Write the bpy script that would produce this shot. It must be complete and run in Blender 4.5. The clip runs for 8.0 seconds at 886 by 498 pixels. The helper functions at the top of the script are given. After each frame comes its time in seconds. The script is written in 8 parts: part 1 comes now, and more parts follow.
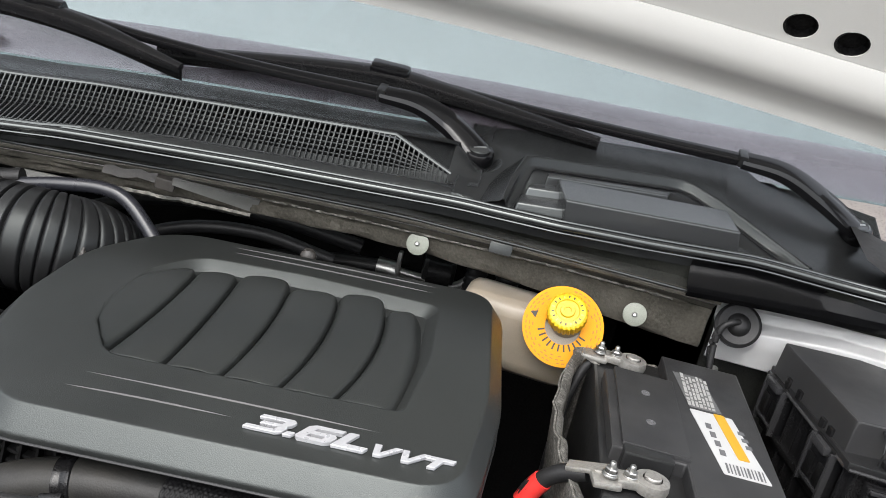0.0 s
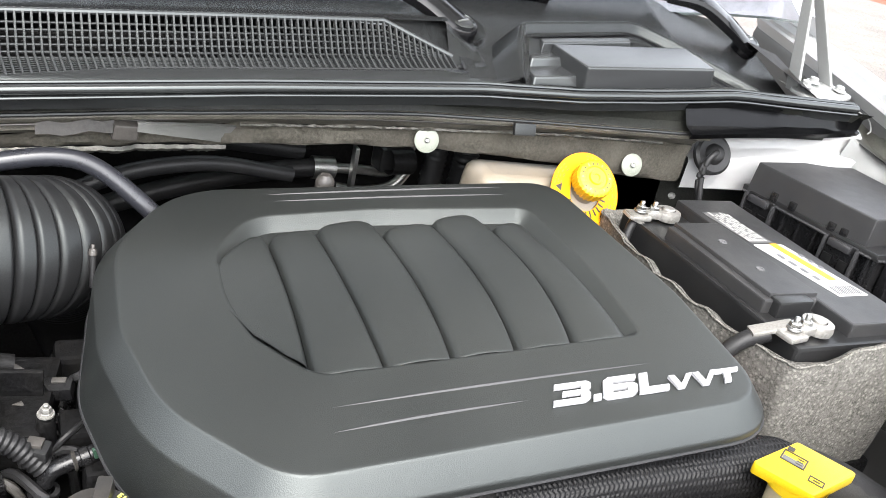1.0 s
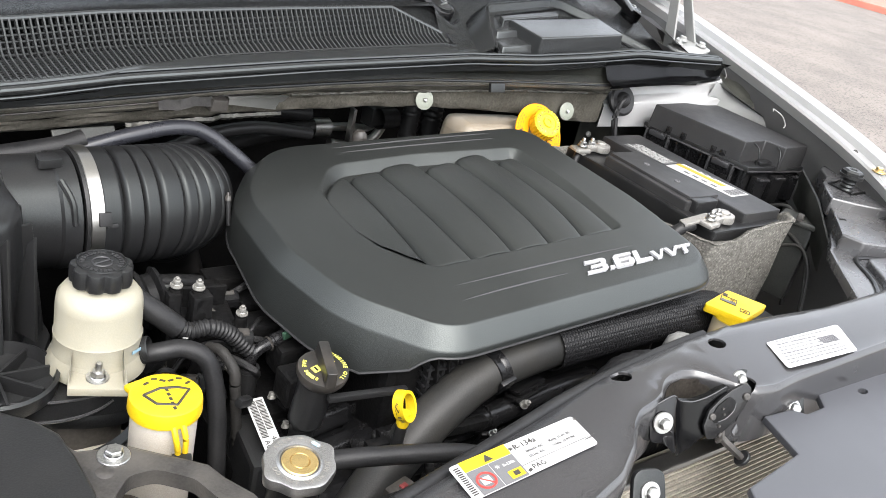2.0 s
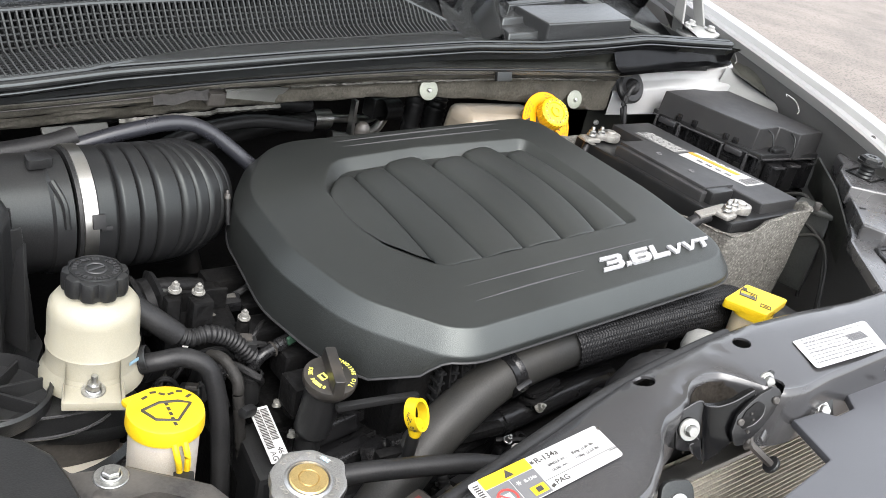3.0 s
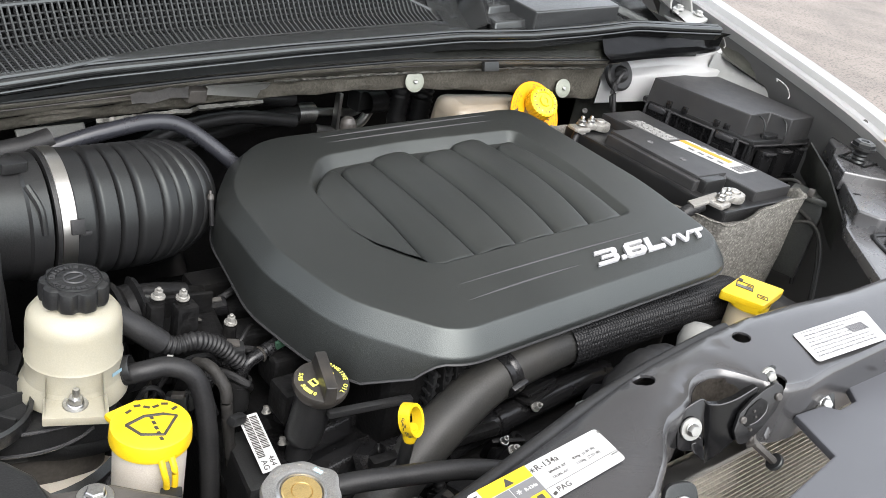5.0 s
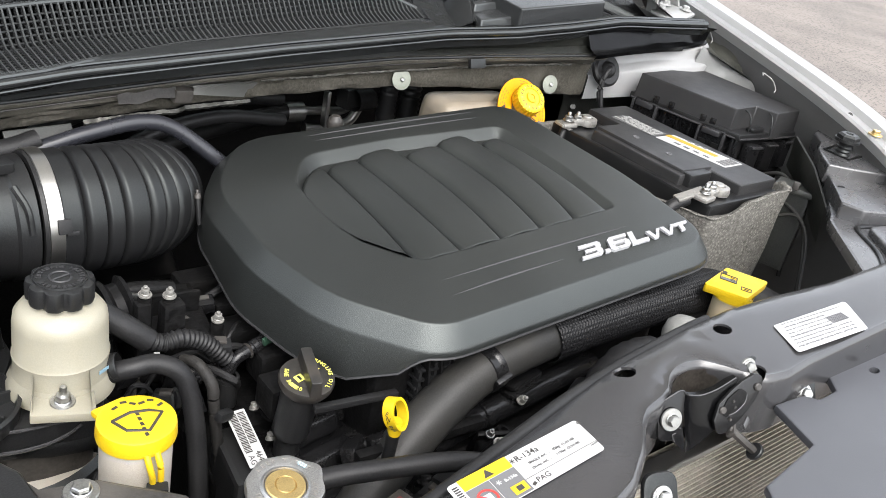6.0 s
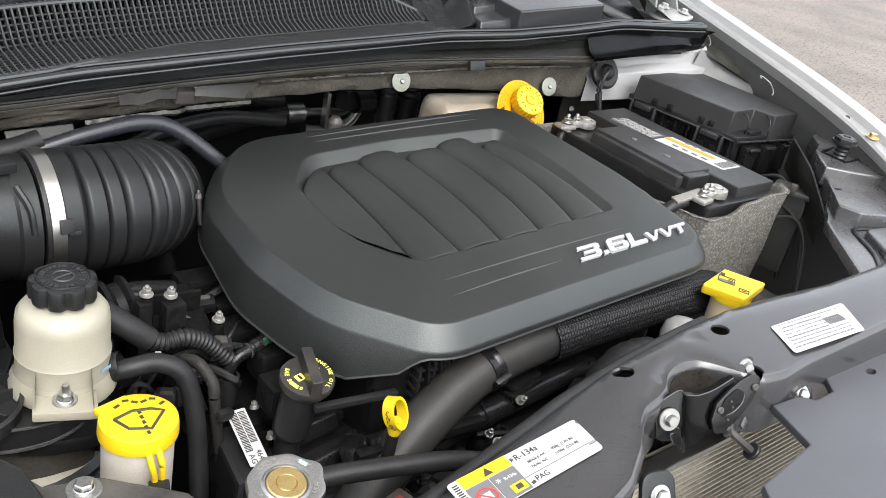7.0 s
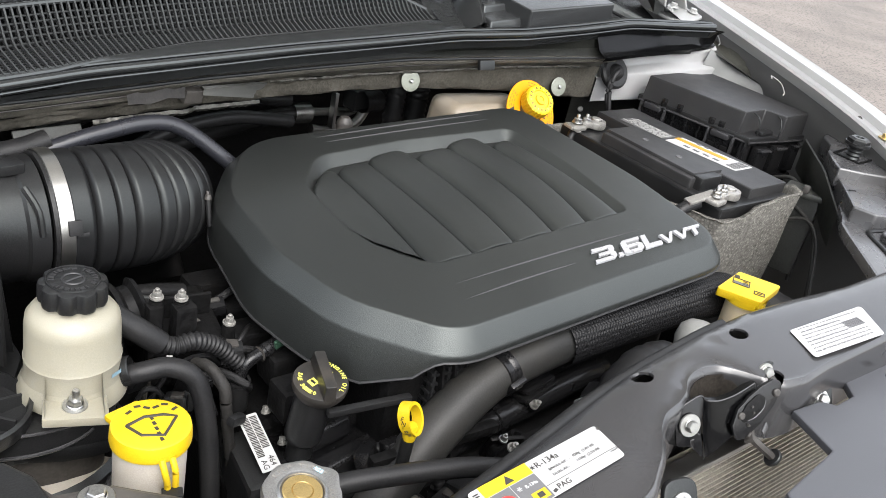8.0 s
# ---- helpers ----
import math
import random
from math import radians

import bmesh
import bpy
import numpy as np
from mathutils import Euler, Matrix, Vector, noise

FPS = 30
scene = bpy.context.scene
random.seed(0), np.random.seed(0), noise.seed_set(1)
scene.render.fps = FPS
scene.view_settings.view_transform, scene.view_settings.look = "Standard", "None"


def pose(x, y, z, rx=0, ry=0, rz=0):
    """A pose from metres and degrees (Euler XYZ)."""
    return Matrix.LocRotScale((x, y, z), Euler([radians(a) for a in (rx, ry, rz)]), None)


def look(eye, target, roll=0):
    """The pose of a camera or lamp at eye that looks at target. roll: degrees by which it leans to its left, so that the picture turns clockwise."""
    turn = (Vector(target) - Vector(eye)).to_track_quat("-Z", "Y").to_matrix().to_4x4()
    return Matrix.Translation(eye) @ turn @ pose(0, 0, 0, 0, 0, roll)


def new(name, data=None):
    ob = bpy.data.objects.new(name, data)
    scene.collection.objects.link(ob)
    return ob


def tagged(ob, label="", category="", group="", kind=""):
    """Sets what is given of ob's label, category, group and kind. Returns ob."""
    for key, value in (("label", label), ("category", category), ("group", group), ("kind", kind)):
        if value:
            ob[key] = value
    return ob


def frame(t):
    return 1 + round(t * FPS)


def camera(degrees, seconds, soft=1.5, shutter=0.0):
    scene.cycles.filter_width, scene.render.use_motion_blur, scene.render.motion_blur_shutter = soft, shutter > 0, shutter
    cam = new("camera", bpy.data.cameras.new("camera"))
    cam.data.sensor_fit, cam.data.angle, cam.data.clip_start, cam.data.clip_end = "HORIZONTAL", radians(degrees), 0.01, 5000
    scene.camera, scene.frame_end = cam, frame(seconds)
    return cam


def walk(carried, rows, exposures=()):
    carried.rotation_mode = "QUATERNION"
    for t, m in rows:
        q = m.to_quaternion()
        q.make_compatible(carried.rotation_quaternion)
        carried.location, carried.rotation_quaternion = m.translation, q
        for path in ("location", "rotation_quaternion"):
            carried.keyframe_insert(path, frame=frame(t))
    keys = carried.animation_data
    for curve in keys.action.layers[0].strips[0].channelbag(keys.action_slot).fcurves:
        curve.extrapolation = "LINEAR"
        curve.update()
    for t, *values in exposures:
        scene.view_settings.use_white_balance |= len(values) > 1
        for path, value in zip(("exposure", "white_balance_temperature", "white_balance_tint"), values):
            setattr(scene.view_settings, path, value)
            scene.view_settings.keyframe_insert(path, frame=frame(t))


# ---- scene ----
cam = camera(54.0, 8.0, 0.8)
PATH = [
    (0, (0.234, -0.43, 1.408), (0.113, 1.455, 0.753), 13.2),
    (0.3, (0.061, -0.36, 1.343), (0.228, 1.496, 0.618), 13.2),
    (0.5, (-0.063, -0.349, 1.374), (0.339, 1.428, 0.549), 14.2),
    (0.6, (-0.113, -0.332, 1.368), (0.365, 1.427, 0.546), 14.2),
    (0.8, (-0.213, -0.289, 1.363), (0.476, 1.386, 0.515), 13.9),
    (1, (-0.314, -0.235, 1.364), (0.561, 1.346, 0.507), 12.8),
    (1.2, (-0.405, -0.206, 1.372), (0.601, 1.296, 0.517), 11.9),
    (1.5, (-0.547, -0.249, 1.385), (0.574, 1.162, 0.519), 12.8),
    (1.7, (-0.62, -0.304, 1.402), (0.543, 1.077, 0.543), 13.4),
    (2, (-0.687, -0.356, 1.409), (0.527, 0.979, 0.547), 14.0),
    (2.2, (-0.694, -0.345, 1.406), (0.526, 0.98, 0.537), 14.1),
    (3.3, (-0.662, -0.31, 1.399), (0.551, 1.005, 0.504), 12.9),
    (3.5, (-0.661, -0.306, 1.4), (0.555, 1.003, 0.502), 12.6),
    (4, (-0.658, -0.297, 1.4), (0.564, 1.004, 0.498), 12.5),
    (4.2, (-0.658, -0.291, 1.397), (0.571, 1.004, 0.496), 12.8),
    (5.3, (-0.655, -0.292, 1.397), (0.58, 0.992, 0.489), 12.6),
    (5.5, (-0.65, -0.299, 1.397), (0.58, 0.989, 0.487), 12.2),
    (6, (-0.652, -0.307, 1.403), (0.583, 0.975, 0.491), 12.2),
    (6.5, (-0.653, -0.311, 1.408), (0.588, 0.964, 0.494), 12.4),
    (7, (-0.657, -0.31, 1.404), (0.582, 0.971, 0.497), 12.4),
    (7.5, (-0.665, -0.31, 1.406), (0.573, 0.974, 0.5), 12.4),
    (8, (-0.66, -0.291, 1.397), (0.581, 0.989, 0.49), 12.5),
]
walk(cam, [(t, look(eye, target, roll)) for t, eye, target, roll in PATH], [(0.0, 0.60), (0.3, 1.0), (0.6, 1.5), (1.0, 1.68), (1.5, 1.50), (2.2, 1.15), (3.5, 1.14), (6.0, 0.98), (8.0, 0.88)])

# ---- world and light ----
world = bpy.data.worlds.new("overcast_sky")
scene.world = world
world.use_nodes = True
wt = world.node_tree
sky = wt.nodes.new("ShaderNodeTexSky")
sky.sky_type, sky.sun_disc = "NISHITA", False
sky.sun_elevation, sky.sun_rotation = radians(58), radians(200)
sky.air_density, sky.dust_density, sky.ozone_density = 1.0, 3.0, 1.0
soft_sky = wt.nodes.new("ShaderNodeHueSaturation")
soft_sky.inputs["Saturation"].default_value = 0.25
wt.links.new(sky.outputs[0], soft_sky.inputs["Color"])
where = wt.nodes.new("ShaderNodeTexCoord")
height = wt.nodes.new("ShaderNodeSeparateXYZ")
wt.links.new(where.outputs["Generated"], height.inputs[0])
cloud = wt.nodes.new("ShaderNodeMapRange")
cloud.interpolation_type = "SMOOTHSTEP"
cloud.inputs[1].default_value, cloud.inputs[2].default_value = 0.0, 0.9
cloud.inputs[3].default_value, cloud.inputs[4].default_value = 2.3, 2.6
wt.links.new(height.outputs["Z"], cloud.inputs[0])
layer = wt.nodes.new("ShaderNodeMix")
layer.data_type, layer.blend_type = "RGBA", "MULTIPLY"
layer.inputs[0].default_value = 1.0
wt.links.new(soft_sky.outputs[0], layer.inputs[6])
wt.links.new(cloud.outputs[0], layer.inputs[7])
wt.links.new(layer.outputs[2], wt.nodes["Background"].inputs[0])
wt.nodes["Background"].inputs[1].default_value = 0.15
sun = new("sun", bpy.data.lights.new("sun", "SUN"))
sun.data.energy, sun.data.angle, sun.data.color = 0.9, radians(40), (1.0, 0.97, 0.93)
sun.matrix_world = look((-1.0, -2.7, 3.3), (0, 0.3, 1.0))

# ---- building helpers ----
ORG = {}
V = Vector


def spin(rx=0, ry=0, rz=0):
    return Euler([radians(a) for a in (rx, ry, rz)]).to_matrix().to_4x4()


def at(x, y, z, rx=0, ry=0, rz=0):
    return pose(x, y, z, rx, ry, rz)


def aim(p, d, roll=0):
    """A frame at p whose z axis points along d."""
    return Matrix.Translation(p) @ V(d).to_track_quat("Z", "Y").to_matrix().to_4x4() @ spin(0, 0, roll)


def thing(name, origin, label, category, group="", kind=""):
    ob = new(name)
    ob.empty_display_size = 0.02
    ob.location = origin
    ORG[ob] = V(origin)
    return tagged(ob, label, category, group, kind)


def mesh_of(name, bm, material, angle=38, origin=(0, 0, 0)):
    bmesh.ops.translate(bm, verts=bm.verts, vec=-V(origin))
    me = bpy.data.meshes.new(name)
    bm.to_mesh(me)
    bm.free()
    me.materials.append(material)
    me.shade_smooth()
    me.set_sharp_from_angle(angle=radians(angle))
    flat = me.attributes.get("flat")
    if flat:
        # large plane faces keep their own normal, only the rounded edges blend
        for face, mark in zip(me.polygons, flat.data):
            if mark.value:
                face.use_smooth = False
    return me


def part(name, bm, material, parent, label="", angle=38):
    o = ORG[parent]
    ob = new(name, mesh_of(name, bm, material, angle, o))
    ob.parent = parent
    ORG[ob] = o
    return tagged(ob, label)


def solid(name, bm, material, label, category, group="", kind="", angle=38):
    ob = new(name, mesh_of(name, bm, material, angle))
    ORG[ob] = V((0, 0, 0))
    return tagged(ob, label, category, group, kind)


def join(bm, tmp, m=None):
    if m is not None:
        bmesh.ops.transform(tmp, matrix=m, verts=tmp.verts)
    me = bpy.data.meshes.new("tmp")
    tmp.to_mesh(me)
    tmp.free()
    bm.from_mesh(me)
    bpy.data.meshes.remove(me)
    return bm


def soften(bm, width, segments=2, angle=30):
    if width > 0:
        es = [e for e in bm.edges if len(e.link_faces) == 2 and e.calc_face_angle(0) > radians(angle)]
        rounds = set(bmesh.ops.bevel(bm, geom=es, offset=width, segments=segments, profile=0.6, affect="EDGES", clamp_overlap=True)["faces"])
        flat = bm.faces.layers.int.new("flat")
        for f in bm.faces:
            f[flat] = int(f not in rounds and min(e.calc_length() for e in f.edges) > 0.012)
    return bm


def block(m, size, bevel=0.0, taper=1.0, bm=None, segments=2):
    """A box of that size, its base centre at m, its top scaled by taper."""
    bm = bm or bmesh.new()
    t = bmesh.new()
    bmesh.ops.create_cube(t, size=1)
    for v in t.verts:
        k = taper if v.co.z > 0 else 1
        v.co = V((v.co.x * size[0] * k, v.co.y * size[1] * k, (v.co.z + 0.5) * size[2]))
    soften(t, bevel, segments)
    return join(bm, t, m)


def prism(poly, z0, z1, bevel=0.0, m=None, bm=None, shrink=0.0, segments=2):
    """A polygon raised from z0 to z1; shrink draws the top in towards the middle."""
    bm = bm or bmesh.new()
    t = bmesh.new()
    n = len(poly)
    cx, cy = sum(p[0] for p in poly) / n, sum(p[1] for p in poly) / n
    lo = [t.verts.new((x, y, z0)) for x, y in poly]
    hi = [t.verts.new((x + (cx - x) * shrink, y + (cy - y) * shrink, z1)) for x, y in poly]
    t.faces.new(lo[::-1])
    t.faces.new(hi)
    for i in range(n):
        t.faces.new((lo[i], lo[(i + 1) % n], hi[(i + 1) % n], hi[i]))
    bmesh.ops.recalc_face_normals(t, faces=t.faces)
    soften(t, bevel, segments)
    return join(bm, t, m)


def lathe(profile, m=None, n=32, bm=None, wave=None):
    """A profile of (radius, height) turned round z. wave(angle, radius, height) gives another radius."""
    bm = bm or bmesh.new()
    t = bmesh.new()
    rings = []
    for r, z in profile:
        if r < 1e-5:
            rings.append([t.verts.new((0, 0, z))])
            continue
        ring = []
        for i in range(n):
            a = 2 * math.pi * i / n
            q = wave(a, r, z) if wave else r
            ring.append(t.verts.new((q * math.cos(a), q * math.sin(a), z)))
        rings.append(ring)
    for a, b in zip(rings, rings[1:]):
        for i in range(n):
            k = (i + 1) % n
            if len(a) == 1 and len(b) > 1:
                t.faces.new((a[0], b[i], b[k]))
            elif len(b) == 1 and len(a) > 1:
                t.faces.new((a[i], a[k], b[0]))
            elif len(a) > 1:
                t.faces.new((a[i], a[k], b[k], b[i]))
    bmesh.ops.recalc_face_normals(t, faces=t.faces)
    return join(bm, t, m)


def glide(points, steps=8):
    """A smooth line through the points (Catmull-Rom)."""
    p = [V(q) for q in points]
    p = [p[0] * 2 - p[1]] + p + [p[-1] * 2 - p[-2]]
    out = []
    for i in range(1, len(p) - 2):
        a, b, c, d = p[i - 1:i + 3]
        for s in range(steps):
            u = s / steps
            out.append(0.5 * (2 * b + (c - a) * u + (2 * a - 5 * b + 4 * c - d) * u * u + (3 * b - a - 3 * c + d) * u ** 3))
    return out + [p[-2].copy()]


def tube(points, r, n=14, steps=8, rings=None, flute=None, bm=None, caps=True):
    """A hose along the points. rings(s) scales the radius at s metres along; flute(a) scales it round the hose."""
    bm = bm or bmesh.new()
    t = bmesh.new()
    uv = t.loops.layers.uv.new("along")
    line = glide(points, steps) if steps > 1 else [V(q) for q in points]
    up = V((0, 0, 1))
    loops, s, ss = [], 0.0, []
    for i, q in enumerate(line):
        d = (line[min(i + 1, len(line) - 1)] - line[max(i - 1, 0)]).normalized()
        if i:
            s += (q - line[i - 1]).length
        side = d.cross(up)
        if side.length < 0.15:
            side = d.cross(V((0, 1, 0)))
        side.normalize()
        top = side.cross(d)
        k = r * (rings(s) if rings else 1)
        ss.append(s)
        loops.append([t.verts.new(q + (side * math.cos(2 * math.pi * j / n) + top * math.sin(2 * math.pi * j / n)) * k * (flute(2 * math.pi * j / n) if flute else 1)) for j in range(n)])
    for i, (a, b) in enumerate(zip(loops, loops[1:])):
        for j in range(n):
            k = (j + 1) % n
            f = t.faces.new((a[j], a[k], b[k], b[j]))
            for lp, (u, w) in zip(f.loops, ((ss[i], j), (ss[i], j + 1), (ss[i + 1], j + 1), (ss[i + 1], j))):
                lp[uv].uv = (u, w / n)
    if caps:
        t.faces.new(loops[0])
        t.faces.new(loops[-1][::-1])
    bmesh.ops.recalc_face_normals(t, faces=t.faces)
    return join(bm, t)


def sheet(rows, thick=0.0, bm=None, flip=False):
    """A skin through rows of points, given a thickness."""
    bm = bm or bmesh.new()
    t = bmesh.new()
    g = [[t.verts.new(p) for p in row] for row in rows]
    for a, b in zip(g, g[1:]):
        for i in range(len(a) - 1):
            f = (a[i], a[i + 1], b[i + 1], b[i])
            t.faces.new(f[::-1] if flip else f)
    if thick:
        bmesh.ops.solidify(t, geom=t.faces, thickness=thick)
        bmesh.ops.recalc_face_normals(t, faces=t.faces)
    return join(bm, t)


def punch(bm, c, d, r, wide=1.0, n=14, reach=0.06):
    """Cuts a round hole through an open skin at c, along d."""
    m = aim(c, d)
    for k in range(n):
        a = 2 * math.pi * k / n
        no = (m.to_3x3() @ V((math.cos(a), math.sin(a), 0))).normalized()
        p = V(c) + no * r * math.hypot(wide * math.cos(a), math.sin(a))
        near = [f for f in bm.faces if (f.calc_center_median() - V(c)).length < reach]
        geom = list({v for f in near for v in f.verts} | {e for f in near for e in f.edges} | set(near))
        bmesh.ops.bisect_plane(bm, geom=geom, plane_co=p, plane_no=no, dist=1e-6)
    inv = m.inverted()
    dead = []
    for f in bm.faces:
        q = inv @ f.calc_center_median()
        if abs(q.z) < 0.03 and all(q.x * math.cos(2 * math.pi * k / n) + q.y * math.sin(2 * math.pi * k / n) < r * math.hypot(wide * math.cos(2 * math.pi * k / n), math.sin(2 * math.pi * k / n)) for k in range(n)):
            dead.append(f)
    bmesh.ops.delete(bm, geom=dead, context="FACES")
    return bm


def thicken(bm, thick):
    bmesh.ops.solidify(bm, geom=bm.faces, thickness=thick)
    bmesh.ops.recalc_face_normals(bm, faces=bm.faces)
    return bm


def rounded(corners, n=5):
    """A polygon of (x, y, radius) corners with round corners."""
    out = []
    k = len(corners)
    for i in range(k):
        p, a, b = V(corners[i][:2]), V(corners[i - 1][:2]), V(corners[(i + 1) % k][:2])
        r = corners[i][2]
        u, w = (a - p).normalized(), (b - p).normalized()
        half = math.acos(max(-1, min(1, u.dot(w)))) / 2
        d = min(r / max(math.tan(half), 1e-3), 0.49 * (a - p).length, 0.49 * (b - p).length)
        s, e = p + u * d, p + w * d
        for j in range(n + 1):
            q = j / n
            out.append(tuple(s * (1 - q) ** 2 + p * 2 * q * (1 - q) + e * q * q))
    return out


def hexbolt(m, r=0.007, h=0.006, washer=0.0, stud=0.0, bm=None):
    """A hexagon bolt head standing on m, with a round washer and a stud if asked for."""
    bm = bm or bmesh.new()
    z = 0.0
    if washer:
        lathe([(0, 0), (washer, 0), (washer, 0.0012), (washer * 0.96, 0.0018), (0, 0.0018)], m, 24, bm)
        z = 0.0018
    lathe([(0, z), (r * 1.12, z), (r * 1.12, z + 0.0012), (r, z + 0.0018)], m, 24, bm)
    lathe([(r, z + 0.001), (r, z + h * 0.85), (r * 0.86, z + h), (0, z + h)], m, 6, bm)
    if stud:
        lathe([(r * 0.5, z + h), (r * 0.5, z + h + stud * 0.8), (r * 0.38, z + h + stud), (0, z + h + stud)], m, 12, bm)
    return bm


def lettering(text, height, m, depth=0.0004, bold=0.0, slant=0.0, width=0.0, bm=None, centre=False):
    """Raised letters with their lower left corner at m; width, if given, is the line's length."""
    cu = bpy.data.curves.new("letters", "FONT")
    cu.body, cu.size, cu.extrude, cu.offset, cu.shear, cu.resolution_u = text, 1.0, 0.5, bold, slant, 3
    tmp = bpy.data.objects.new("letters", cu)
    me = bpy.data.meshes.new_from_object(tmp)
    bpy.data.objects.remove(tmp)
    xs, ys = [v.co.x for v in me.vertices], [v.co.y for v in me.vertices]
    x0, y0 = min(xs), min(ys)
    ky = height / (max(ys) - y0)
    kx = width / (max(xs) - x0) if width else ky
    wide = kx * (max(xs) - x0)
    for v in me.vertices:
        v.co = V(((v.co.x - x0) * kx - (wide / 2 if centre else 0), (v.co.y - y0) * ky, (v.co.z + 0.5) * depth))
    bm = bm or bmesh.new()
    t = bmesh.new()
    t.from_mesh(me)
    bpy.data.meshes.remove(me)
    return join(bm, t, m)


def cut(ob, cutters):
    """Cuts the closed shapes in one bmesh out of an object's mesh."""
    me = bpy.data.meshes.new("cutter")
    bmesh.ops.translate(cutters, verts=cutters.verts, vec=-ORG[ob])
    cutters.to_mesh(me)
    cutters.free()
    knife = new("cutter", me)
    mod = ob.modifiers.new("cut", "BOOLEAN")
    mod.object, mod.solver = knife, "EXACT"
    dg = bpy.context.evaluated_depsgraph_get()
    dg.update()
    done = bpy.data.meshes.new_from_object(ob.evaluated_get(dg))
    ob.modifiers.remove(mod)
    ob.data = done
    bpy.data.objects.remove(knife)
    return ob


# ---- materials ----
def mat(name, colour, rough=0.5, metal=0.0, vary=0.12, scale=25.0, bump=0.0, grain=900.0, dust=0.0, dust_colour=(0.2, 0.19, 0.17), spec=0.5, sub=0.0, clear=0.0, spots=0.0, uneven=0.15):
    """A surface with stains at one scale, grain at another, and dust in patches."""
    m = bpy.data.materials.new(name)
    m.use_nodes = True
    t = m.node_tree
    b = t.nodes["Principled BSDF"]
    co = t.nodes.new("ShaderNodeTexCoord")

    def noise_at(size, detail=4.0):
        nz = t.nodes.new("ShaderNodeTexNoise")
        nz.inputs["Scale"].default_value, nz.inputs["Detail"].default_value = size, detail
        t.links.new(co.outputs["Object"], nz.inputs["Vector"])
        return nz.outputs["Fac"]

    def mixed(fac, a, c):
        mx = t.nodes.new("ShaderNodeMix")
        mx.data_type = "RGBA"
        t.links.new(fac, mx.inputs[0])
        for sock, val in ((mx.inputs[6], a), (mx.inputs[7], c)):
            if isinstance(val, tuple):
                sock.default_value = (*val, 1)
            else:
                t.links.new(val, sock)
        return mx.outputs[2]

    def ramp(fac, lo, hi):
        r = t.nodes.new("ShaderNodeMapRange")
        r.inputs[1].default_value, r.inputs[2].default_value = lo, hi
        t.links.new(fac, r.inputs[0])
        return r.outputs[0]

    c0 = tuple(max(0, c * (1 - vary)) for c in colour)
    c1 = tuple(min(1, c * (1 + vary)) for c in colour)
    col = mixed(ramp(noise_at(scale), 0.3, 0.7), c0, c1)
    fine = noise_at(grain, 2.0)
    col = mixed(ramp(fine, 0.35, 0.75), col, tuple(min(1, c * (1 + vary * 1.5) + 0.004) for c in colour))
    rg = t.nodes.new("ShaderNodeMapRange")
    rg.inputs[3].default_value, rg.inputs[4].default_value = max(0.03, rough * (1 - uneven)), min(1, rough * (1 + uneven))
    t.links.new(noise_at(scale * 2.3), rg.inputs[0])
    rough_out = rg.outputs[0]
    if dust:
        patch = t.nodes.new("ShaderNodeMath")
        patch.operation = "MULTIPLY"
        t.links.new(ramp(noise_at(scale * 0.7, 8.0), 0.38, 0.75), patch.inputs[0])
        patch.inputs[1].default_value = dust
        col = mixed(patch.outputs[0], col, dust_colour)
    if spots:
        vo = t.nodes.new("ShaderNodeTexVoronoi")
        vo.inputs["Scale"].default_value = grain * 0.35
        t.links.new(co.outputs["Object"], vo.inputs["Vector"])
        col = mixed(ramp(vo.outputs["Distance"], 0.1, 0.45), tuple(min(1, c * (1 + spots)) for c in colour), col)
    t.links.new(col, b.inputs["Base Color"])
    t.links.new(rough_out, b.inputs["Roughness"])
    b.inputs["Metallic"].default_value = metal
    b.inputs["Specular IOR Level"].default_value = spec
    if clear:
        b.inputs["Coat Weight"].default_value = clear
        b.inputs["Coat Roughness"].default_value = 0.05
    if sub:
        b.inputs["Subsurface Weight"].default_value = sub
        b.inputs["Subsurface Radius"].default_value = (0.012, 0.01, 0.007)
        b.inputs["Subsurface Scale"].default_value = 0.5
    if bump:
        bp = t.nodes.new("ShaderNodeBump")
        bp.inputs["Strength"].default_value, bp.inputs["Distance"].default_value = bump, 0.001
        t.links.new(fine, bp.inputs["Height"])
        t.links.new(bp.outputs[0], b.inputs["Normal"])
    return m


COVER = mat("moulded_black_plastic", (0.0060, 0.0066, 0.0064), 0.41, vary=0.40, scale=9, bump=0.24, grain=1250, dust=0.02, spec=0.66)
# paler than COVER: the glint on raised lines and edges is in the colour
LINE = mat("lightened_cover_line", (0.016, 0.016, 0.017), 0.42, vary=0.1)
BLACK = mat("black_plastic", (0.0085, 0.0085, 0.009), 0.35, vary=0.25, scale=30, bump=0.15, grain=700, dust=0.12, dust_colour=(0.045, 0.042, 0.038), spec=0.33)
TOPBLACK = mat("dusty_moulded_lid", (0.016, 0.016, 0.0168), 0.45, vary=0.2, scale=25, bump=0.12, grain=900, dust=0.3, dust_colour=(0.050, 0.048, 0.045), spec=0.4)
SATIN = mat("satin_black_panel", (0.022, 0.022, 0.0235), 0.24, vary=0.15, scale=12, dust=0.2, dust_colour=(0.060, 0.055, 0.049), spec=0.72, uneven=0.3)
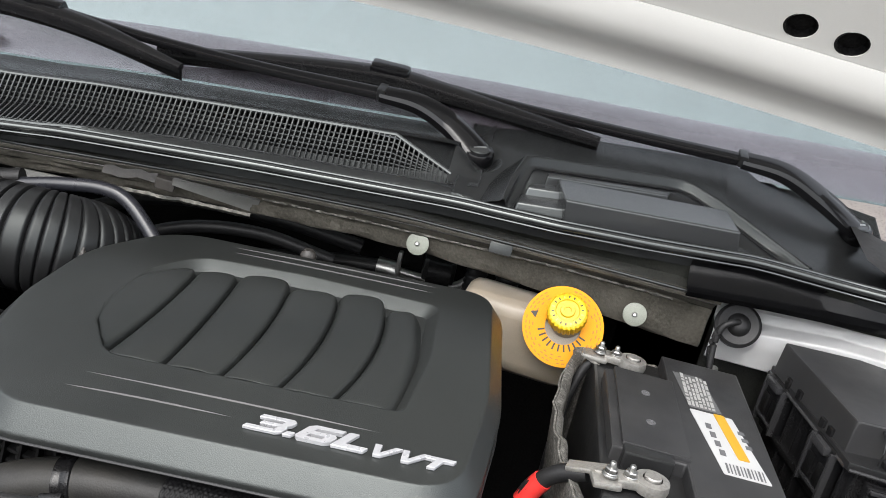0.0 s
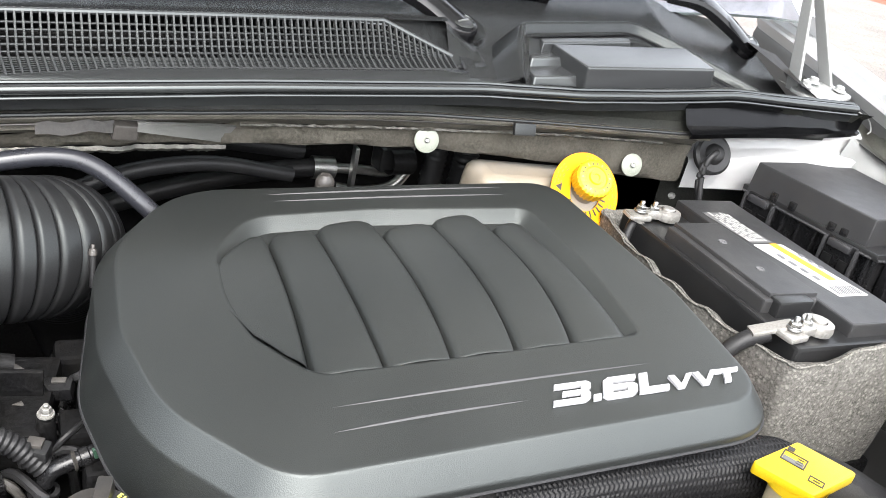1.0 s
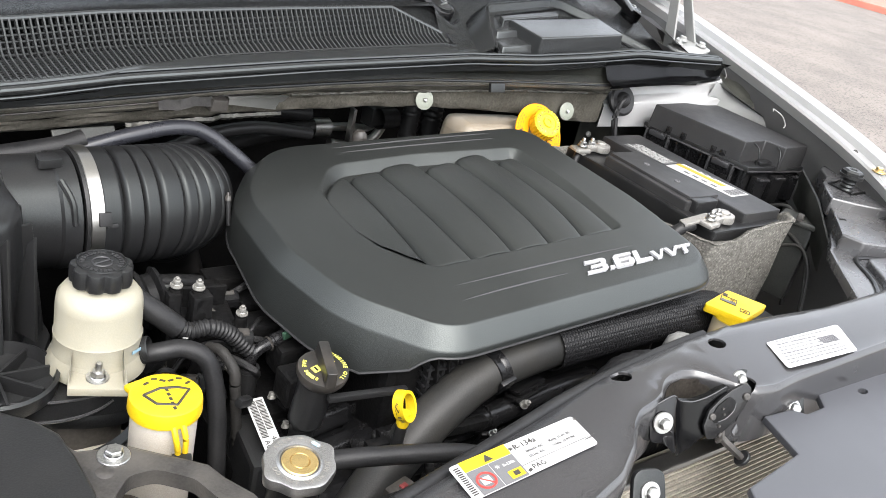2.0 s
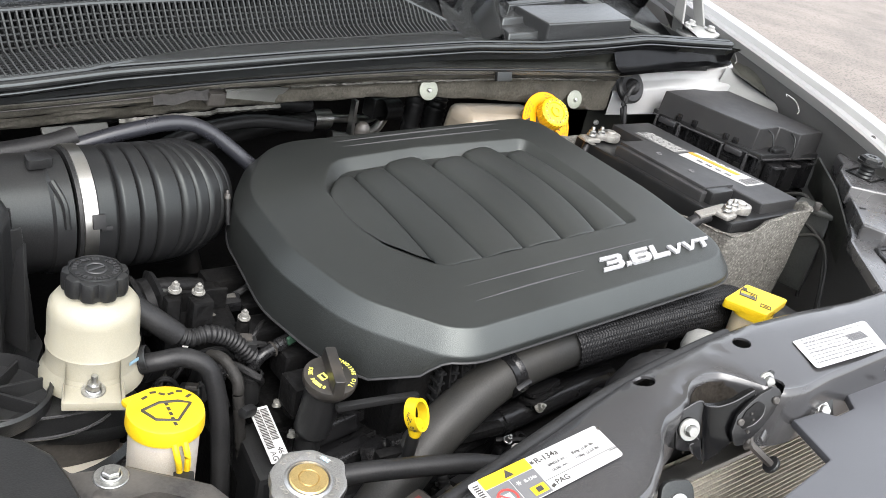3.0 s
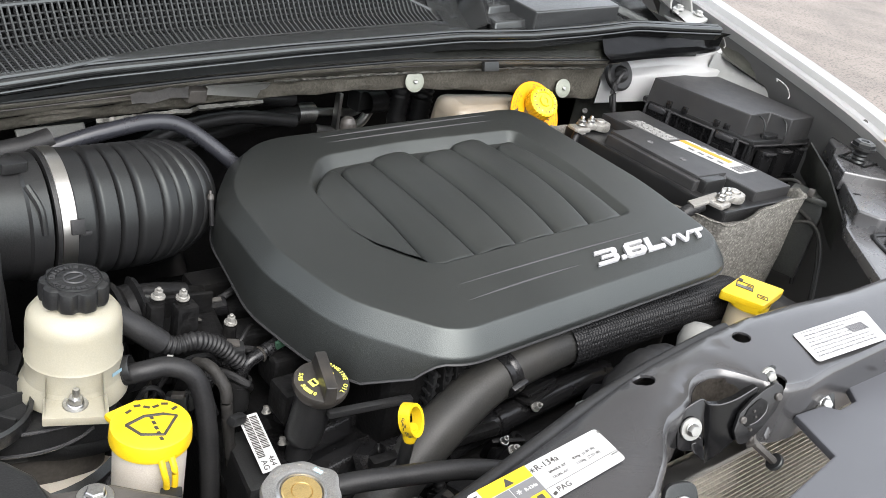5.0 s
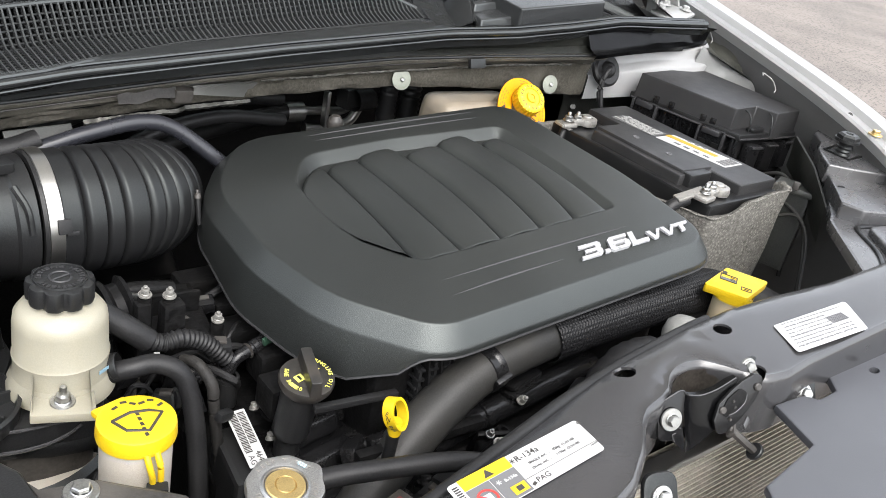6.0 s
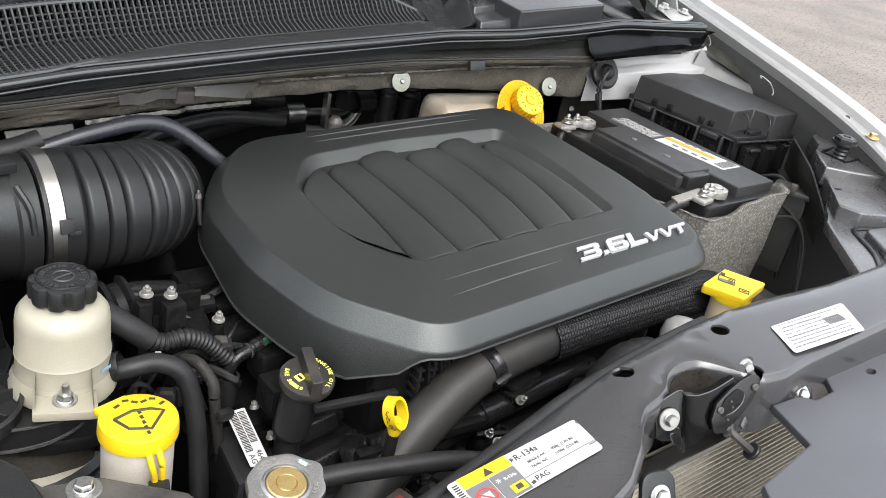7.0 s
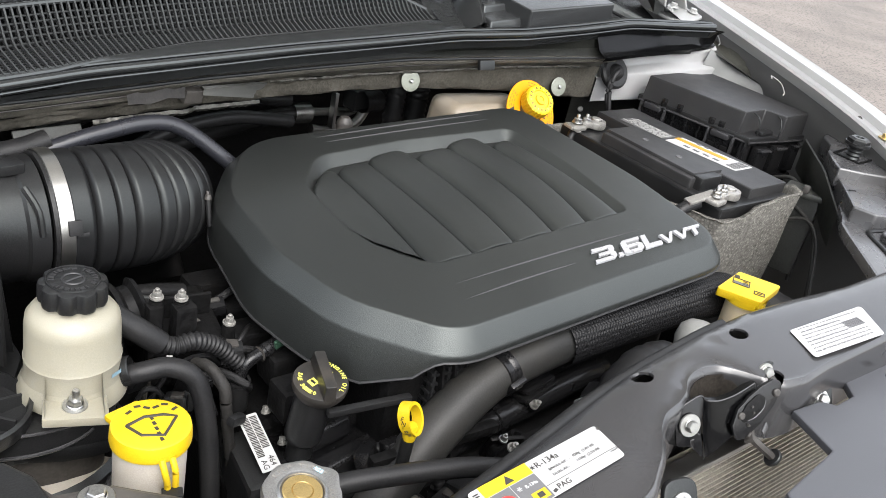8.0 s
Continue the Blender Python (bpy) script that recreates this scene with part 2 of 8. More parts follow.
RUBBER = mat("black_rubber", (0.0075, 0.0075, 0.008), 0.46, vary=0.3, scale=40, bump=0.15, grain=500, dust=0.14, dust_colour=(0.04, 0.038, 0.034), spec=0.26)
BELLOWS = mat("bellows_rubber", (0.0075, 0.0075, 0.008), 0.40, vary=0.2, scale=20, bump=0.08, grain=800, dust=0.06, dust_colour=(0.05, 0.05, 0.047), spec=0.32)
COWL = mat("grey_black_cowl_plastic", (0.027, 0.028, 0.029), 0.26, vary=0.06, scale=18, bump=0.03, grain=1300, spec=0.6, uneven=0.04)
GRIMEDARK = mat("dusty_dark_metal", (0.022, 0.020, 0.018), 0.5, vary=0.4, scale=60, bump=0.2, grain=300, dust=0.5, dust_colour=(0.06, 0.054, 0.048))
# near-black: shade of the deep bay put into the colour, besides grime
BAYBLACK = mat("shaded_oily_black", (0.0035, 0.0035, 0.0037), 0.42, vary=0.5, scale=60, bump=0.5, grain=260, dust=0.30, dust_colour=(0.013, 0.012, 0.0105), spec=0.10)
GLOSSBLACK = mat("oiled_black_nylon", (0.005, 0.005, 0.0055), 0.26, vary=0.3, scale=40, bump=0.12, grain=500, dust=0.16, dust_colour=(0.022, 0.020, 0.017), spec=0.32)
APRON = mat("grey_apron_paint", (0.125, 0.125, 0.124), 0.4, vary=0.08, scale=12, dust=0.3, dust_colour=(0.085, 0.08, 0.07))
# paler copy of SATIN, with the sky's reflection put into its colour
SHELF = mat("sky_lit_satin_black", (0.042, 0.042, 0.044), 0.27, vary=0.12, scale=14, dust=0.3, dust_colour=(0.075, 0.071, 0.065), spec=0.9, uneven=0.3)
WHITE = mat("white_car_paint", (0.47, 0.47, 0.468), 0.3, vary=0.03, scale=8, clear=0.6)
PRIMER = mat("pale_grey_paint", (0.27, 0.273, 0.266), 0.42, vary=0.1, scale=12, dust=0.25, dust_colour=(0.22, 0.21, 0.19))
HOODGREY = mat("hood_underside_paint", (0.60, 0.595, 0.57), 0.4, vary=0.05, scale=6)
STEEL = mat("zinc_steel", (0.36, 0.36, 0.35), 0.36, 1.0, vary=0.25, scale=80, bump=0.15, grain=700, dust=0.3, dust_colour=(0.2, 0.19, 0.17))
BAND = mat("bright_steel_band", (0.42, 0.41, 0.39), 0.32, 1.0, vary=0.08, scale=50)
ZINC = mat("pale_washer", (0.17, 0.18, 0.15), 0.5, 0.1, vary=0.15, scale=70)
DULL = mat("dull_grey_bolt", (0.22, 0.215, 0.20), 0.5, 0.6, vary=0.2, scale=150, dust=0.3)
BOLT = mat("bright_zinc_bolt", (0.30, 0.30, 0.288), 0.38, 0.9, vary=0.15, scale=120, dust=0.1)
LEAD = mat("lead_clamp", (0.31, 0.30, 0.28), 0.45, 0.75, vary=0.2, scale=120, bump=0.35, grain=420, dust=0.35, dust_colour=(0.42, 0.40, 0.36))
CREAM = mat("cream_plastic_tank", (0.240, 0.226, 0.178), 0.42, vary=0.06, scale=18, sub=0.2, dust=0.2, dust_colour=(0.30, 0.265, 0.19))
MILK = mat("milky_plastic", (0.37, 0.34, 0.295), 0.45, vary=0.1, scale=25, sub=0.2, dust=0.2, dust_colour=(0.36, 0.32, 0.24))
YELLOW = mat("yellow_plastic", (0.50, 0.34, 0.005), 0.40, vary=0.06, scale=30, bump=0.08, grain=700, dust=0.10, dust_colour=(0.42, 0.29, 0.03))
AMBER = mat("amber_yellow_tag", (0.62, 0.245, 0.003), 0.5, vary=0.06, scale=25, spec=0.15)
PRINT = mat("black_print", (0.02, 0.018, 0.015), 0.6, vary=0.05)
GREYPRINT = mat("grey_print", (0.085, 0.085, 0.088), 0.6, vary=0.05)
FAINT = mat("faint_grey_print", (0.105, 0.105, 0.11), 0.6, vary=0.05)
YPRINT = mat("yellow_print", (0.62, 0.60, 0.10), 0.5, vary=0.15, scale=60)
PAPER = mat("white_label", (0.37, 0.37, 0.368), 0.42, vary=0.03, scale=20)
CHROME = mat("satin_chrome_letter", (0.36, 0.36, 0.37), 0.28, 0.3, vary=0.05)
BRASS = mat("brass", (0.50, 0.37, 0.16), 0.35, 0.9, vary=0.15, scale=90)
RED = mat("red_plastic", (0.55, 0.03, 0.025), 0.4, vary=0.1)
GREENP = mat("green_clip", (0.018, 0.045, 0.028), 0.45, vary=0.2)
FELT = mat("speckled_grey_felt", (0.078, 0.075, 0.068), 0.95, vary=0.6, scale=160, bump=1.0, grain=560, spots=1.6, dust=0.25, dust_colour=(0.085, 0.08, 0.07), spec=0.08)
FIN = mat("condenser_fin", (0.30, 0.27, 0.22), 0.5, 0.5, vary=0.2, scale=60)
PANELGREY = mat("grey_black_air_dam", (0.042, 0.043, 0.048), 0.4, vary=0.1, scale=10, bump=0.12, grain=1400)
ASPHALT = mat("worn_asphalt", (0.094, 0.080, 0.069), 0.8, vary=0.55, scale=1.1, bump=0.8, grain=85, dust=0.45, dust_colour=(0.138, 0.120, 0.104), spots=-0.65)
KERB = mat("red_brick_paving", (0.30, 0.10, 0.07), 0.8, vary=0.2, scale=3)
FROST = mat("black_glass_border", (0.095, 0.085, 0.10), 0.10, vary=0.1, clear=1.0)
SEALRUB = mat("glossy_seal_rubber", (0.010, 0.010, 0.0105), 0.21, vary=0.2, scale=30, spec=0.85)
GLOSS = mat("glossy_black_paint", (0.0035, 0.0035, 0.004), 0.17, vary=0.1, scale=30, spec=0.32)
GLASS = mat("windshield_glass", (0.02, 0.028, 0.027), 0.04, vary=0.05, clear=1.0)
GLASS.node_tree.nodes["Principled BSDF"].inputs["IOR"].default_value = 6.0
GLASS.node_tree.nodes["Principled BSDF"].inputs["Specular Tint"].default_value = (0.88, 1.0, 0.97, 1)
FROST.node_tree.nodes["Principled BSDF"].inputs["IOR"].default_value = 2.3
for tinted in (COVER, COWL, BLACK, BELLOWS, SEALRUB):
    tinted.node_tree.nodes["Principled BSDF"].inputs["Specular Tint"].default_value = (0.93, 1.0, 0.98, 1)
CORE = mat("condenser_tube", (0.42, 0.39, 0.34), 0.45, 0.6, vary=0.25, scale=90, bump=0.4, grain=500)
PLATE = mat("bare_grey_plate", (0.20, 0.20, 0.19), 0.5, vary=0.1, scale=40)
DIRT = mat("matt_brown_dirt", (0.030, 0.026, 0.022), 0.85, vary=0.5, scale=70, bump=0.3, grain=300, dust=0.5, dust_colour=(0.075, 0.066, 0.056), spec=0.08)
TANK = mat("aged_tank_plastic", (0.23, 0.195, 0.15), 0.45, vary=0.12, scale=25, sub=0.2, dust=0.3, dust_colour=(0.16, 0.14, 0.11))
DUSTCAP = mat("dusty_black_cap", (0.010, 0.0095, 0.009), 0.4, vary=0.3, scale=60, dust=0.7, dust_colour=(0.05, 0.042, 0.034))
DUSTBOX = mat("dusty_dark_box", (0.020, 0.021, 0.0185), 0.45, vary=0.4, scale=40, bump=0.2, grain=500, dust=0.3, dust_colour=(0.045, 0.044, 0.038))

# ---- ground and distance ----
bm = bmesh.new()
bmesh.ops.create_grid(bm, x_segments=60, y_segments=60, size=400)
solid("ground", bm, ASPHALT, "worn grey asphalt car park, stained and patched", "ground", kind="structure")
solid("pavement", block(at(16.5, 13.0, -0.05, 0, 0, 20), (3.0, 60.0, 0.17), 0.02), KERB, "reddish brick paving strip beyond the car park", "pavement", kind="structure")

# ---- cowl, seal and windshield ----
MID = 0.03


def lerp_table(x, xs, ys):
    return float(np.interp(x, xs, ys))


def seal_y(x):
    return lerp_table(x, (-0.7, -0.45, -0.35, -0.1, 0.17, 0.22, 0.30, 0.42, 0.55, 0.65, 0.75), (0.575, 0.60, 0.61, 0.62, 0.630, 0.624, 0.617, 0.621, 0.626, 0.620, 0.600))


def seal_z(x):
    return lerp_table(x, (-0.7, -0.45, -0.35, -0.1, 0.17, 0.30, 0.42, 0.55, 0.65, 0.75), (1.045, 1.062, 1.072, 1.09, 1.105, 1.111, 1.117, 1.126, 1.125, 1.129))


def base_y(x):
    """The line that the cowl itself follows, behind the seal."""
    return lerp_table(x, (-0.7, -0.45, -0.35, -0.1, 0.17, 0.35, 0.55, 0.8), (0.575, 0.60, 0.61, 0.62, 0.634, 0.65, 0.672, 0.73))


def base_z(x):
    return lerp_table(x, (-0.7, -0.45, -0.35, -0.1, 0.17, 0.53, 0.8), (1.045, 1.062, 1.072, 1.09, 1.107, 1.120, 1.127))


def cowl_at(x, dy, dz):
    """A point of the cowl, by its distance behind and above the seal's line."""
    return V((x, base_y(x) + dy, base_z(x) + dz))


GX0, GX1 = -0.70, 0.150


def flare(x):
    return max(0.0, min(1.0, (-0.22 - x) / 0.16)) * 0.028


def grille_end(x):
    """How much of the upper face is left towards the pointed end."""
    return max(0.0, min(1.0, (GX1 + 0.005 - x) / 0.09))


def grille_point(x, k, lift=0.0):
    f, e = flare(x), grille_end(x)
    path = ((0.032 - f, 0.009 - 0.1 * f), (0.052, 0.018), (0.052 + 0.028 * e, 0.018 + 0.036 * e))
    a, b = path[int(k)], path[min(int(k) + 1, 2)]
    u = k - int(k)
    return cowl_at(x, a[0] + (b[0] - a[0]) * u, a[1] + (b[1] - a[1]) * u + lift)


xs = [-0.75 + 0.05 * i for i in range(31)]
lower_skirt = [(0.008, -0.022), (0.005, -0.012), (0.004, -0.004), (0.016, 0.0), (0.022, 0.004)]
solid("cowl_front", sheet([[V((x, seal_y(x) + dy, seal_z(x) + dz)) for dy, dz in lower_skirt] for x in xs if x < 0.76], 0.003), COWL, "dark grey plastic front edge of the cowl", "cowl", kind="structure")
seal_xs = [-0.75 + 0.03 * i for i in range(51)]
seal = thing("hood_seal", (0.0, 0.62, 1.1), "black rubber hood seal along the cowl edge", "seal", kind="structure")
part("bulb", tube([(x, seal_y(x), seal_z(x)) for x in seal_xs], 0.0050, 12, 3), SEALRUB, seal)
part("upper_lip", tube([(x, seal_y(x) + 0.0085, seal_z(x) + 0.0045) for x in seal_xs], 0.0022, 8, 3), SEALRUB, seal)
part("lower_lip", tube([(x, seal_y(x) - 0.0025, seal_z(x) - 0.0075) for x in seal_xs], 0.0018, 8, 3), SEALRUB, seal)
ledge = [(0.006, -0.004), (0.012, 0.004), (0.018, 0.010), (0.026, 0.012), (0.032, 0.008), (0.036, 0.008)]
solid("cowl_ledge", sheet([[cowl_at(x, 0.006 + (dy - 0.006) * (1 - flare(x) / 0.033), dz - 0.12 * flare(x)) for dy, dz in ledge] for x in [-0.75 + 0.025 * i for i in range(36)] + [0.158]], 0.002), COWL, "smooth dark grey plastic ledge behind the seal", "cowl", kind="structure")
back = [(0.080, 0.054), (0.088, 0.056), (0.12, 0.052), (0.15, 0.055), (0.17, 0.062)]
solid("cowl_top", sheet([[cowl_at(x, dy, dz) for dy, dz in back] for x in xs if x < 0.16], 0.003), COWL, "dark grey plastic cowl top below the windshield", "cowl", kind="structure")


def inside(poly, x, y):
    """Distance from the polygon's edge, positive inside."""
    d, odd = 9.0, False
    for (ax, ay), (bx, by) in zip(poly, poly[1:] + poly[:1]):
        u = max(0.0, min(1.0, ((x - ax) * (bx - ax) + (y - ay) * (by - ay)) / ((bx - ax) ** 2 + (by - ay) ** 2)))
        d = min(d, math.hypot(x - ax - u * (bx - ax), y - ay - u * (by - ay)))
        if (ay > y) != (by > y) and x < (bx - ax) * (y - ay) / (by - ay) + ax:
            odd = not odd
    return d if odd else -d


def ease(v, a, b):
    v = max(0.0, min(1.0, (v - a) / (b - a)))
    return v * v * (3 - 2 * v)


FRAME_POLY = [(0.222, 0.58), (0.236, 0.695), (0.258, 0.713), (0.440, 0.777), (0.470, 0.777), (0.64, 0.672), (0.62, 0.58)]


def panel_z(x, y):
    """The moulded cowl panel's slope, drawn down under the tray and round the wiper pivot."""
    z = 1.116 + (y - 0.655) * 0.42 + 0.02 * (x - 0.3) - 0.26 * max(0.0, x - 0.52)
    z -= 0.022 * ease(inside(FRAME_POLY, x, y), 0.002, 0.012) * ease(y, 0.63, 0.68)
    return z - 0.010 * ease(-math.hypot(x - 0.176, y - 0.735), -0.034, -0.022)


def back_y(x):
    return max(0.815, base_y(x) + 0.175)


panel_rows = []
for i in range(154):
    x = 0.158 + 0.0040 * i
    y0 = seal_y(x) + 0.016
    panel_rows.append([(x, y0, seal_z(x) - 0.002), (x, y0 + 0.002, seal_z(x) + 0.002)] + [(x, y0 + 0.004 + (back_y(x) - y0) * k / 48, panel_z(x, y0 + 0.004 + (back_y(x) - y0) * k / 48)) for k in range(49)])
solid("cowl_panel", sheet(panel_rows, 0.0006), COWL, "dark grey moulded plastic cowl panel with a sunken tray", "cowl", kind="structure", angle=40)
solid("cowl_corner", sheet([[grille_point(x, 1.99, 0.001), cowl_at(x, 0.10, 0.052)] for x in [0.05 + 0.0105 * i for i in range(11)]], 0.003), COWL, "dark grey plastic corner beside the grille point", "cowl", kind="structure")
shoulder = [(0.034, 0.010), (0.045, 0.014), (0.055, 0.022), (0.068, 0.038), (0.080, 0.052), (0.10, 0.054), (0.14, 0.056), (0.175, 0.062)]
solid("cowl_shoulder", sheet([[cowl_at(0.146, dy, dz).lerp(V((0.190, base_y(0.19) + dy, panel_z(0.190, base_y(0.19) + dy) + 0.0012)), ease(k, 0, 8)) for dy, dz in shoulder] for k in range(9)], 0.001), COWL, "rounded plastic shoulder beside the grille end", "cowl", kind="structure")
glass_rows = [[cowl_at(x, 0.165, 0.06) + V((0, 0.9 * u, 0.62 * u)) for u in (0, 0.06, 0.12, 0.35, 0.7, 1.0)] for x in [-0.78 + 0.08 * i for i in range(22)]]
windshield = thing("windshield", (0.03, 0.85, 1.2), "sloping windshield glass reflecting a pale sky", "windshield", kind="structure")
part("pane", sheet(glass_rows, 0.005), GLASS, windshield)
border = [[p + V((0, -0.002, 0.0045)) for p in (row[0], row[1], row[1].lerp(row[2], 0.55))] for row in glass_rows]
part("border", sheet(border, 0.001), FROST, windshield, "black painted border of the glass")

# cowl grille: bent slats across two faces, on three bars
grille = thing("cowl_grille", (-0.25, 0.65, 1.09), "dark grey slatted air grille set in the cowl", "grille")
def bar_line(k, lift):
    return [grille_point(GX0 + (GX1 - GX0) * i / 40, k, lift) for i in range(41)]


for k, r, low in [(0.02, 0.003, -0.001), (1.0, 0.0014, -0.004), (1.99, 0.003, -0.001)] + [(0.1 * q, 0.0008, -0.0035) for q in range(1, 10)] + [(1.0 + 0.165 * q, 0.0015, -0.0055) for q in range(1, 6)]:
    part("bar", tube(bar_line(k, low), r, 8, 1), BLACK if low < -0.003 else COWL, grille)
# black sheet that stands in for the shade below the slats
part("backing", sheet([[grille_point(GX0 + (GX1 - GX0) * i / 40, k, -0.02) for k in (0, 1, 1.99)] for i in range(41)], 0.002), BAYBLACK, grille, "black sheet painting the shaded void under the slats")
N_SLAT = 116
for i in range(N_SLAT):
    x = GX0 + (GX1 - GX0) * (i + 0.5) / N_SLAT
    t = bmesh.new()
    pts = [grille_point(x + d * (0.4 + 18 * flare(x)), k) for k, d in ((0.0, 0.0080), (0.9, 0.0006), (1.1, 0.0), (1.99, -0.0030))]
    w = 0.0012
    lo = [[t.verts.new(p + V((sx * w, 0, dz))) for p in pts] for sx, dz in ((-1, -0.008), (-0.8, 0.0025), (0.8, 0.0025), (1, -0.008))]
    for a, b in zip(lo, lo[1:] + lo[:1]):
        for q in range(3):
            t.faces.new((a[q], a[q + 1], b[q + 1], b[q]))
    bmesh.ops.recalc_face_normals(t, faces=t.faces)
    part("slat", t, COWL, grille)

def hexa(lo, hi, bevel):
    """A solid with four given corners below and four above."""
    bm = bmesh.new()
    a, b = [bm.verts.new(p) for p in lo], [bm.verts.new(p) for p in hi]
    bm.faces.new(a[::-1])
    bm.faces.new(b)
    for i in range(4):
        bm.faces.new((a[i], a[(i + 1) % 4], b[(i + 1) % 4], b[i]))
    bmesh.ops.recalc_face_normals(bm, faces=bm.faces)
    return soften(bm, bevel, 3)


# tray moulded in the cowl panel: a raised rim round a sunken floor
RIM = [((0.226, 0.640, 1.121), (-1, 0.1), 0.030, 0.012), ((0.232, 0.672, 1.146), (-1, 0.15), 0.034, 0.026), ((0.241, 0.700, 1.1690), (-0.95, 0.35), 0.032, 0.034), ((0.250, 0.7085, 1.1716), (-0.6, 0.8), 0.024, 0.026), ((0.30, 0.7250, 1.1725), (-0.3, 0.95), 0.018, 0.018), ((0.36, 0.7450, 1.1738), (-0.3, 0.95), 0.016, 0.013), ((0.44, 0.7710, 1.1754), (-0.25, 0.97), 0.014, 0.009), ((0.458, 0.7735, 1.1752), (0.1, 1), 0.014, 0.008), ((0.474, 0.7690, 1.1736), (0.45, 0.9), 0.014, 0.008), ((0.512, 0.7455, 1.1643), (0.52, 0.85), 0.014, 0.008), ((0.57, 0.708, 1.144), (0.55, 0.83), 0.014, 0.007), ((0.625, 0.668, 1.126), (0.6, 0.8), 0.012, 0.005)]
rim_rows, floor_rows = [], []
for p, out, wide, drop in RIM:
    p, o = V(p), V((out[0], out[1], 0)).normalized()
    rim_rows.append([p + o * (wide + 0.004) - V((0, 0, drop + 0.006)), p + o * wide - V((0, 0, drop)), p + o * 0.0050 - V((0, 0, 0.0035)), p + o * 0.0030 - V((0, 0, 0.0005)), p, p - o * 0.0020 - V((0, 0, 0.0010)), p - o * 0.0032 - V((0, 0, 0.0040)), p - o * 0.0048 - V((0, 0, 0.0125)), p - o * 0.0065 - V((0, 0, 0.0145)), p - o * 0.0140 - V((0, 0, 0.0155))])
tray = thing("cowl_tray", (0.40, 0.70, 1.13), "dark grey moulded tray with a raised rim in the cowl", "cowl cover", kind="structure")
part("rim", sheet(rim_rows, 0.0008), COWL, tray, angle=55)
for i in range(40):
    x = 0.232 + 0.0099 * i
    back_edge = lerp_table(x, (0.232, 0.250, 0.30, 0.36, 0.44, 0.474, 0.512, 0.57, 0.625), (0.690, 0.698, 0.714, 0.735, 0.761, 0.757, 0.734, 0.698, 0.660))
    top = lerp_table(x, (0.232, 0.25, 0.30, 0.44, 0.474, 0.512, 0.57, 0.625), (1.140, 1.1565, 1.157, 1.1600, 1.158, 1.149, 1.129, 1.112))
    front, low = seal_y(x) + 0.020, seal_z(x) - 0.004
    floor_rows.append([(x, front + (back_edge - front) * k / 10, low + (top - low) * (k / 10) ** 1.0 - 0.010 * math.sin(math.pi * k / 10)) for k in range(11)])
part("floor", sheet(floor_rows, 0.0008), COWL, tray, angle=60)
part("floor_step", hexa([(0.272, 0.690, 1.13), (0.44, 0.735, 1.14), (0.445, 0.752, 1.14), (0.272, 0.706, 1.13)], [(0.274, 0.692, 1.1520), (0.438, 0.737, 1.1560), (0.443, 0.750, 1.1590), (0.274, 0.704, 1.1550)], 0.002), COWL, tray)

# raised box in the tray
box_cover = thing("cowl_box", (0.42, 0.68, 1.10), "raised dark grey plastic box moulded on the cowl", "cowl cover")
part("box", hexa([(0.309, 0.632, 1.100), (0.534, 0.661, 1.112), (0.525, 0.73, 1.112), (0.294, 0.71, 1.100)], [(0.301, 0.6235, 1.144), (0.524, 0.6545, 1.1505), (0.514, 0.715, 1.161), (0.287, 0.692, 1.1525)], 0.003), COWL, box_cover)
part("step", hexa([(0.240, 0.638, 1.09), (0.31, 0.640, 1.095), (0.30, 0.70, 1.095), (0.238, 0.70, 1.09)], [(0.243, 0.645, 1.121), (0.305, 0.644, 1.127), (0.292, 0.686, 1.132), (0.246, 0.690, 1.127)], 0.003), COWL, box_cover)
part("upper_step", hexa([(0.247, 0.668, 1.11), (0.30, 0.668, 1.11), (0.30, 0.71, 1.11), (0.247, 0.71, 1.11)], [(0.252, 0.676, 1.136), (0.296, 0.676, 1.140), (0.290, 0.700, 1.143), (0.256, 0.700, 1.139)], 0.003), COWL, box_cover)

# ---- firewall and its lip ----
LIP_XS = (-0.75, -0.40, -0.24, -0.22, -0.205, -0.10, 0.05, 0.13, 0.30, 0.43, 0.52, 0.60)


def lip_y(x):
    return lerp_table(x, LIP_XS, (0.615, 0.640, 0.648, 0.652, 0.664, 0.682, 0.676, 0.669, 0.658, 0.649, 0.645, 0.645))


def lip_z(x):
    """Height of the torn foil edge along the lip."""
    return lerp_table(x, LIP_XS, (0.990, 1.012, 1.022, 1.022, 1.023, 1.026, 1.034, 1.038, 1.045, 1.046, 1.044, 1.042))


def lip_deep(x):
    """How far the insulation hangs below the foil edge."""
    return lerp_table(x, LIP_XS, (0.014, 0.014, 0.016, 0.018, 0.020, 0.026, 0.026, 0.027, 0.040, 0.054, 0.056, 0.056))


def strip_at(x):
    """The folded steel strip above the insulation."""
    return V((x, lerp_table(x, (-0.75, -0.40, -0.2, 0.1, 0.25, 0.48, 0.60), (0.600, 0.626, 0.648, 0.658, 0.640, 0.619, 0.614)), lerp_table(x, (-0.75, -0.40, -0.25, -0.16, -0.05, 0.10, 0.25, 0.48, 0.60), (1.018, 1.034, 1.041, 1.045, 1.051, 1.057, 1.063, 1.067, 1.068))))


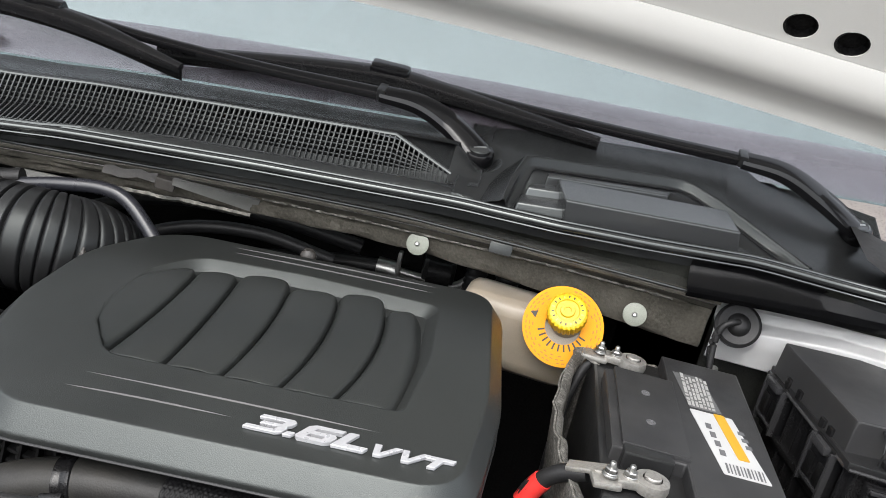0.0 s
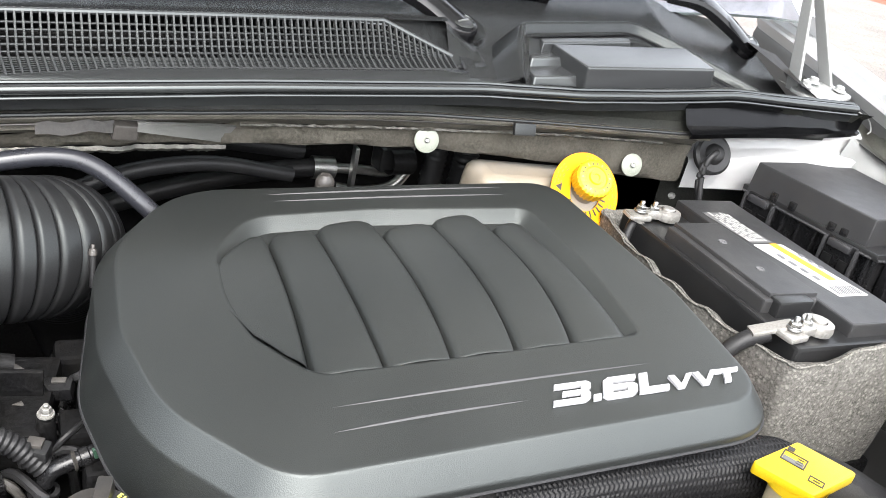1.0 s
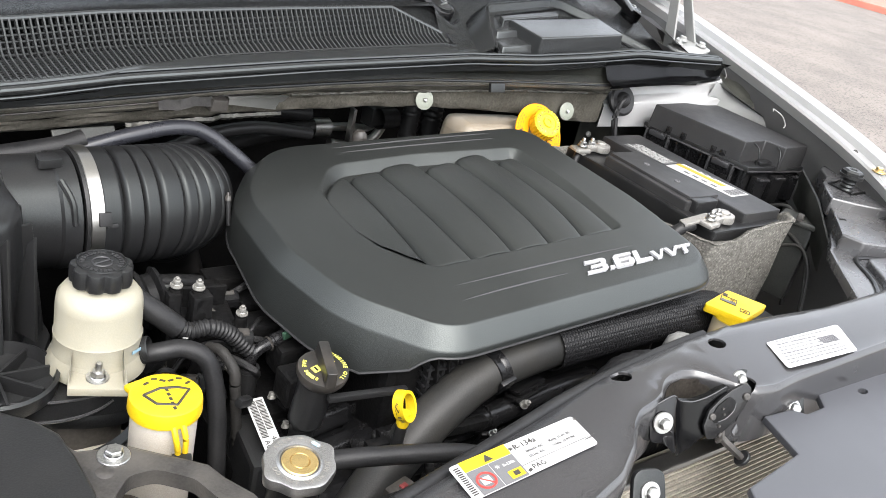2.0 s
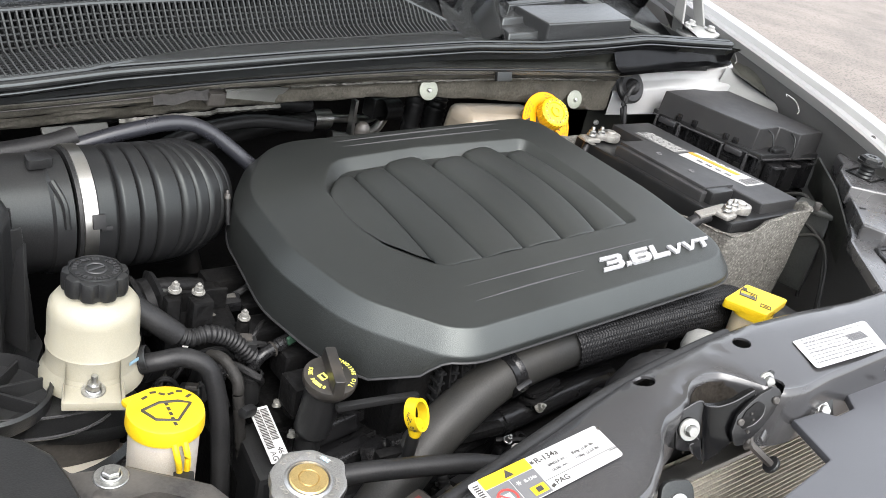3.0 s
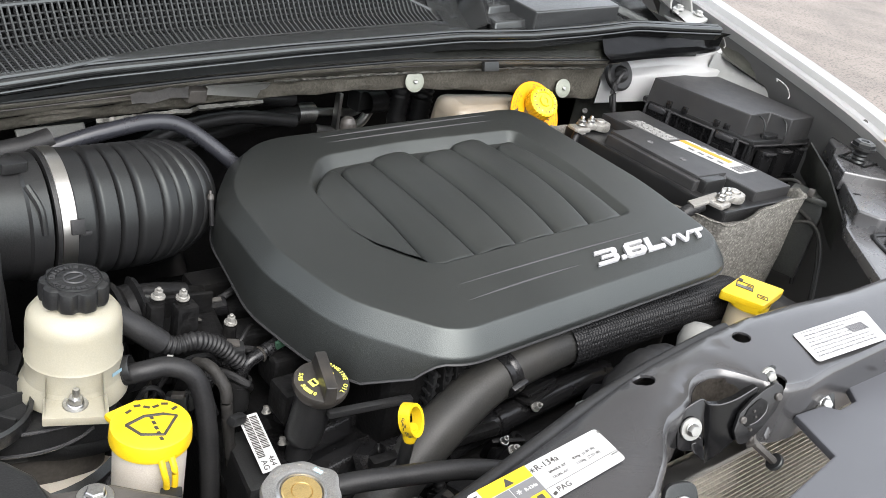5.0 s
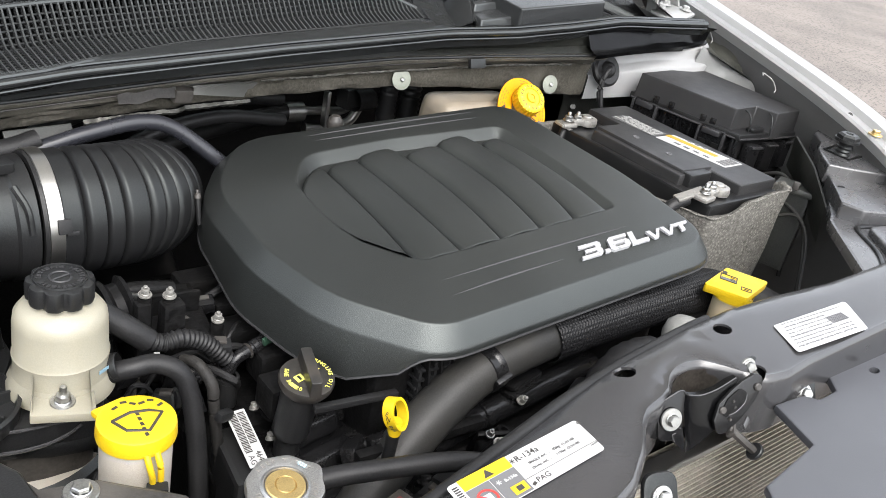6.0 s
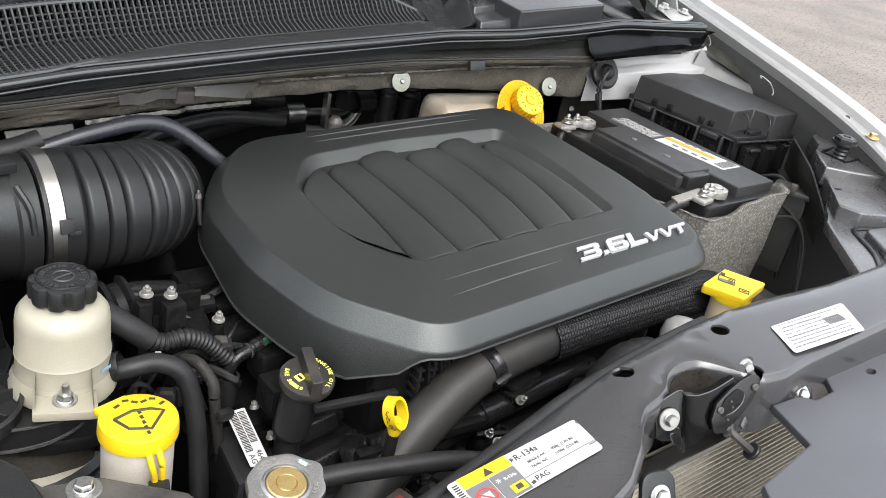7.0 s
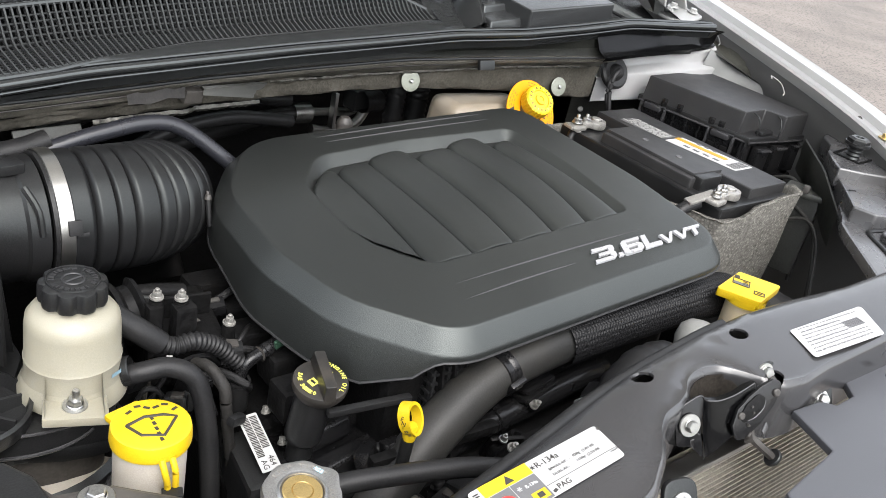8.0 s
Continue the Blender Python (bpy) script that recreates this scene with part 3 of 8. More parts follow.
wavy = lambda x, k: 0.0009 * math.sin(61 * x + 2 * k) + 0.0007 * math.sin(143 * x + k) + 0.0011 * noise.noise(V((x * 45, k * 1.7, 0.3)))
fray = lambda x, k: 0.0010 * noise.noise(V((x * 160, k, 1.3))) + 0.0005 * noise.noise(V((x * 420, k, 7.1)))
LIPDARK = mat("sooty_insulation", (0.105, 0.097, 0.081), 0.8, vary=0.3, scale=28, bump=0.5, grain=260, dust=0.6, dust_colour=(0.055, 0.050, 0.041), spec=0.2)
STRIP = mat("dusty_folded_steel", (0.135, 0.126, 0.106), 0.5, vary=0.3, scale=35, bump=0.2, grain=400, dust=0.65, dust_colour=(0.055, 0.050, 0.041))
lip_xs = [-0.75 + 0.0127 * i for i in range(101)]
lip_profile = [(-0.001, 0.003), (0.0, 0.0), (0.0015, -0.05), (0.0045, -0.3), (0.004, -0.6), (0.006, -0.88), (0.009, -1.0), (0.016, -1.05), (0.035, -0.95)]
solid("firewall_lip", sheet([[(x, lip_y(x) + dy + wavy(x, i), lip_z(x) + (0.003 if i == 0 else dz * lip_deep(x)) + 0.7 * wavy(x, i + 3)) for i, (dy, dz) in enumerate(lip_profile)] for x in lip_xs], 0.003), LIPDARK, "sooty grey-brown insulation lip below the cowl", "firewall lip", kind="structure")
fold = []
for x in lip_xs:
    p, q = strip_at(x), V((x, lip_y(x), lip_z(x)))
    fold.append([p + V((0, 0.006, 0.006)), p + V((0, 0.0, 0.004)), p + V((0, -0.002, 0.0)), p + V((0, 0.0, -0.004)), p.lerp(q, 0.45) + V((0, 0.003, 0.002)), q + V((0, -0.002, 0.006 + 0.3 * wavy(x, 2))), q + V((0, 0.004, 0.001))])
solid("lip_fold", sheet(fold, 0.002), STRIP, "dusty folded steel strip over the insulation", "firewall lip", kind="structure")
solid("lip_bead", tube([strip_at(x) + V((0, -0.0035, 0.0045)) for x in lip_xs[::4]], 0.0022, 8, 3), BLACK, "rolled black bead along the lip", "trim", kind="structure")
solid("lip_bead", tube([strip_at(x).lerp(V((x, lip_y(x), lip_z(x))), 0.5) + V((0, -0.0005, 0.0025)) for x in lip_xs[::4]], 0.0013, 8, 3), GRIMEDARK, "thin dark bead along the folded strip", "trim", kind="structure")
facing_rows = []
for x in lip_xs + [0.56, 0.62, 0.70, 0.77]:
    p, q = strip_at(x) + V((0, 0.003, 0.006)), V((x, seal_y(x) + 0.003, seal_z(x) - 0.010))
    facing_rows.append([p, p.lerp(q, 0.25) + V((0, 0.010, 0)), p.lerp(q, 0.6) + V((0, 0.010, 0.0)), q + V((0, 0.004, -0.004)), q])
STREAK = mat("streaked_grey_paint", (0.018, 0.019, 0.0165), 0.36, vary=0.5, scale=60, bump=0.1, grain=400, dust=0.45, dust_colour=(0.042, 0.040, 0.034), spec=0.30)
solid("lip_flange", sheet(facing_rows, 0.003), STREAK, "grimy dark panel with dirt runs between seal and lip", "trim", kind="structure")
upper_torn = [-0.094 + 0.0018 * i for i in range(313)]
FOIL = mat("crumpled_foil", (0.13, 0.126, 0.112), 0.4, 0.6, vary=0.4, scale=150, dust=0.5, dust_colour=(0.05, 0.046, 0.04))
solid("foil_edge", sheet([[(x, lip_y(x) - 0.0030 + fray(x, 1), lip_z(x) + 0.0026 + fray(x, 2)), (x, lip_y(x) - 0.0036 + fray(x, 3), lip_z(x) + 0.0004 + 0.7 * fray(x, 5)), (x, lip_y(x) - 0.0025 + fray(x, 4), lip_z(x) - 0.0010 + 1.6 * fray(x, 6))] for x in upper_torn], 0.0004), FOIL, "torn crumpled foil edge of the insulation", "insulation", kind="structure")
torn = [-0.335 + 0.0017 * i for i in range(135)]
solid("foil_edge", sheet([[(x, lip_y(x) - 0.002 + fray(x, 1), lip_z(x) - lip_deep(x) + 0.003 + fray(x, 2)), (x, lip_y(x) - 0.004 + fray(x, 3), lip_z(x) - lip_deep(x) - 0.001 + fray(x, 5)), (x, lip_y(x) + fray(x, 4), lip_z(x) - lip_deep(x) - 0.005 + 1.5 * fray(x, 6))] for x in torn], 0.0004), FOIL, "torn crumpled foil along the lower hem of the insulation", "insulation", kind="structure")
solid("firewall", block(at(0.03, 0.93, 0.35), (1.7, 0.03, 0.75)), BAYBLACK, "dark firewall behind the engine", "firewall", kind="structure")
for x, y, z in ((0.129, 0.676, 1.0235), (0.428, 0.656, 1.0105)):
    w = thing("lip_fastener", (x, y, z), "round pale zinc push fastener on the grimy lip", "fastener", "fasteners on the firewall lip")
    m = aim((x, y - 0.010, z + 0.002), (-0.12, -0.9, 0.25))
    part("washer", lathe([(0, 0), (0.0155, 0), (0.0155, 0.001), (0.0145, 0.0016), (0.006, 0.0022), (0, 0.0022)], m, 32), ZINC, w)
    part("stud", lathe([(0.0032, 0.002), (0.0032, 0.005), (0.002, 0.006), (0, 0.006)], m, 12), STEEL, w)
solid("lip_clip", block(aim((0.238, 0.633, 1.058), (0, -0.9, 0.3)), (0.030, 0.015, 0.007), 0.002), BLACK, "small black plastic clip on the lip", "clip")

# ---- right-hand apron, fender and hinge (driver's side) ----
wall_line = [0.532 + 0.0179 * i for i in range(16)]
tower = []
for x in wall_line:
    z = lerp_table(x, (0.50, 0.656, 0.80), (1.062, 1.068, 1.086))
    k = lerp_table(x, (0.50, 0.544, 0.755, 0.80), (1.036, 1.040, 1.056, 1.060))
    back = 0.30 * max(0.0, 0.74 - x)
    tower.append([V(q) + V((0, back, -0.35 * max(0.0, back - 0.02))) for q in ((x, 0.640, z + 0.012), (x, 0.618, z + 0.002), (x, 0.613, z - 0.003), (x, 0.612, k + 0.006), (x, 0.610, k + 0.003), (x, 0.596, k - 0.002), (x, 0.593, k - 0.006), (x, 0.5935, 1.016), (x, 0.594, 0.993), (x, 0.597, 0.991))])
solid("strut_tower", sheet(tower, 0.004, flip=True), WHITE, "white painted strut tower wall with a folded step", "body panel", kind="structure")
pad_rows = [[(x, 0.705 - 0.25 * max(0.0, x - 0.54), z) for z in (1.03, 0.997, 0.97, 0.93, 0.86)] for x in (0.42, 0.48, 0.54, 0.60, 0.66, 0.72)]
solid("dash_pad", sheet(pad_rows, 0.004), DUSTBOX, "dark grey dash panel below the white tower wall", "body panel", kind="structure")
solid("push_pin", lathe([(0, 0.004), (0.003, 0.0035), (0.005, 0.001), (0.005, 0)], aim((0.5606, 0.6955, 0.9464), (0, -0.9, 0.4)) @ Matrix.Diagonal((1.4, 1, 1, 1)), 16), PLATE, "small pale push pin on the dark dash panel", "push pin")
fender_line = [(0.95, 1.05, 1.165), (0.885, 0.80, 1.14), (0.83, 0.55, 1.105), (0.765, 0.36, 1.082), (0.705, 0.22, 1.06), (0.62, 0.08, 1.03)]
rows = []
for p in glide(fender_line, 5):
    rows.append([p + V(d) for d in ((0.03, 0.0, -0.10), (0.012, -0.006, -0.028), (0.0, 0, 0.0), (0.004, 0, 0.004), (0.028, -0.004, 0.002), (0.034, -0.005, 0.012), (0.075, -0.012, 0.010), (0.13, -0.02, -0.015), (0.17, -0.03, -0.07), (0.19, -0.03, -0.35))])
fender = solid("fender", sheet(rows, 0.003), WHITE, "white painted front fender beside the engine bay", "fender", kind="structure")
well = [[p + V(d) for d in ((0.012, 0, -0.012), (0.006, 0, -0.030), (0.010, 0, -0.058), (0.02, 0, -0.5))] for p in glide(fender_line, 5)]
solid("fender_flange", sheet(well, 0.003), APRON, "grey inner wing below the white fender edge", "body panel", kind="structure")

# no opening is cut: a dark disc paints the shaded hole
solid("fender_hole_disc", lathe([(0, 0.0006), (0.006, 0.0006), (0.0065, 0.0)], aim((0.752, 0.293, 1.0745), (-0.35, -0.15, 0.92)) @ Matrix.Diagonal((0.75, 1.35, 1, 1)), 20), GRIMEDARK, "dark oval disc painting a hole's shade on the white fender edge", "hole", kind="structure")
grey_top = glide([(0.772, 0.608, 1.087), (0.815, 0.580, 1.062), (0.832, 0.520, 1.046), (0.834, 0.452, 1.036), (0.81, 0.40, 1.01)], 6)
grey = [[p, p + V((-0.004, -0.003, -0.006)), p + V((-0.020, -0.004, -0.045)), p + V((-0.026, -0.004, -0.12))] for p in grey_top]
solid("inner_fender", sheet(grey, 0.002), PRIMER, "pale grey painted inner fender apron", "body panel", kind="structure")
# dark plate on the uncut apron, painting the slot's shade
solid("apron_slot", prism(rounded([(-0.002, -0.005, 0.002), (0.002, -0.005, 0.002), (0.002, 0.005, 0.002), (-0.002, 0.005, 0.002)], 3), 0, 0.0012, m=aim((0.809, 0.577, 1.040), (-0.75, -0.45, 0.5))), BAYBLACK, "small dark plate painting a slot's shade on the grey apron", "slot", kind="structure")
edge_line = [p for p in glide(fender_line, 5) if 0.40 < p.y < 0.86]
LINER = mat("grey_green_liner", (0.050, 0.051, 0.043), 0.55, vary=0.35, scale=30, bump=0.25, grain=300, dust=0.5, dust_colour=(0.085, 0.080, 0.064))
crumple = []
for n_, p in enumerate(edge_line):
    u = max(0.0, min(1.0, (p.y - 0.44) / 0.165))
    q = grey_top[min(len(grey_top) - 1, max(0, int((1 - u) * 20)))]
    q = V((q.x, min(p.y, q.y) if p.y > 0.61 else p.y, q.z)) if p.y < 0.61 else V((0.80 + 0.2 * (p.y - 0.61), p.y, 1.09 + 0.05 * (p.y - 0.61)))
    row = []
    for k in range(9):
        c = (p + V((0.012, 0, -0.020))).lerp(q + V((0.002, 0, -0.004)), k / 8)
        w = math.sin(math.pi * k / 8)
        row.append(c + V((0.010 * noise.noise(V((p.y * 26, k * 0.5, 2.2))) * w + 0.012 * w, 0.0, -0.014 * w + 0.010 * noise.noise(V((p.y * 31, k * 0.6, 8.8))) * w)))
    crumple.append(row)
solid("fender_liner", sheet(crumple, 0.002), LINER, "crumpled grey-green liner below the white fender edge", "liner", kind="structure", angle=60)
left_rows = [[V((2 * MID - q.x - 0.05, q.y, q.z)) for q in row] for row in rows if row[0].y > 0.40]
solid("fender", sheet(left_rows, 0.003, flip=True), WHITE, "white painted front fender on the filter side", "fender", kind="structure")

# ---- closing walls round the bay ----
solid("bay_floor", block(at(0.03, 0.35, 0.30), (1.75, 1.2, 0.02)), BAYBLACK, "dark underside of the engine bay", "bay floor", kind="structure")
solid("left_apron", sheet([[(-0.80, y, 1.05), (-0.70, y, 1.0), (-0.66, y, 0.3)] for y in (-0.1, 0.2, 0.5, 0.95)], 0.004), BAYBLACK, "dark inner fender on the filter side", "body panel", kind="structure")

# ---- open hood overhead ----
def hood_point(x, u):
    """u metres up from the hood's rear edge."""
    c = (x - MID) / 0.75
    return V((x, 0.85 - 0.05 * c * c - 0.66 * u, 1.302 - 0.03 * c * c + 0.75 * u * (1 - 0.08 * u)))


hood = thing("hood", (0.03, 0.8, 1.3), "raised hood, pale grey painted underside with frame ribs", "hood")
hxs = [-0.78 + 0.06 * i for i in range(28)]
part("skin", sheet([[hood_point(x, u) + V((0, 0.012, 0.012)) for u in (0, 0.1, 0.25, 0.5, 0.75, 1.0)] for x in hxs], 0.004), WHITE, hood)
frame_u = (0.0, 0.012, 0.02, 0.045, 0.065, 0.08, 0.11, 0.135)
frame_h = (0.004, 0.0, 0.0, 0.004, 0.018, 0.024, 0.026, 0.012)
HOLES = ((0.525, 0.165), (0.590, 0.160))
frame_skin = sheet([[hood_point(x, u) + V((0, -h * 0.75, -h * 0.66)) for u, h in zip(frame_u, frame_h)] for x in hxs])
part("inner_frame", thicken(frame_skin, 0.002), HOODGREY, hood)
panel_skin = sheet([[hood_point(x, u) + V((0, -0.006, -0.005)) for u in (0.125, 0.145, 0.165, 0.185, 0.21, 0.3, 0.45, 0.6, 0.8, 1.0)] for x in hxs])
for x, u in HOLES:
    punch(panel_skin, hood_point(x, u) + V((0, -0.006, -0.005)), (0, -0.75, -0.66), 0.0195, 1.0, 18, 0.12)
part("inner_panel", thicken(panel_skin, 0.002), HOODGREY, hood)

# ---- engine cover ----
def cover_z(x, y):
    return 0.9601 + 0.0906 * x + 0.074 * y


def on_cover(bm):
    """Drops a part drawn on a level sheet onto the cover's sloping plane."""
    for v in bm.verts:
        v.co.z += cover_z(v.co.x, v.co.y)
    return bm


def ring_loft(rings, bm=None, close_top=False):
    bm = bm or bmesh.new()
    g = [[bm.verts.new(p) for p in r] for r in rings]
    n = len(g[0])
    for a, b in zip(g, g[1:]):
        for i in range(n):
            bm.faces.new((a[i], a[(i + 1) % n], b[(i + 1) % n], b[i]))
    if close_top:
        bm.faces.new(g[-1])
    bmesh.ops.recalc_face_normals(bm, faces=bm.faces)
    return bm


def offset(corners, d):
    """The same corners moved outwards by d."""
    k, out = len(corners), []
    for i in range(k):
        p, a, b = V(corners[i][:2]), V(corners[i - 1][:2]), V(corners[(i + 1) % k][:2])
        u, w = (p - a).normalized(), (b - p).normalized()
        n1, n2 = V((u.y, -u.x)), V((w.y, -w.x))
        m = (n1 + n2).normalized()
        q = p + m * (d / max(0.35, m.dot(n1)))
        out.append((q.x, q.y, max(0.001, corners[i][2] + d)))
    return out


cover = thing("engine_cover", (0.0, 0.37, 0.95), "large moulded black plastic engine cover with six pads and raised badge", "engine cover")
TOP = [(-0.244, 0.372, 0.15), (-0.223, 0.276, 0.15), (-0.154, 0.189, 0.06), (0.252, 0.178, 0.045), (0.262, 0.33, 0.3), (0.242, 0.556, 0.045), (-0.172, 0.588, 0.09), (-0.240, 0.495, 0.12)]
RECESS = [(-0.1575, 0.40, 0.15), (-0.147, 0.343, 0.04), (-0.108, 0.2865, 0.03), (0.187, 0.2775, 0.012), (0.195, 0.385, 0.3), (0.186, 0.503, 0.022), (0.016, 0.5245, 0.3), (-0.112, 0.5265, 0.05), (-0.154, 0.472, 0.05)]
N_ARC = 8
top_ring = rounded(TOP, N_ARC)


def left_wall(x, y):
    """How much of the deep side wall there is: full at the filter side, none along the front."""
    return ease(y, 0.196, 0.226) if x < -0.08 and y < 0.5 else ease(-x, 0.03, 0.16)


def skirt(x, y):
    """Depth of the cover's side wall: deep at the filter side, shallow at the front."""
    right = max(0.0, min(1.0, (x - 0.25) / 0.02)) * (1 if y > 0.19 else 0.4)
    rear = max(0.0, min(1.0, (y - 0.54) / 0.02))
    return 0.026 + max(0.037 * left_wall(x, y), 0.035 * right, 0.045 * rear)


shell = bmesh.new()
drops = [(-0.0035, 0.0), (-0.0008, -0.0001), (0.0004, -0.0006), (0.0014, -0.0018), (0.0156, -0.0192), (0.0166, -0.0206), (0.0171, -0.0226)]
rings = [[(x, y, h) for x, y in rounded(offset(TOP, d), N_ARC)] for d, h in drops]
near_foot, far_foot = rounded(offset(TOP, 0.0176), N_ARC), rounded(offset(TOP, 0.030), N_ARC)
foot = []
for (x, y), (ax, ay), (bx, by) in zip(top_ring, near_foot, far_foot):
    w = left_wall(x, y) * (1 - 0.75 * ease(y, 0.35, 0.47))
    foot.append((ax + (bx - ax) * w, ay + (by - ay) * w, -skirt(x, y)))
lip_edge = [(x, y, z - 0.003) for x, y, z in foot]
ring_loft(rings + [foot, lip_edge], shell)
flat = bmesh.new()
for loop in (rounded(offset(TOP, -0.0035), N_ARC), rounded(offset(RECESS, 0.003), N_ARC)):
    vs = [flat.verts.new((x, y, 0)) for x, y in loop]
    for i in range(len(vs)):
        flat.edges.new((vs[i], vs[(i + 1) % len(vs)]))
bmesh.ops.triangle_fill(flat, edges=flat.edges, use_beauty=True, normal=(0, 0, 1))
join(shell, flat)
wall = [[(x, y, h) for x, y in rounded(offset(RECESS, d), N_ARC)] for d, h in ((0.003, 0.0), (0.0006, -0.0001), (-0.0006, -0.0008), (-0.0115, -0.0118), (-0.0125, -0.0125))]
floor_ring = bmesh.new()
ring_loft(wall, floor_ring)
bm_floor = bmesh.new()
bm_floor.faces.new([bm_floor.verts.new((x, y, -0.0122)) for x, y in rounded(offset(RECESS, -0.010), N_ARC)])
join(floor_ring, bm_floor)
join(shell, floor_ring)
bmesh.ops.remove_doubles(shell, verts=shell.verts, dist=0.00005)
part("shell", on_cover(shell), COVER, cover, angle=40)
part("edge_bead", on_cover(tube([(x, y, z - 0.001) for x, y, z in foot + foot[:1]], 0.0015, 6, 1)), LINE, cover, "thin edge of the cover with its glint painted in")

# six convex pads in the recess, with bowed grooves between them and rounded rear ends
GROOVE_Y = (0.285, 0.345, 0.42, 0.49)
GROOVES = [np.polyfit(GROOVE_Y, xs_, 2) for xs_ in ((-0.112, -0.106, -0.101, -0.102), (-0.051, -0.0485, -0.0485, -0.052), (0.007, 0.0145, 0.0165, 0.0105), (0.066, 0.0755, 0.079, 0.070), (0.121, 0.133, 0.137, 0.1255), (0.181, 0.1845, 0.181, 0.167))]
PAD_REAR = (0.503, 0.506, 0.516, 0.501, 0.511, 0.488)


def pad_side(i, y):
    """The pad's edges at y: between groove i - 1 and groove i."""
    left = lerp_table(y, (0.29, 0.315, 0.345, 0.40, 0.46, 0.49), (-0.112, -0.135, -0.1475, -0.1555, -0.1525, -0.139)) if i == 0 else float(np.polyval(GROOVES[i - 1], y))
    return left, float(np.polyval(GROOVES[i], y))


for i in range(6):
    rows = []
    nx, ny = 30, 44
    for a in range(nx + 1):
        u = 0.5 - 0.5 * math.cos(math.pi * a / nx)
        row = []
        for b in range(ny + 1):
            w = 0.5 - 0.5 * math.cos(math.pi * b / ny)
            xm = pad_side(i, 0.40)
            x_guess = xm[0] + (xm[1] - xm[0]) * u
            y_front = lerp_table(x_guess, (-0.155, -0.147, -0.132, -0.111, -0.094, 0.005, 0.17, 0.19), (0.385, 0.348, 0.3145, 0.2945, 0.2875, 0.2857, 0.2795, 0.279))
            k = abs(2 * u - 1)
            y_end = PAD_REAR[i] - 0.012 * k ** 5 - 0.006 * (1 - u)
            if i == 0:
                y_end -= 0.045 * (1 - u) ** 3
            if i == 0:
                y_front -= 0.005
            y = y_front + (y_end - y_front) * w
            x0, x1 = pad_side(i, y)
            if i == 0:
                x0 -= 0.006
            x = x0 + (x1 - x0) * u
            dl, dr = max(0.0, x - x0), max(0.0, x1 - x)
            z = -0.0002 - 0.0026 * (2 * u - 1) ** 2
            z -= 0.0075 * math.exp(-(dr / 0.0021) ** 1.5) if i < 5 else 0.0095 * math.exp(-(dr / 0.006) ** 1.5)
            z -= 0.0060 * math.exp(-(dl / 0.0030) ** 1.2) if i else -0.0020 * math.exp(-dl / 0.012)
            z -= (0.0008 if i else 0.0) * math.exp(-(y - y_front) / 0.0012)
            z -= 0.0125 * math.exp(-(max(0.0, y_end - y) / 0.0035) ** 1.2)
            if i == 0 and u < 0.8:
                z += 0.0011 * math.exp(-(y - y_front) / 0.006)
            row.append((x, y, max(z, -0.0124)))
        rows.append(row)
    part("pad", on_cover(sheet(rows, flip=True)), COVER, cover, angle=50)


def streak(x0, y0, x1, y1, w=0.0022, h=0.0011):
    """A thin raised line that tapers out at both ends."""
    rows = []
    for a in range(17):
        u = a / 16
        k = math.sin(math.pi * u) ** 0.6
        x, y = x0 + (x1 - x0) * u, y0 + (y1 - y0) * u + 0.002 * math.sin(math.pi * u)
        rows.append([(x, y - w * k, -0.0003), (x, y - w * 0.3 * k, h * k), (x, y + w * 0.3 * k, h * k), (x, y + w * k, -0.0003)])
    return on_cover(sheet(rows, flip=True))


for s in ((-0.108, 0.2495, 0.174, 0.2395), (-0.114, 0.2245, 0.045, 0.222), (-0.087, 0.5675, 0.176, 0.5510), (-0.083, 0.5535, 0.172, 0.5350)):
    part("raised_line", streak(*s), LINE, cover, "slim raised line moulded in the cover")

# raised badge in wide square italics
SHAPES = {
    "3": [(0, 1), (1.3, 1), (1.5, 0.86), (1.5, 0.62), (1.4, 0.5), (1.5, 0.38), (1.5, 0.14), (1.3, 0), (0, 0), (0, 0.21), (1.1, 0.21), (1.1, 0.40), (0.35, 0.40), (0.35, 0.60), (1.1, 0.60), (1.1, 0.79), (0, 0.79)],
    "6": [(0.2, 1), (1.45, 1), (1.45, 0.79), (0.42, 0.79), (0.42, 0.61), (1.3, 0.61), (1.5, 0.47), (1.5, 0.14), (1.3, 0), (0.2, 0), (0, 0.15), (0, 0.30), (0.42, 0.30), (0.42, 0.21), (1.08, 0.21), (1.08, 0.40), (0.42, 0.40), (0.42, 0.306), (0, 0.306), (0, 0.85)],
    ".": [(0, 0), (0.42, 0), (0.42, 0.26), (0, 0.26)],
    "L": [(0, 1), (0.42, 1), (0.42, 0.27), (1.35, 0.27), (1.35, 0), (0, 0)],
    "V": [(0, 1), (0.42, 1), (0.8, 0.3), (1.18, 1), (1.6, 1), (1.02, 0), (0.58, 0)],
    "T": [(0, 1), (1.5, 1), (1.5, 0.74), (0.96, 0.74), (0.96, 0), (0.54, 0), (0.54, 0.74), (0, 0.74)],
}
badge_at = lambda x, y: at(x, y, cover_z(x, y) + 0.0002, 4.2, -5.2, -3.0)
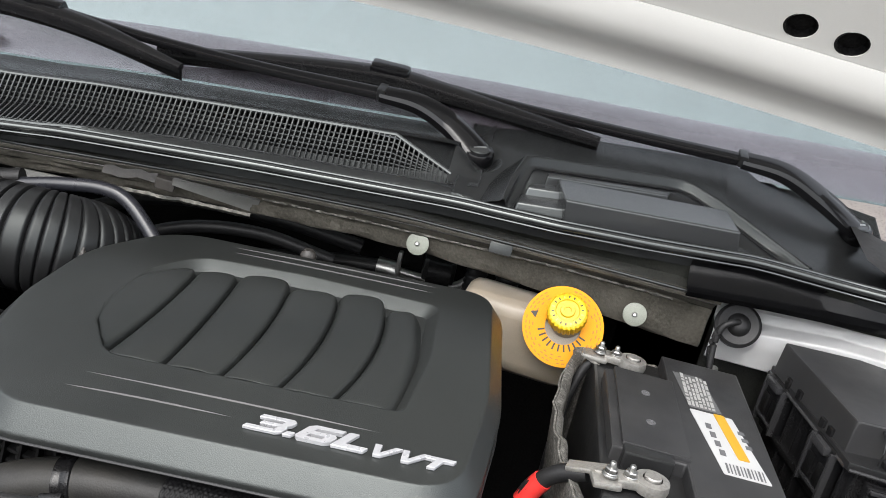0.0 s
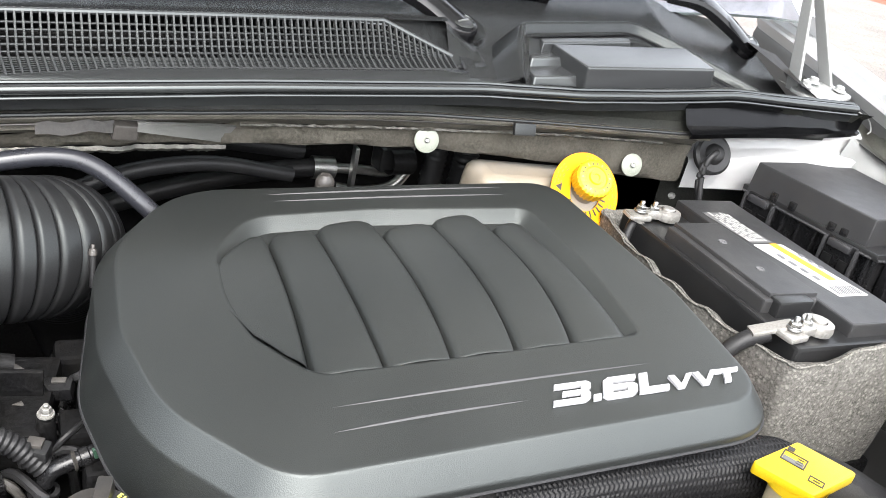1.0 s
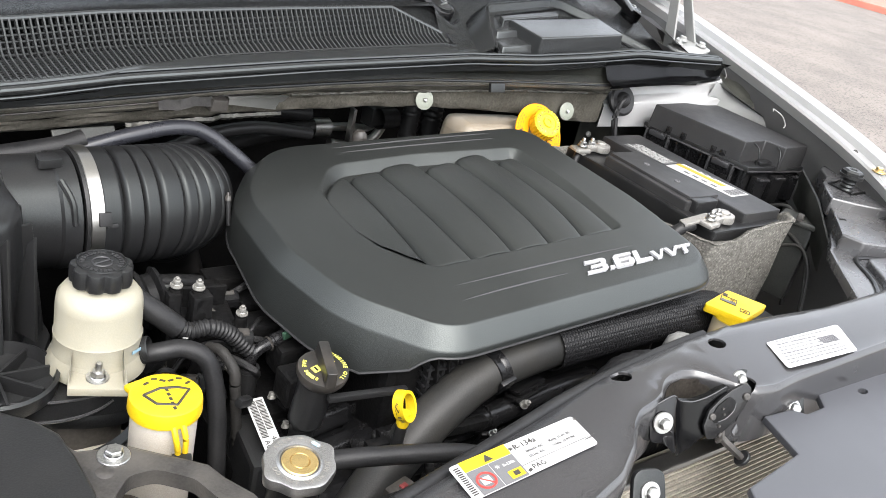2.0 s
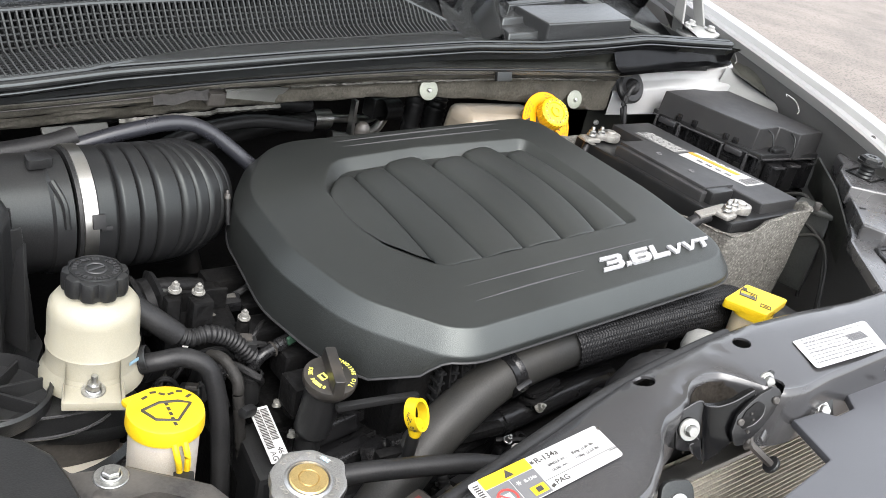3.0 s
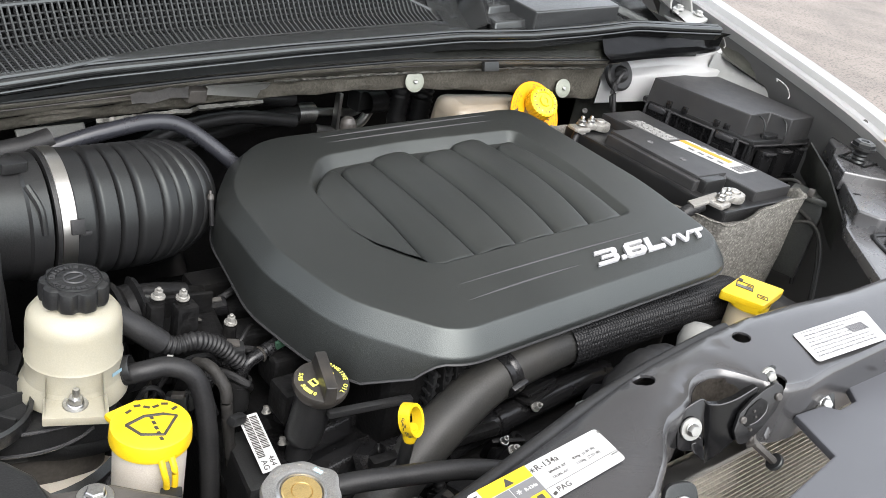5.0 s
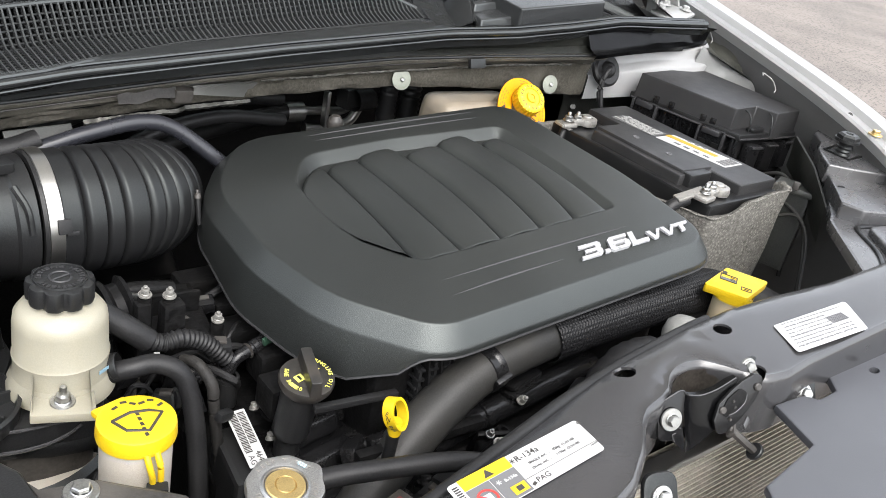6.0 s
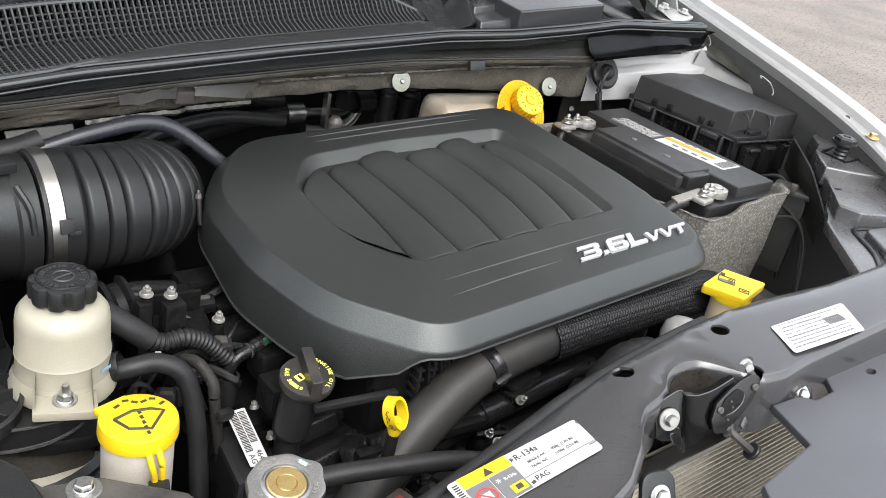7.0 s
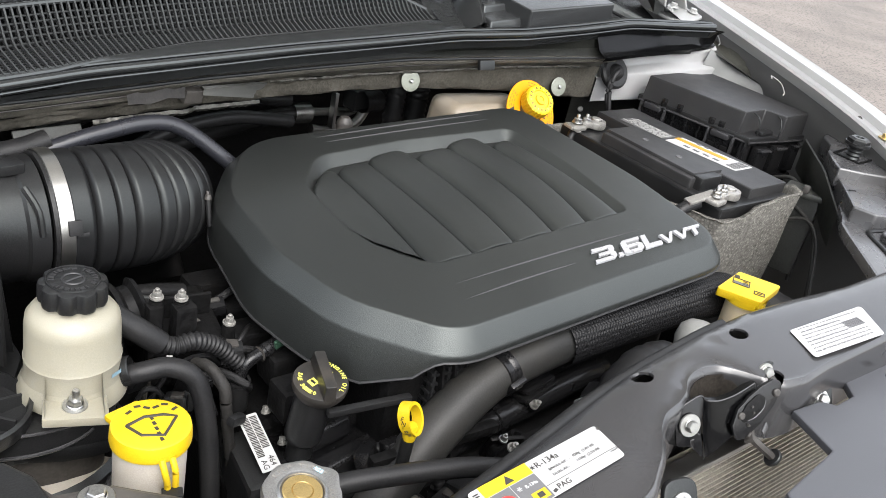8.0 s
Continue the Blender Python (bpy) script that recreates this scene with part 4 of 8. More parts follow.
for ch, x, kx, hei, y in (("3", 0.0585, 0.0225, 0.0225, 0.209), (".", 0.0945, 0.0180, 0.0225, 0.2072), ("6", 0.1035, 0.0215, 0.0225, 0.2066), ("L", 0.1375, 0.0215, 0.0225, 0.2052), ("V", 0.1660, 0.0155, 0.0155, 0.2036), ("V", 0.1905, 0.0155, 0.0155, 0.2024), ("T", 0.2130, 0.0165, 0.0155, 0.2010)):
    poly = [(px * kx + 0.5 * py * hei, py * hei) for px, py in SHAPES[ch]]
    part("letter", prism(poly[::-1], 0, 0.0035, 0.0 if ch == "6" else 0.0004, badge_at(x, y), segments=1), CHROME, cover, "raised bright letter of the badge")

# ---- battery ----
GREYLINE = mat("pale_grey_print", (0.26, 0.26, 0.25), 0.5, vary=0.1)
battery = thing("battery", (0.467, 0.42, 0.82), "black car battery with white and yellow label", "battery")
bx0, bx1, by0, by1 = 0.380, 0.556, 0.262, 0.578
part("case", block(at((bx0 + bx1) / 2, (by0 + by1) / 2, 0.82), (bx1 - bx0, by1 - by0, 0.158), 0.004), BLACK, battery)
lid_poly = [(bx1, by0 + 0.012), (bx1, by1), (0.462, by1), (0.462, 0.505), (0.388, 0.500), (0.388, 0.328), (0.462, 0.328), (0.462, by0 + 0.012)]
part("lid", prism(lid_poly, 0.970, 0.994, 0.0025), TOPBLACK, battery)
part("vent_cover", prism([(0.398, 0.333), (0.466, 0.331), (0.466, 0.500), (0.398, 0.502)], 0.990, 0.9985, 0.0015), TOPBLACK, battery)
part("vent_catch", block(at(0.424, 0.326, 0.975), (0.05, 0.018, 0.022), 0.003), BLACK, battery)
part("carry_strap", block(at(0.389, 0.415, 0.955), (0.012, 0.21, 0.022), 0.003), BLACK, battery)
for y in (0.385, 0.45):
    part("plug_mark", lathe([(0, 0), (0.005, 0), (0.005, 0.0012), (0.003, 0.0012), (0.003, 0.0004), (0, 0.0004)], at(0.43, y, 0.9985), 16), GREYPRINT, battery)


def flat_label(x0, x1, y0, y1, z, h=0.0006, skew=0.0):
    return prism(rounded([(x0, y0, 0.002), (x1, y0, 0.002), (x1 + skew, y1, 0.002), (x0 + skew, y1, 0.002)], 3), z, z + h)


label = part("label", flat_label(0.498, 0.545, 0.328, 0.450, 0.9942, 0.0006, -0.018), PAPER, battery, "white paper label")
part("yellow_stripe", flat_label(0.518, 0.530, 0.362, 0.451, 0.9950, 0.0004, -0.012), mat("mustard_print", (0.42, 0.23, 0.01), 0.45, vary=0.05), label, "mustard yellow stripe")
for i in range(11):
    part("print_bar", block(at(0.503 + 0.0036 * i, 0.340, 0.9950), (0.0012 + 0.0009 * (i % 3 == 0), 0.018, 0.0003)), GREYPRINT, label)
for i in range(4):
    part("print_bar", block(at(0.503 - 0.0022 * i, 0.368 + 0.017 * i, 0.9950), (0.006, 0.011, 0.0003)), GREYPRINT, label)
for i in range(3):
    part("print_bar", block(at(0.5345 - 0.0016 * i, 0.392 + 0.014 * i, 0.9950), (0.007, 0.007, 0.0003)), GREYPRINT, label)
spec = part("spec_label", flat_label(0.481, 0.517, 0.455, 0.538, 0.9942, 0.0006, -0.010), mat("grey_label", (0.075, 0.075, 0.075), 0.45, vary=0.1), battery, "dark label with pale print")
random.seed(9)
for i in range(7):
    x, y = 0.4815 + 0.0045 * i, 0.458
    while y < 0.530:
        w = random.uniform(0.004, 0.016)
        part("print_bar", block(at(x, y + w / 2, 0.9950), (0.0026 if i % 3 else 0.0036, w, 0.0003)), GREYLINE, spec)
        y += w + random.uniform(0.0015, 0.005)


def clamp(y, turn):
    """A lead battery clamp with its ring round the post and two nuts."""
    c = thing("battery_clamp", (0.425, y, 0.979), "greyish lead battery terminal clamp with two nuts", "battery clamp", "battery clamps")
    base = at(0.425, y, 0.981, 0, 0, turn)
    ring = bmesh.new()
    lathe([(0.0095, 0), (0.0165, 0), (0.0175, 0.004), (0.0165, 0.011), (0.0095, 0.012)], base, 28, ring)
    block(base @ at(-0.022, 0, 0.001), (0.024, 0.019, 0.009), 0.002, bm=ring)
    block(base @ at(-0.043, -0.002, -0.001), (0.028, 0.024, 0.007), 0.003, bm=ring)
    part("yoke", ring, LEAD, c)
    part("post", lathe([(0.0088, -0.002), (0.0082, 0.014), (0.007, 0.015), (0, 0.015)], base, 24), LEAD, c, "round lead battery post")
    for dx in (-0.021, -0.040):
        part("nut", hexbolt(base @ at(dx, 0, 0.008), 0.0062, 0.006, 0.008, 0.006), STEEL, c, "zinc nut on a stud")
    return c


clamp(0.287, 8)
clamp(0.548, -6)
cable = thing("battery_cable", (0.36, 0.28, 0.96), "black battery cable with a red sleeve", "cable")
part("lead", tube([(0.368, 0.294, 0.976), (0.346, 0.300, 0.966), (0.330, 0.303, 0.950), (0.318, 0.304, 0.925), (0.312, 0.30, 0.85)], 0.009, 12), RUBBER, cable)
part("sleeve", tube([(0.331, 0.303, 0.951), (0.324, 0.304, 0.938), (0.318, 0.304, 0.922)], 0.0105, 14), RED, cable, "red plastic sleeve")
part("lug", block(at(0.370, 0.293, 0.981, 0, -18, -16), (0.046, 0.016, 0.005), 0.0015), LEAD, cable)
rear_cable = thing("ground_cable", (0.36, 0.55, 0.97), "black cable from the rear battery clamp", "cable")
part("lead", tube([(0.392, 0.552, 0.982), (0.374, 0.548, 0.970), (0.362, 0.536, 0.93), (0.357, 0.52, 0.88), (0.355, 0.50, 0.80)], 0.006, 12), RUBBER, rear_cable)
part("lug", block(at(0.380, 0.550, 0.977, 0, 20, -8), (0.034, 0.02, 0.004), 0.001), LEAD, rear_cable)

# felt sleeve round the battery: an open wavy box
def felt_ring(grow, z, k):
    base = rounded([(bx0 - grow, by0 - grow, 0.012), (bx1 + grow, by0 - grow, 0.012), (bx1 + grow, by1 + grow, 0.012), (bx0 - grow, by1 + grow, 0.012)], 5)
    dense = []
    for i, p in enumerate(base):
        q = base[(i + 1) % len(base)]
        steps = max(1, int(math.dist(p, q) / 0.014))
        for s in range(steps):
            dense.append((p[0] + (q[0] - p[0]) * s / steps, p[1] + (q[1] - p[1]) * s / steps))
    out = []
    for i, (x, y) in enumerate(dense):
        w = noise.noise(V((x * 38, y * 38, z * 30 + k)))
        out.append((x + 0.004 * w, y + 0.004 * noise.noise(V((x * 30 + 7, y * 30, z * 20))), z + 0.006 * w * (1 if z > 0.9 else 0)))
    return out


def felt_wall(levels, k):
    rings = [felt_ring(gr, z, k) for gr, z in levels]
    n = min(len(r) for r in rings)
    return [[r[int(i * len(r) / n)] for i in range(n)] for r in rings]


felt = bmesh.new()
ring_loft(felt_wall([(0.006, 0.80), (0.010, 0.84), (0.014, 0.89), (0.018, 0.935), (0.020, 0.962), (0.019, 0.968), (0.012, 0.964), (0.008, 0.93), (0.002, 0.85)], 0), felt)
for v in felt.verts:
    if v.co.z > 0.88:
        v.co.z += (0.024 * ease(v.co.x, 0.33, 0.52) * (1 - ease(v.co.y, 0.26, 0.31)) - 0.045 * ease(v.co.x, 0.54, 0.57) * ease(v.co.y, 0.28, 0.36)) * ease(v.co.z, 0.88, 0.95)
    v.co.x -= (0.006 + 0.016 * ease(v.co.z, 0.80, 0.97)) * ease(v.co.x, 0.53, 0.565) * (1 - ease(v.co.y, 0.255, 0.275))
    if v.co.x < bx0 and v.co.z > 0.85:
        v.co.x -= 0.022 * math.sin(math.pi * min(1, max(0, (v.co.y - by0) / (by1 - by0))))
sleeve = thing("battery_sleeve", ((bx0 + bx1) / 2, (by0 + by1) / 2, 0.80), "fuzzy speckled grey felt heat sleeve round the battery", "battery sleeve")
part("wall", felt, FELT, sleeve, angle=80)
hem_line = [V((x - (0.022 * math.sin(math.pi * min(1, max(0, (y - by0) / (by1 - by0)))) if x < bx0 else 0), y, z + 0.003 + 0.024 * ease(x, 0.33, 0.52) * (1 - ease(y, 0.26, 0.31)) - 0.045 * ease(x, 0.54, 0.57) * ease(y, 0.28, 0.36))) - V((0.022 * ease(x, 0.53, 0.565) * (1 - ease(y, 0.255, 0.275)), 0, 0)) for x, y, z in felt_ring(0.0205, 0.964, 0)]
part("hem", tube(hem_line + hem_line[:1], 0.0012, 8, 1), FELT, sleeve, "frayed upper hem")
solid("battery_tray", block(at(0.467, 0.42, 0.72), (0.20, 0.34, 0.10), 0.008), BAYBLACK, "black battery tray under the battery", "tray")

# ---- fuse box ----
fuse = thing("fuse_box", (0.70, 0.50, 0.90), "black plastic fuse box with latched lid", "fuse box")
part("body", prism([(0.648, 0.404), (0.796, 0.390), (0.784, 0.610), (0.616, 0.600)], 0.86, 1.004, 0.005), GLOSSBLACK, fuse)
lid_shape = [(0.637, 0.420), (0.702, 0.424), (0.713, 0.386), (0.791, 0.389), (0.786, 0.616), (0.604, 0.604)]
lid = part("lid", prism(lid_shape, 0.998, 1.043, 0.0022, shrink=0.02), TOPBLACK, fuse)
part("lid_rim", prism([(0.636, 0.398), (0.806, 0.380), (0.794, 0.622), (0.604, 0.612)], 0.996, 1.006, 0.002), BLACK, lid)
for fx, fy, dx in ((0.668, 0.424, 0.0), (0.7095, 0.404, -0.008)):
    part("fin", tube([(fx, fy, 1.039), (fx + 0.6 * dx, fy - 0.012, 1.034), (fx + dx, fy - 0.018, 1.020), (fx + dx, fy - 0.019, 1.004)], 0.0014, 8, 5), BLACK, lid)
part("fin_bridge", block(at(0.689, 0.406, 1.006), (0.034, 0.014, 0.006), 0.002), BLACK, lid)
for y in (0.452, 0.47, 0.53, 0.56):
    part("side_step", block(at(0.637 - (y - 0.420) * 0.178, y, 1.003, 0, 0, 10), (0.006, 0.010, 0.012), 0.001), GLOSSBLACK, lid)
for k in range(4):
    part("relief_mark", block(at(0.735 + 0.004 * k, 0.520 + 0.004 * k, 1.0412, 0, 0, -4), (0.030, 0.0012, 0.0006)), LINE, lid, "faint moulded mark")


def fuse_side(y, out=0.0):
    """A point's x on the slanting side of the fuse box that faces the battery."""
    return 0.648 - (y - 0.404) * 0.163 - out


SLANT = -9.3
part("lid_edge", tube([(fuse_side(y, 0.012), y, 0.9975) for y in (0.405, 0.50, 0.608)], 0.0022, 8, 4), SATIN, lid)
part("lid_edge", tube([(0.638, 0.3985, 0.9975), (0.72, 0.3895, 0.9975), (0.804, 0.381, 0.9975)], 0.0022, 8, 4), SATIN, lid)
for y in (0.445, 0.575):
    latch = part("latch", block(at(fuse_side(y, 0.008), y, 0.940, 0, 0, -SLANT), (0.014, 0.046, 0.062), 0.003), GLOSSBLACK, fuse)
    part("hook", block(at(fuse_side(y, 0.017), y, 0.990, 0, 0, -SLANT), (0.010, 0.032, 0.010), 0.002), SATIN, latch)
    # slots are near-black blocks on the latch face, painting their shade
    for dy in (-0.012, 0.012):
        part("slot", block(at(fuse_side(y + dy, 0.0155), y + dy, 0.952, 0, 0, -SLANT), (0.004, 0.013, 0.026), 0.001), BAYBLACK, latch)
        part("latch_cheek", block(at(fuse_side(y + 1.9 * dy, 0.015), y + 1.9 * dy, 0.938, 0, 0, -SLANT), (0.008, 0.004, 0.060), 0.001), SATIN, latch)
    part("latch_edge", block(at(fuse_side(y, 0.016), y, 0.946, 0, 0, -SLANT), (0.004, 0.048, 0.004), 0.001), SATIN, latch)
part("side_band", block(at(fuse_side(0.50, 0.003), 0.50, 0.930, 0, 0, -SLANT), (0.012, 0.20, 0.010), 0.003), GLOSSBLACK, fuse)
for y in (0.412, 0.49, 0.515, 0.540):
    part("rib", block(at(fuse_side(y, 0.002), y, 0.87, 0, 0, -SLANT), (0.010, 0.004, 0.125), 0.001), GLOSSBLACK, fuse)
for x in (0.672, 0.722, 0.780):
    catch = part("front_catch", block(at(x, 0.391, 0.940, 0, 0, -5), (0.030, 0.016, 0.050), 0.003), GLOSSBLACK, fuse)
    part("catch_edge", block(at(x, 0.381, 0.985, 0, 0, -5), (0.026, 0.005, 0.004), 0.001), SATIN, catch)
part("front_band", block(at(0.722, 0.393, 0.925, 0, 0, -5), (0.150, 0.010, 0.010), 0.003), GLOSSBLACK, fuse)
part("wire_stub", tube([(0.668, 0.392, 0.925), (0.664, 0.384, 0.905), (0.668, 0.380, 0.88)], 0.006, 10, 4), RUBBER, fuse)
solid("fuse_box_bracket", block(at(0.655, 0.372, 0.90), (0.02, 0.006, 0.05), 0.001), STEEL, "small bright steel bracket below the fuse box", "bracket")

# ---- radiator support, air dam and condenser ----
def rear_y(x):
    return lerp_table(x, (-0.47, -0.35, -0.26, -0.13, -0.04, 0.06, 0.13, 0.21, 0.30, 0.40, 0.49), (-0.02, 0.0, 0.017, 0.043, 0.055, 0.063, 0.065, 0.058, 0.045, 0.040, 0.040))


def front_y(x):
    """Front edge of the support, with a notch behind the latch."""
    return lerp_table(x, (-0.47, -0.30, -0.16, -0.125, -0.10, -0.085, -0.06, -0.046, -0.032, -0.018, 0.0, 0.018, 0.030, 0.042, 0.060, 0.085, 0.13, 0.30, 0.49), (-0.128, -0.092, -0.056, -0.036, -0.014, -0.006, -0.002, 0.003, 0.013, 0.019, 0.020, 0.014, 0.000, -0.018, -0.032, -0.037, -0.035, -0.040, -0.055))


def deck_rows():
    rows = []
    for i in range(121):
        x = -0.47 + 0.008 * i
        r, f, z = rear_y(x), front_y(x), 0.9865 + 0.05 * x - 0.0042 * ease(-x, 0.07, 0.15)
        mid = [(r + (f + 0.006 - r) * k / 6, -0.0012 * (1 - k / 3) ** 2 if k < 3 else -0.0022 * ((k - 3) / 3) ** 2) for k in range(1, 7)]
        line = [(r, -0.075), (r + 0.001, -0.012), (r - 0.001, -0.007), (r - 0.005, -0.0038), (r - 0.012, -0.0016)] + [q for q in mid if q[0] < r - 0.014]
        while len(line) < 11:
            line.append(line[-1])
        line += [(f + 0.0035, -0.0015), (f + 0.0012, -0.003), (f, -0.006), (f - 0.001, -0.014), (f - 0.002, -0.062)]
        rows.append([(x, y, z + dz) for y, dz in line])
    return rows


sxs = [-0.47 + 0.03 * i for i in range(33)]
skin = sheet(deck_rows(), flip=True)
bmesh.ops.remove_doubles(skin, verts=skin.verts, dist=0.00001)
for x, y, r in ((-0.065, 0.040, 0.0085), (0.082, 0.040, 0.0085), (0.056, -0.019, 0.008)):
    punch(skin, (x, y, 0.9865 + 0.05 * x), (0, 0, 1), r, 1.3)
support = solid("radiator_support", thicken(skin, 0.0025), SATIN, "satin black steel radiator support across the front", "radiator support", kind="structure")
solid("support_rear_seal", tube([(x, rear_y(x) + 0.004, 0.976 + 0.05 * x) for x in sxs[:20]], 0.006, 10, 2), RUBBER, "black rubber edge behind the radiator support", "seal", kind="trim")
solid("latch_pocket", lathe([(0, 0.0), (0.014, 0.001), (0.022, 0.005), (0.028, 0.011)], aim((0.0, 0.002, 0.950), (-0.15, -0.55, 0.80)) @ Matrix.Diagonal((1.15, 1, 1, 1)), 36), DIRT, "dusty dished pocket in the radiator support behind the latch", "pocket", kind="structure")

wall_xs = [-0.052 + 0.003 * i for i in range(31)]
solid("pocket_wall", sheet([[(x, front_y(x) - 0.0030 - 0.004 * k, 0.9865 + 0.05 * x - 0.0045 - 0.014 * k) for k in range(4)] for x in wall_xs], 0.0008), DIRT, "dusty wall of the latch pocket", "pocket", kind="structure")

dam_poly = [(-0.30, -0.12), (-0.03, -0.135), (-0.008, -0.098), (0.004, -0.082), (0.098, -0.072), (0.117, -0.020), (0.160, -0.024), (0.172, -0.036), (0.205, -0.036), (0.222, -0.018), (0.45, -0.012), (0.62, 0.05), (0.62, -0.145), (-0.30, -0.29)]
dam = solid("air_dam_panel", prism([(x - 0.042, y - 0.020) for x, y in dam_poly], 0.951, 0.959, 0.002), PANELGREY, "grey-black plastic panel in front of the radiator support", "panel", kind="structure")
holes = bmesh.new()
lathe([(0, -0.03), (0.006, -0.03), (0.006, 0.03), (0, 0.03)], at(0.245, -0.056, 0.955) @ Matrix.Diagonal((1.4, 0.8, 1, 1)), 16, holes)
cut(dam, holes)
solid("bumper", sheet([[(-0.72 + 0.1 * i, -0.30 + 0.16 * max(0.0, 0.1 * i - 0.55) ** 1.0 + d, z) for d, z in ((0.012, 0.90), (0.010, 0.924), (-0.01, 0.932), (-0.08, 0.915), (-0.13, 0.85), (-0.14, 0.45))] for i in range(15)], 0.003), WHITE, "white painted bumper skin", "bumper", kind="structure")

condenser = thing("condenser", (0.03, 0.01, 0.45), "dusty aluminium condenser core with level tubes", "condenser")
part("core", block(at(0.03, 0.007, 0.46), (0.76, 0.014, 0.43)), FIN, condenser)
part("top_rail", block(at(0.03, -0.004, 0.890), (0.76, 0.020, 0.007), 0.002), BAND, condenser, "bright top rail")
for i in range(24):
    part("core_tube", block(at(0.03, -0.002, 0.880 - 0.0088 * i), (0.74, 0.006, 0.0026), 0.0006), CORE, condenser)
radiator = thing("radiator", (0.03, 0.05, 0.4), "black radiator behind the condenser", "radiator")
part("tank", block(at(0.03, 0.045, 0.40), (0.74, 0.045, 0.50), 0.008), BAYBLACK, radiator)


# refrigerant label, with its own flat coordinates: u to the right, v up
DX, DY = V((0.1385, 0.0060, 0.0078)), V((0.003, 0.033, 0.0042))
S0 = V((-0.2955, -0.0265, 0.9712))
ac_label = thing("refrigerant_label", S0, "white and yellow refrigerant label with printed data", "label")
sm = Matrix.Translation(S0) @ Matrix((DX.normalized(), DX.cross(DY).normalized().cross(DX.normalized()), DX.cross(DY).normalized())).transposed().to_4x4() @ Matrix.Diagonal((1, 0.84, 1, 1))
SW, SH = DX.length, 0.0405
part("sheet", prism(rounded([(0, 0, 0.004), (SW, 0, 0.004), (SW, SH, 0.004), (0, SH, 0.004)], 4), 0, 0.0005, m=sm), PAPER, ac_label)
Z1 = 0.0008


def on_label(x, y, w, h, material, name="print_block", z=Z1):
    return part(name, block(sm @ at(x + w / 2, y + h / 2, z), (w, h, 0.0003)), material, ac_label)


on_label(0.010, 0.0285, 0.048, 0.012, YELLOW, "warning_band")
on_label(0.010, 0.0005, 0.022, 0.0272, GREYPRINT, "warning_panel")
on_label(0.033, 0.0005, 0.025, 0.0272, GREYPRINT, "warning_panel")
on_label(0.042, 0.003, 0.014, 0.009, YELLOW, "book_symbol", Z1 + 0.0003)
on_label(0.046, 0.005, 0.006, 0.005, PRINT, "book_symbol", Z1 + 0.0007)
part("warning_sign", prism([(0.031, 0.0305), (0.040, 0.0305), (0.0355, 0.0385)], Z1 + 0.0003, Z1 + 0.0006, m=sm), PRINT, ac_label)
part("ban_sign", lathe([(0.0075, 0), (0.0092, 0), (0.0092, 0.0004), (0.0075, 0.0004)], sm @ at(0.021, 0.013, Z1 + 0.0004), 28), RED, ac_label, "red ring of a ban sign")
part("ban_sign", block(sm @ at(0.021, 0.013, Z1 + 0.0004, 0, 0, 45), (0.0016, 0.016, 0.0003)), RED, ac_label)
on_label(0.0165, 0.009, 0.009, 0.008, PAPER, "sign_shape", Z1 + 0.0003)
for i in range(14):
    on_label(0.0025, 0.004 + 0.0024 * i, 0.005, 0.0012, PRINT, "print_bar")
part("printed_line", lettering("R-134a", 0.0062, sm @ at(0.064, 0.030, Z1), 0.0002, 0.009), PRINT, ac_label)
part("printed_line", lettering("SINGLE A/C  -", 0.0028, sm @ at(0.071, 0.0225, Z1), 0.0002, 0.009), PRINT, ac_label)
part("printed_line", lettering("DUAL A/C  -", 0.0028, sm @ at(0.071, 0.0165, Z1), 0.0002, 0.009), PRINT, ac_label)
part("printed_line", lettering("820g  (1.81 lb)", 0.0040, sm @ at(0.098, 0.0222, Z1), 0.0002, 0.009), PRINT, ac_label)
part("printed_line", lettering("1150g  (2.53 lb)", 0.0040, sm @ at(0.098, 0.0162, Z1), 0.0002, 0.009), PRINT, ac_label)
on_label(0.0585, 0.0115, 0.085, 0.0004, PRINT, "rule")
part("printed_line", lettering("PAG", 0.0055, sm @ at(0.066, 0.0035, Z1), 0.0002, 0.009), PRINT, ac_label)
part("printed_line", lettering("SAE J639", 0.0022, sm @ at(0.130, 0.0085, Z1), 0.0002, 0.009), PRINT, ac_label)
part("printed_line", lettering("R-134a", 0.0032, sm @ at(0.043, 0.0185, Z1 + 0.0003), 0.0002, 0.022), PAPER, ac_label)
for mx, my, mz, paint in ((0.0605, 0.033, Z1, PRINT), (0.0375, 0.021, Z1 + 0.0003, PAPER)):
    flake = part("snowflake", block(sm @ at(mx, my, mz), (0.0048, 0.0006, 0.0003)), paint, ac_label)
    for a in (60, 120):
        part("flake_arm", block(sm @ at(mx, my, mz, 0, 0, a), (0.0048, 0.0006, 0.0003)), paint, flake)
part("dot", lathe([(0.0009, 0), (0.0018, 0), (0.0018, 0.0003), (0.0009, 0.0003)], sm @ at(0.1385, 0.036, Z1), 12), PRINT, ac_label)
part("oil_symbol", block(sm @ at(0.062, 0.0045, Z1, 0, 0, 20), (0.004, 0.003, 0.0003)), PRINT, ac_label)

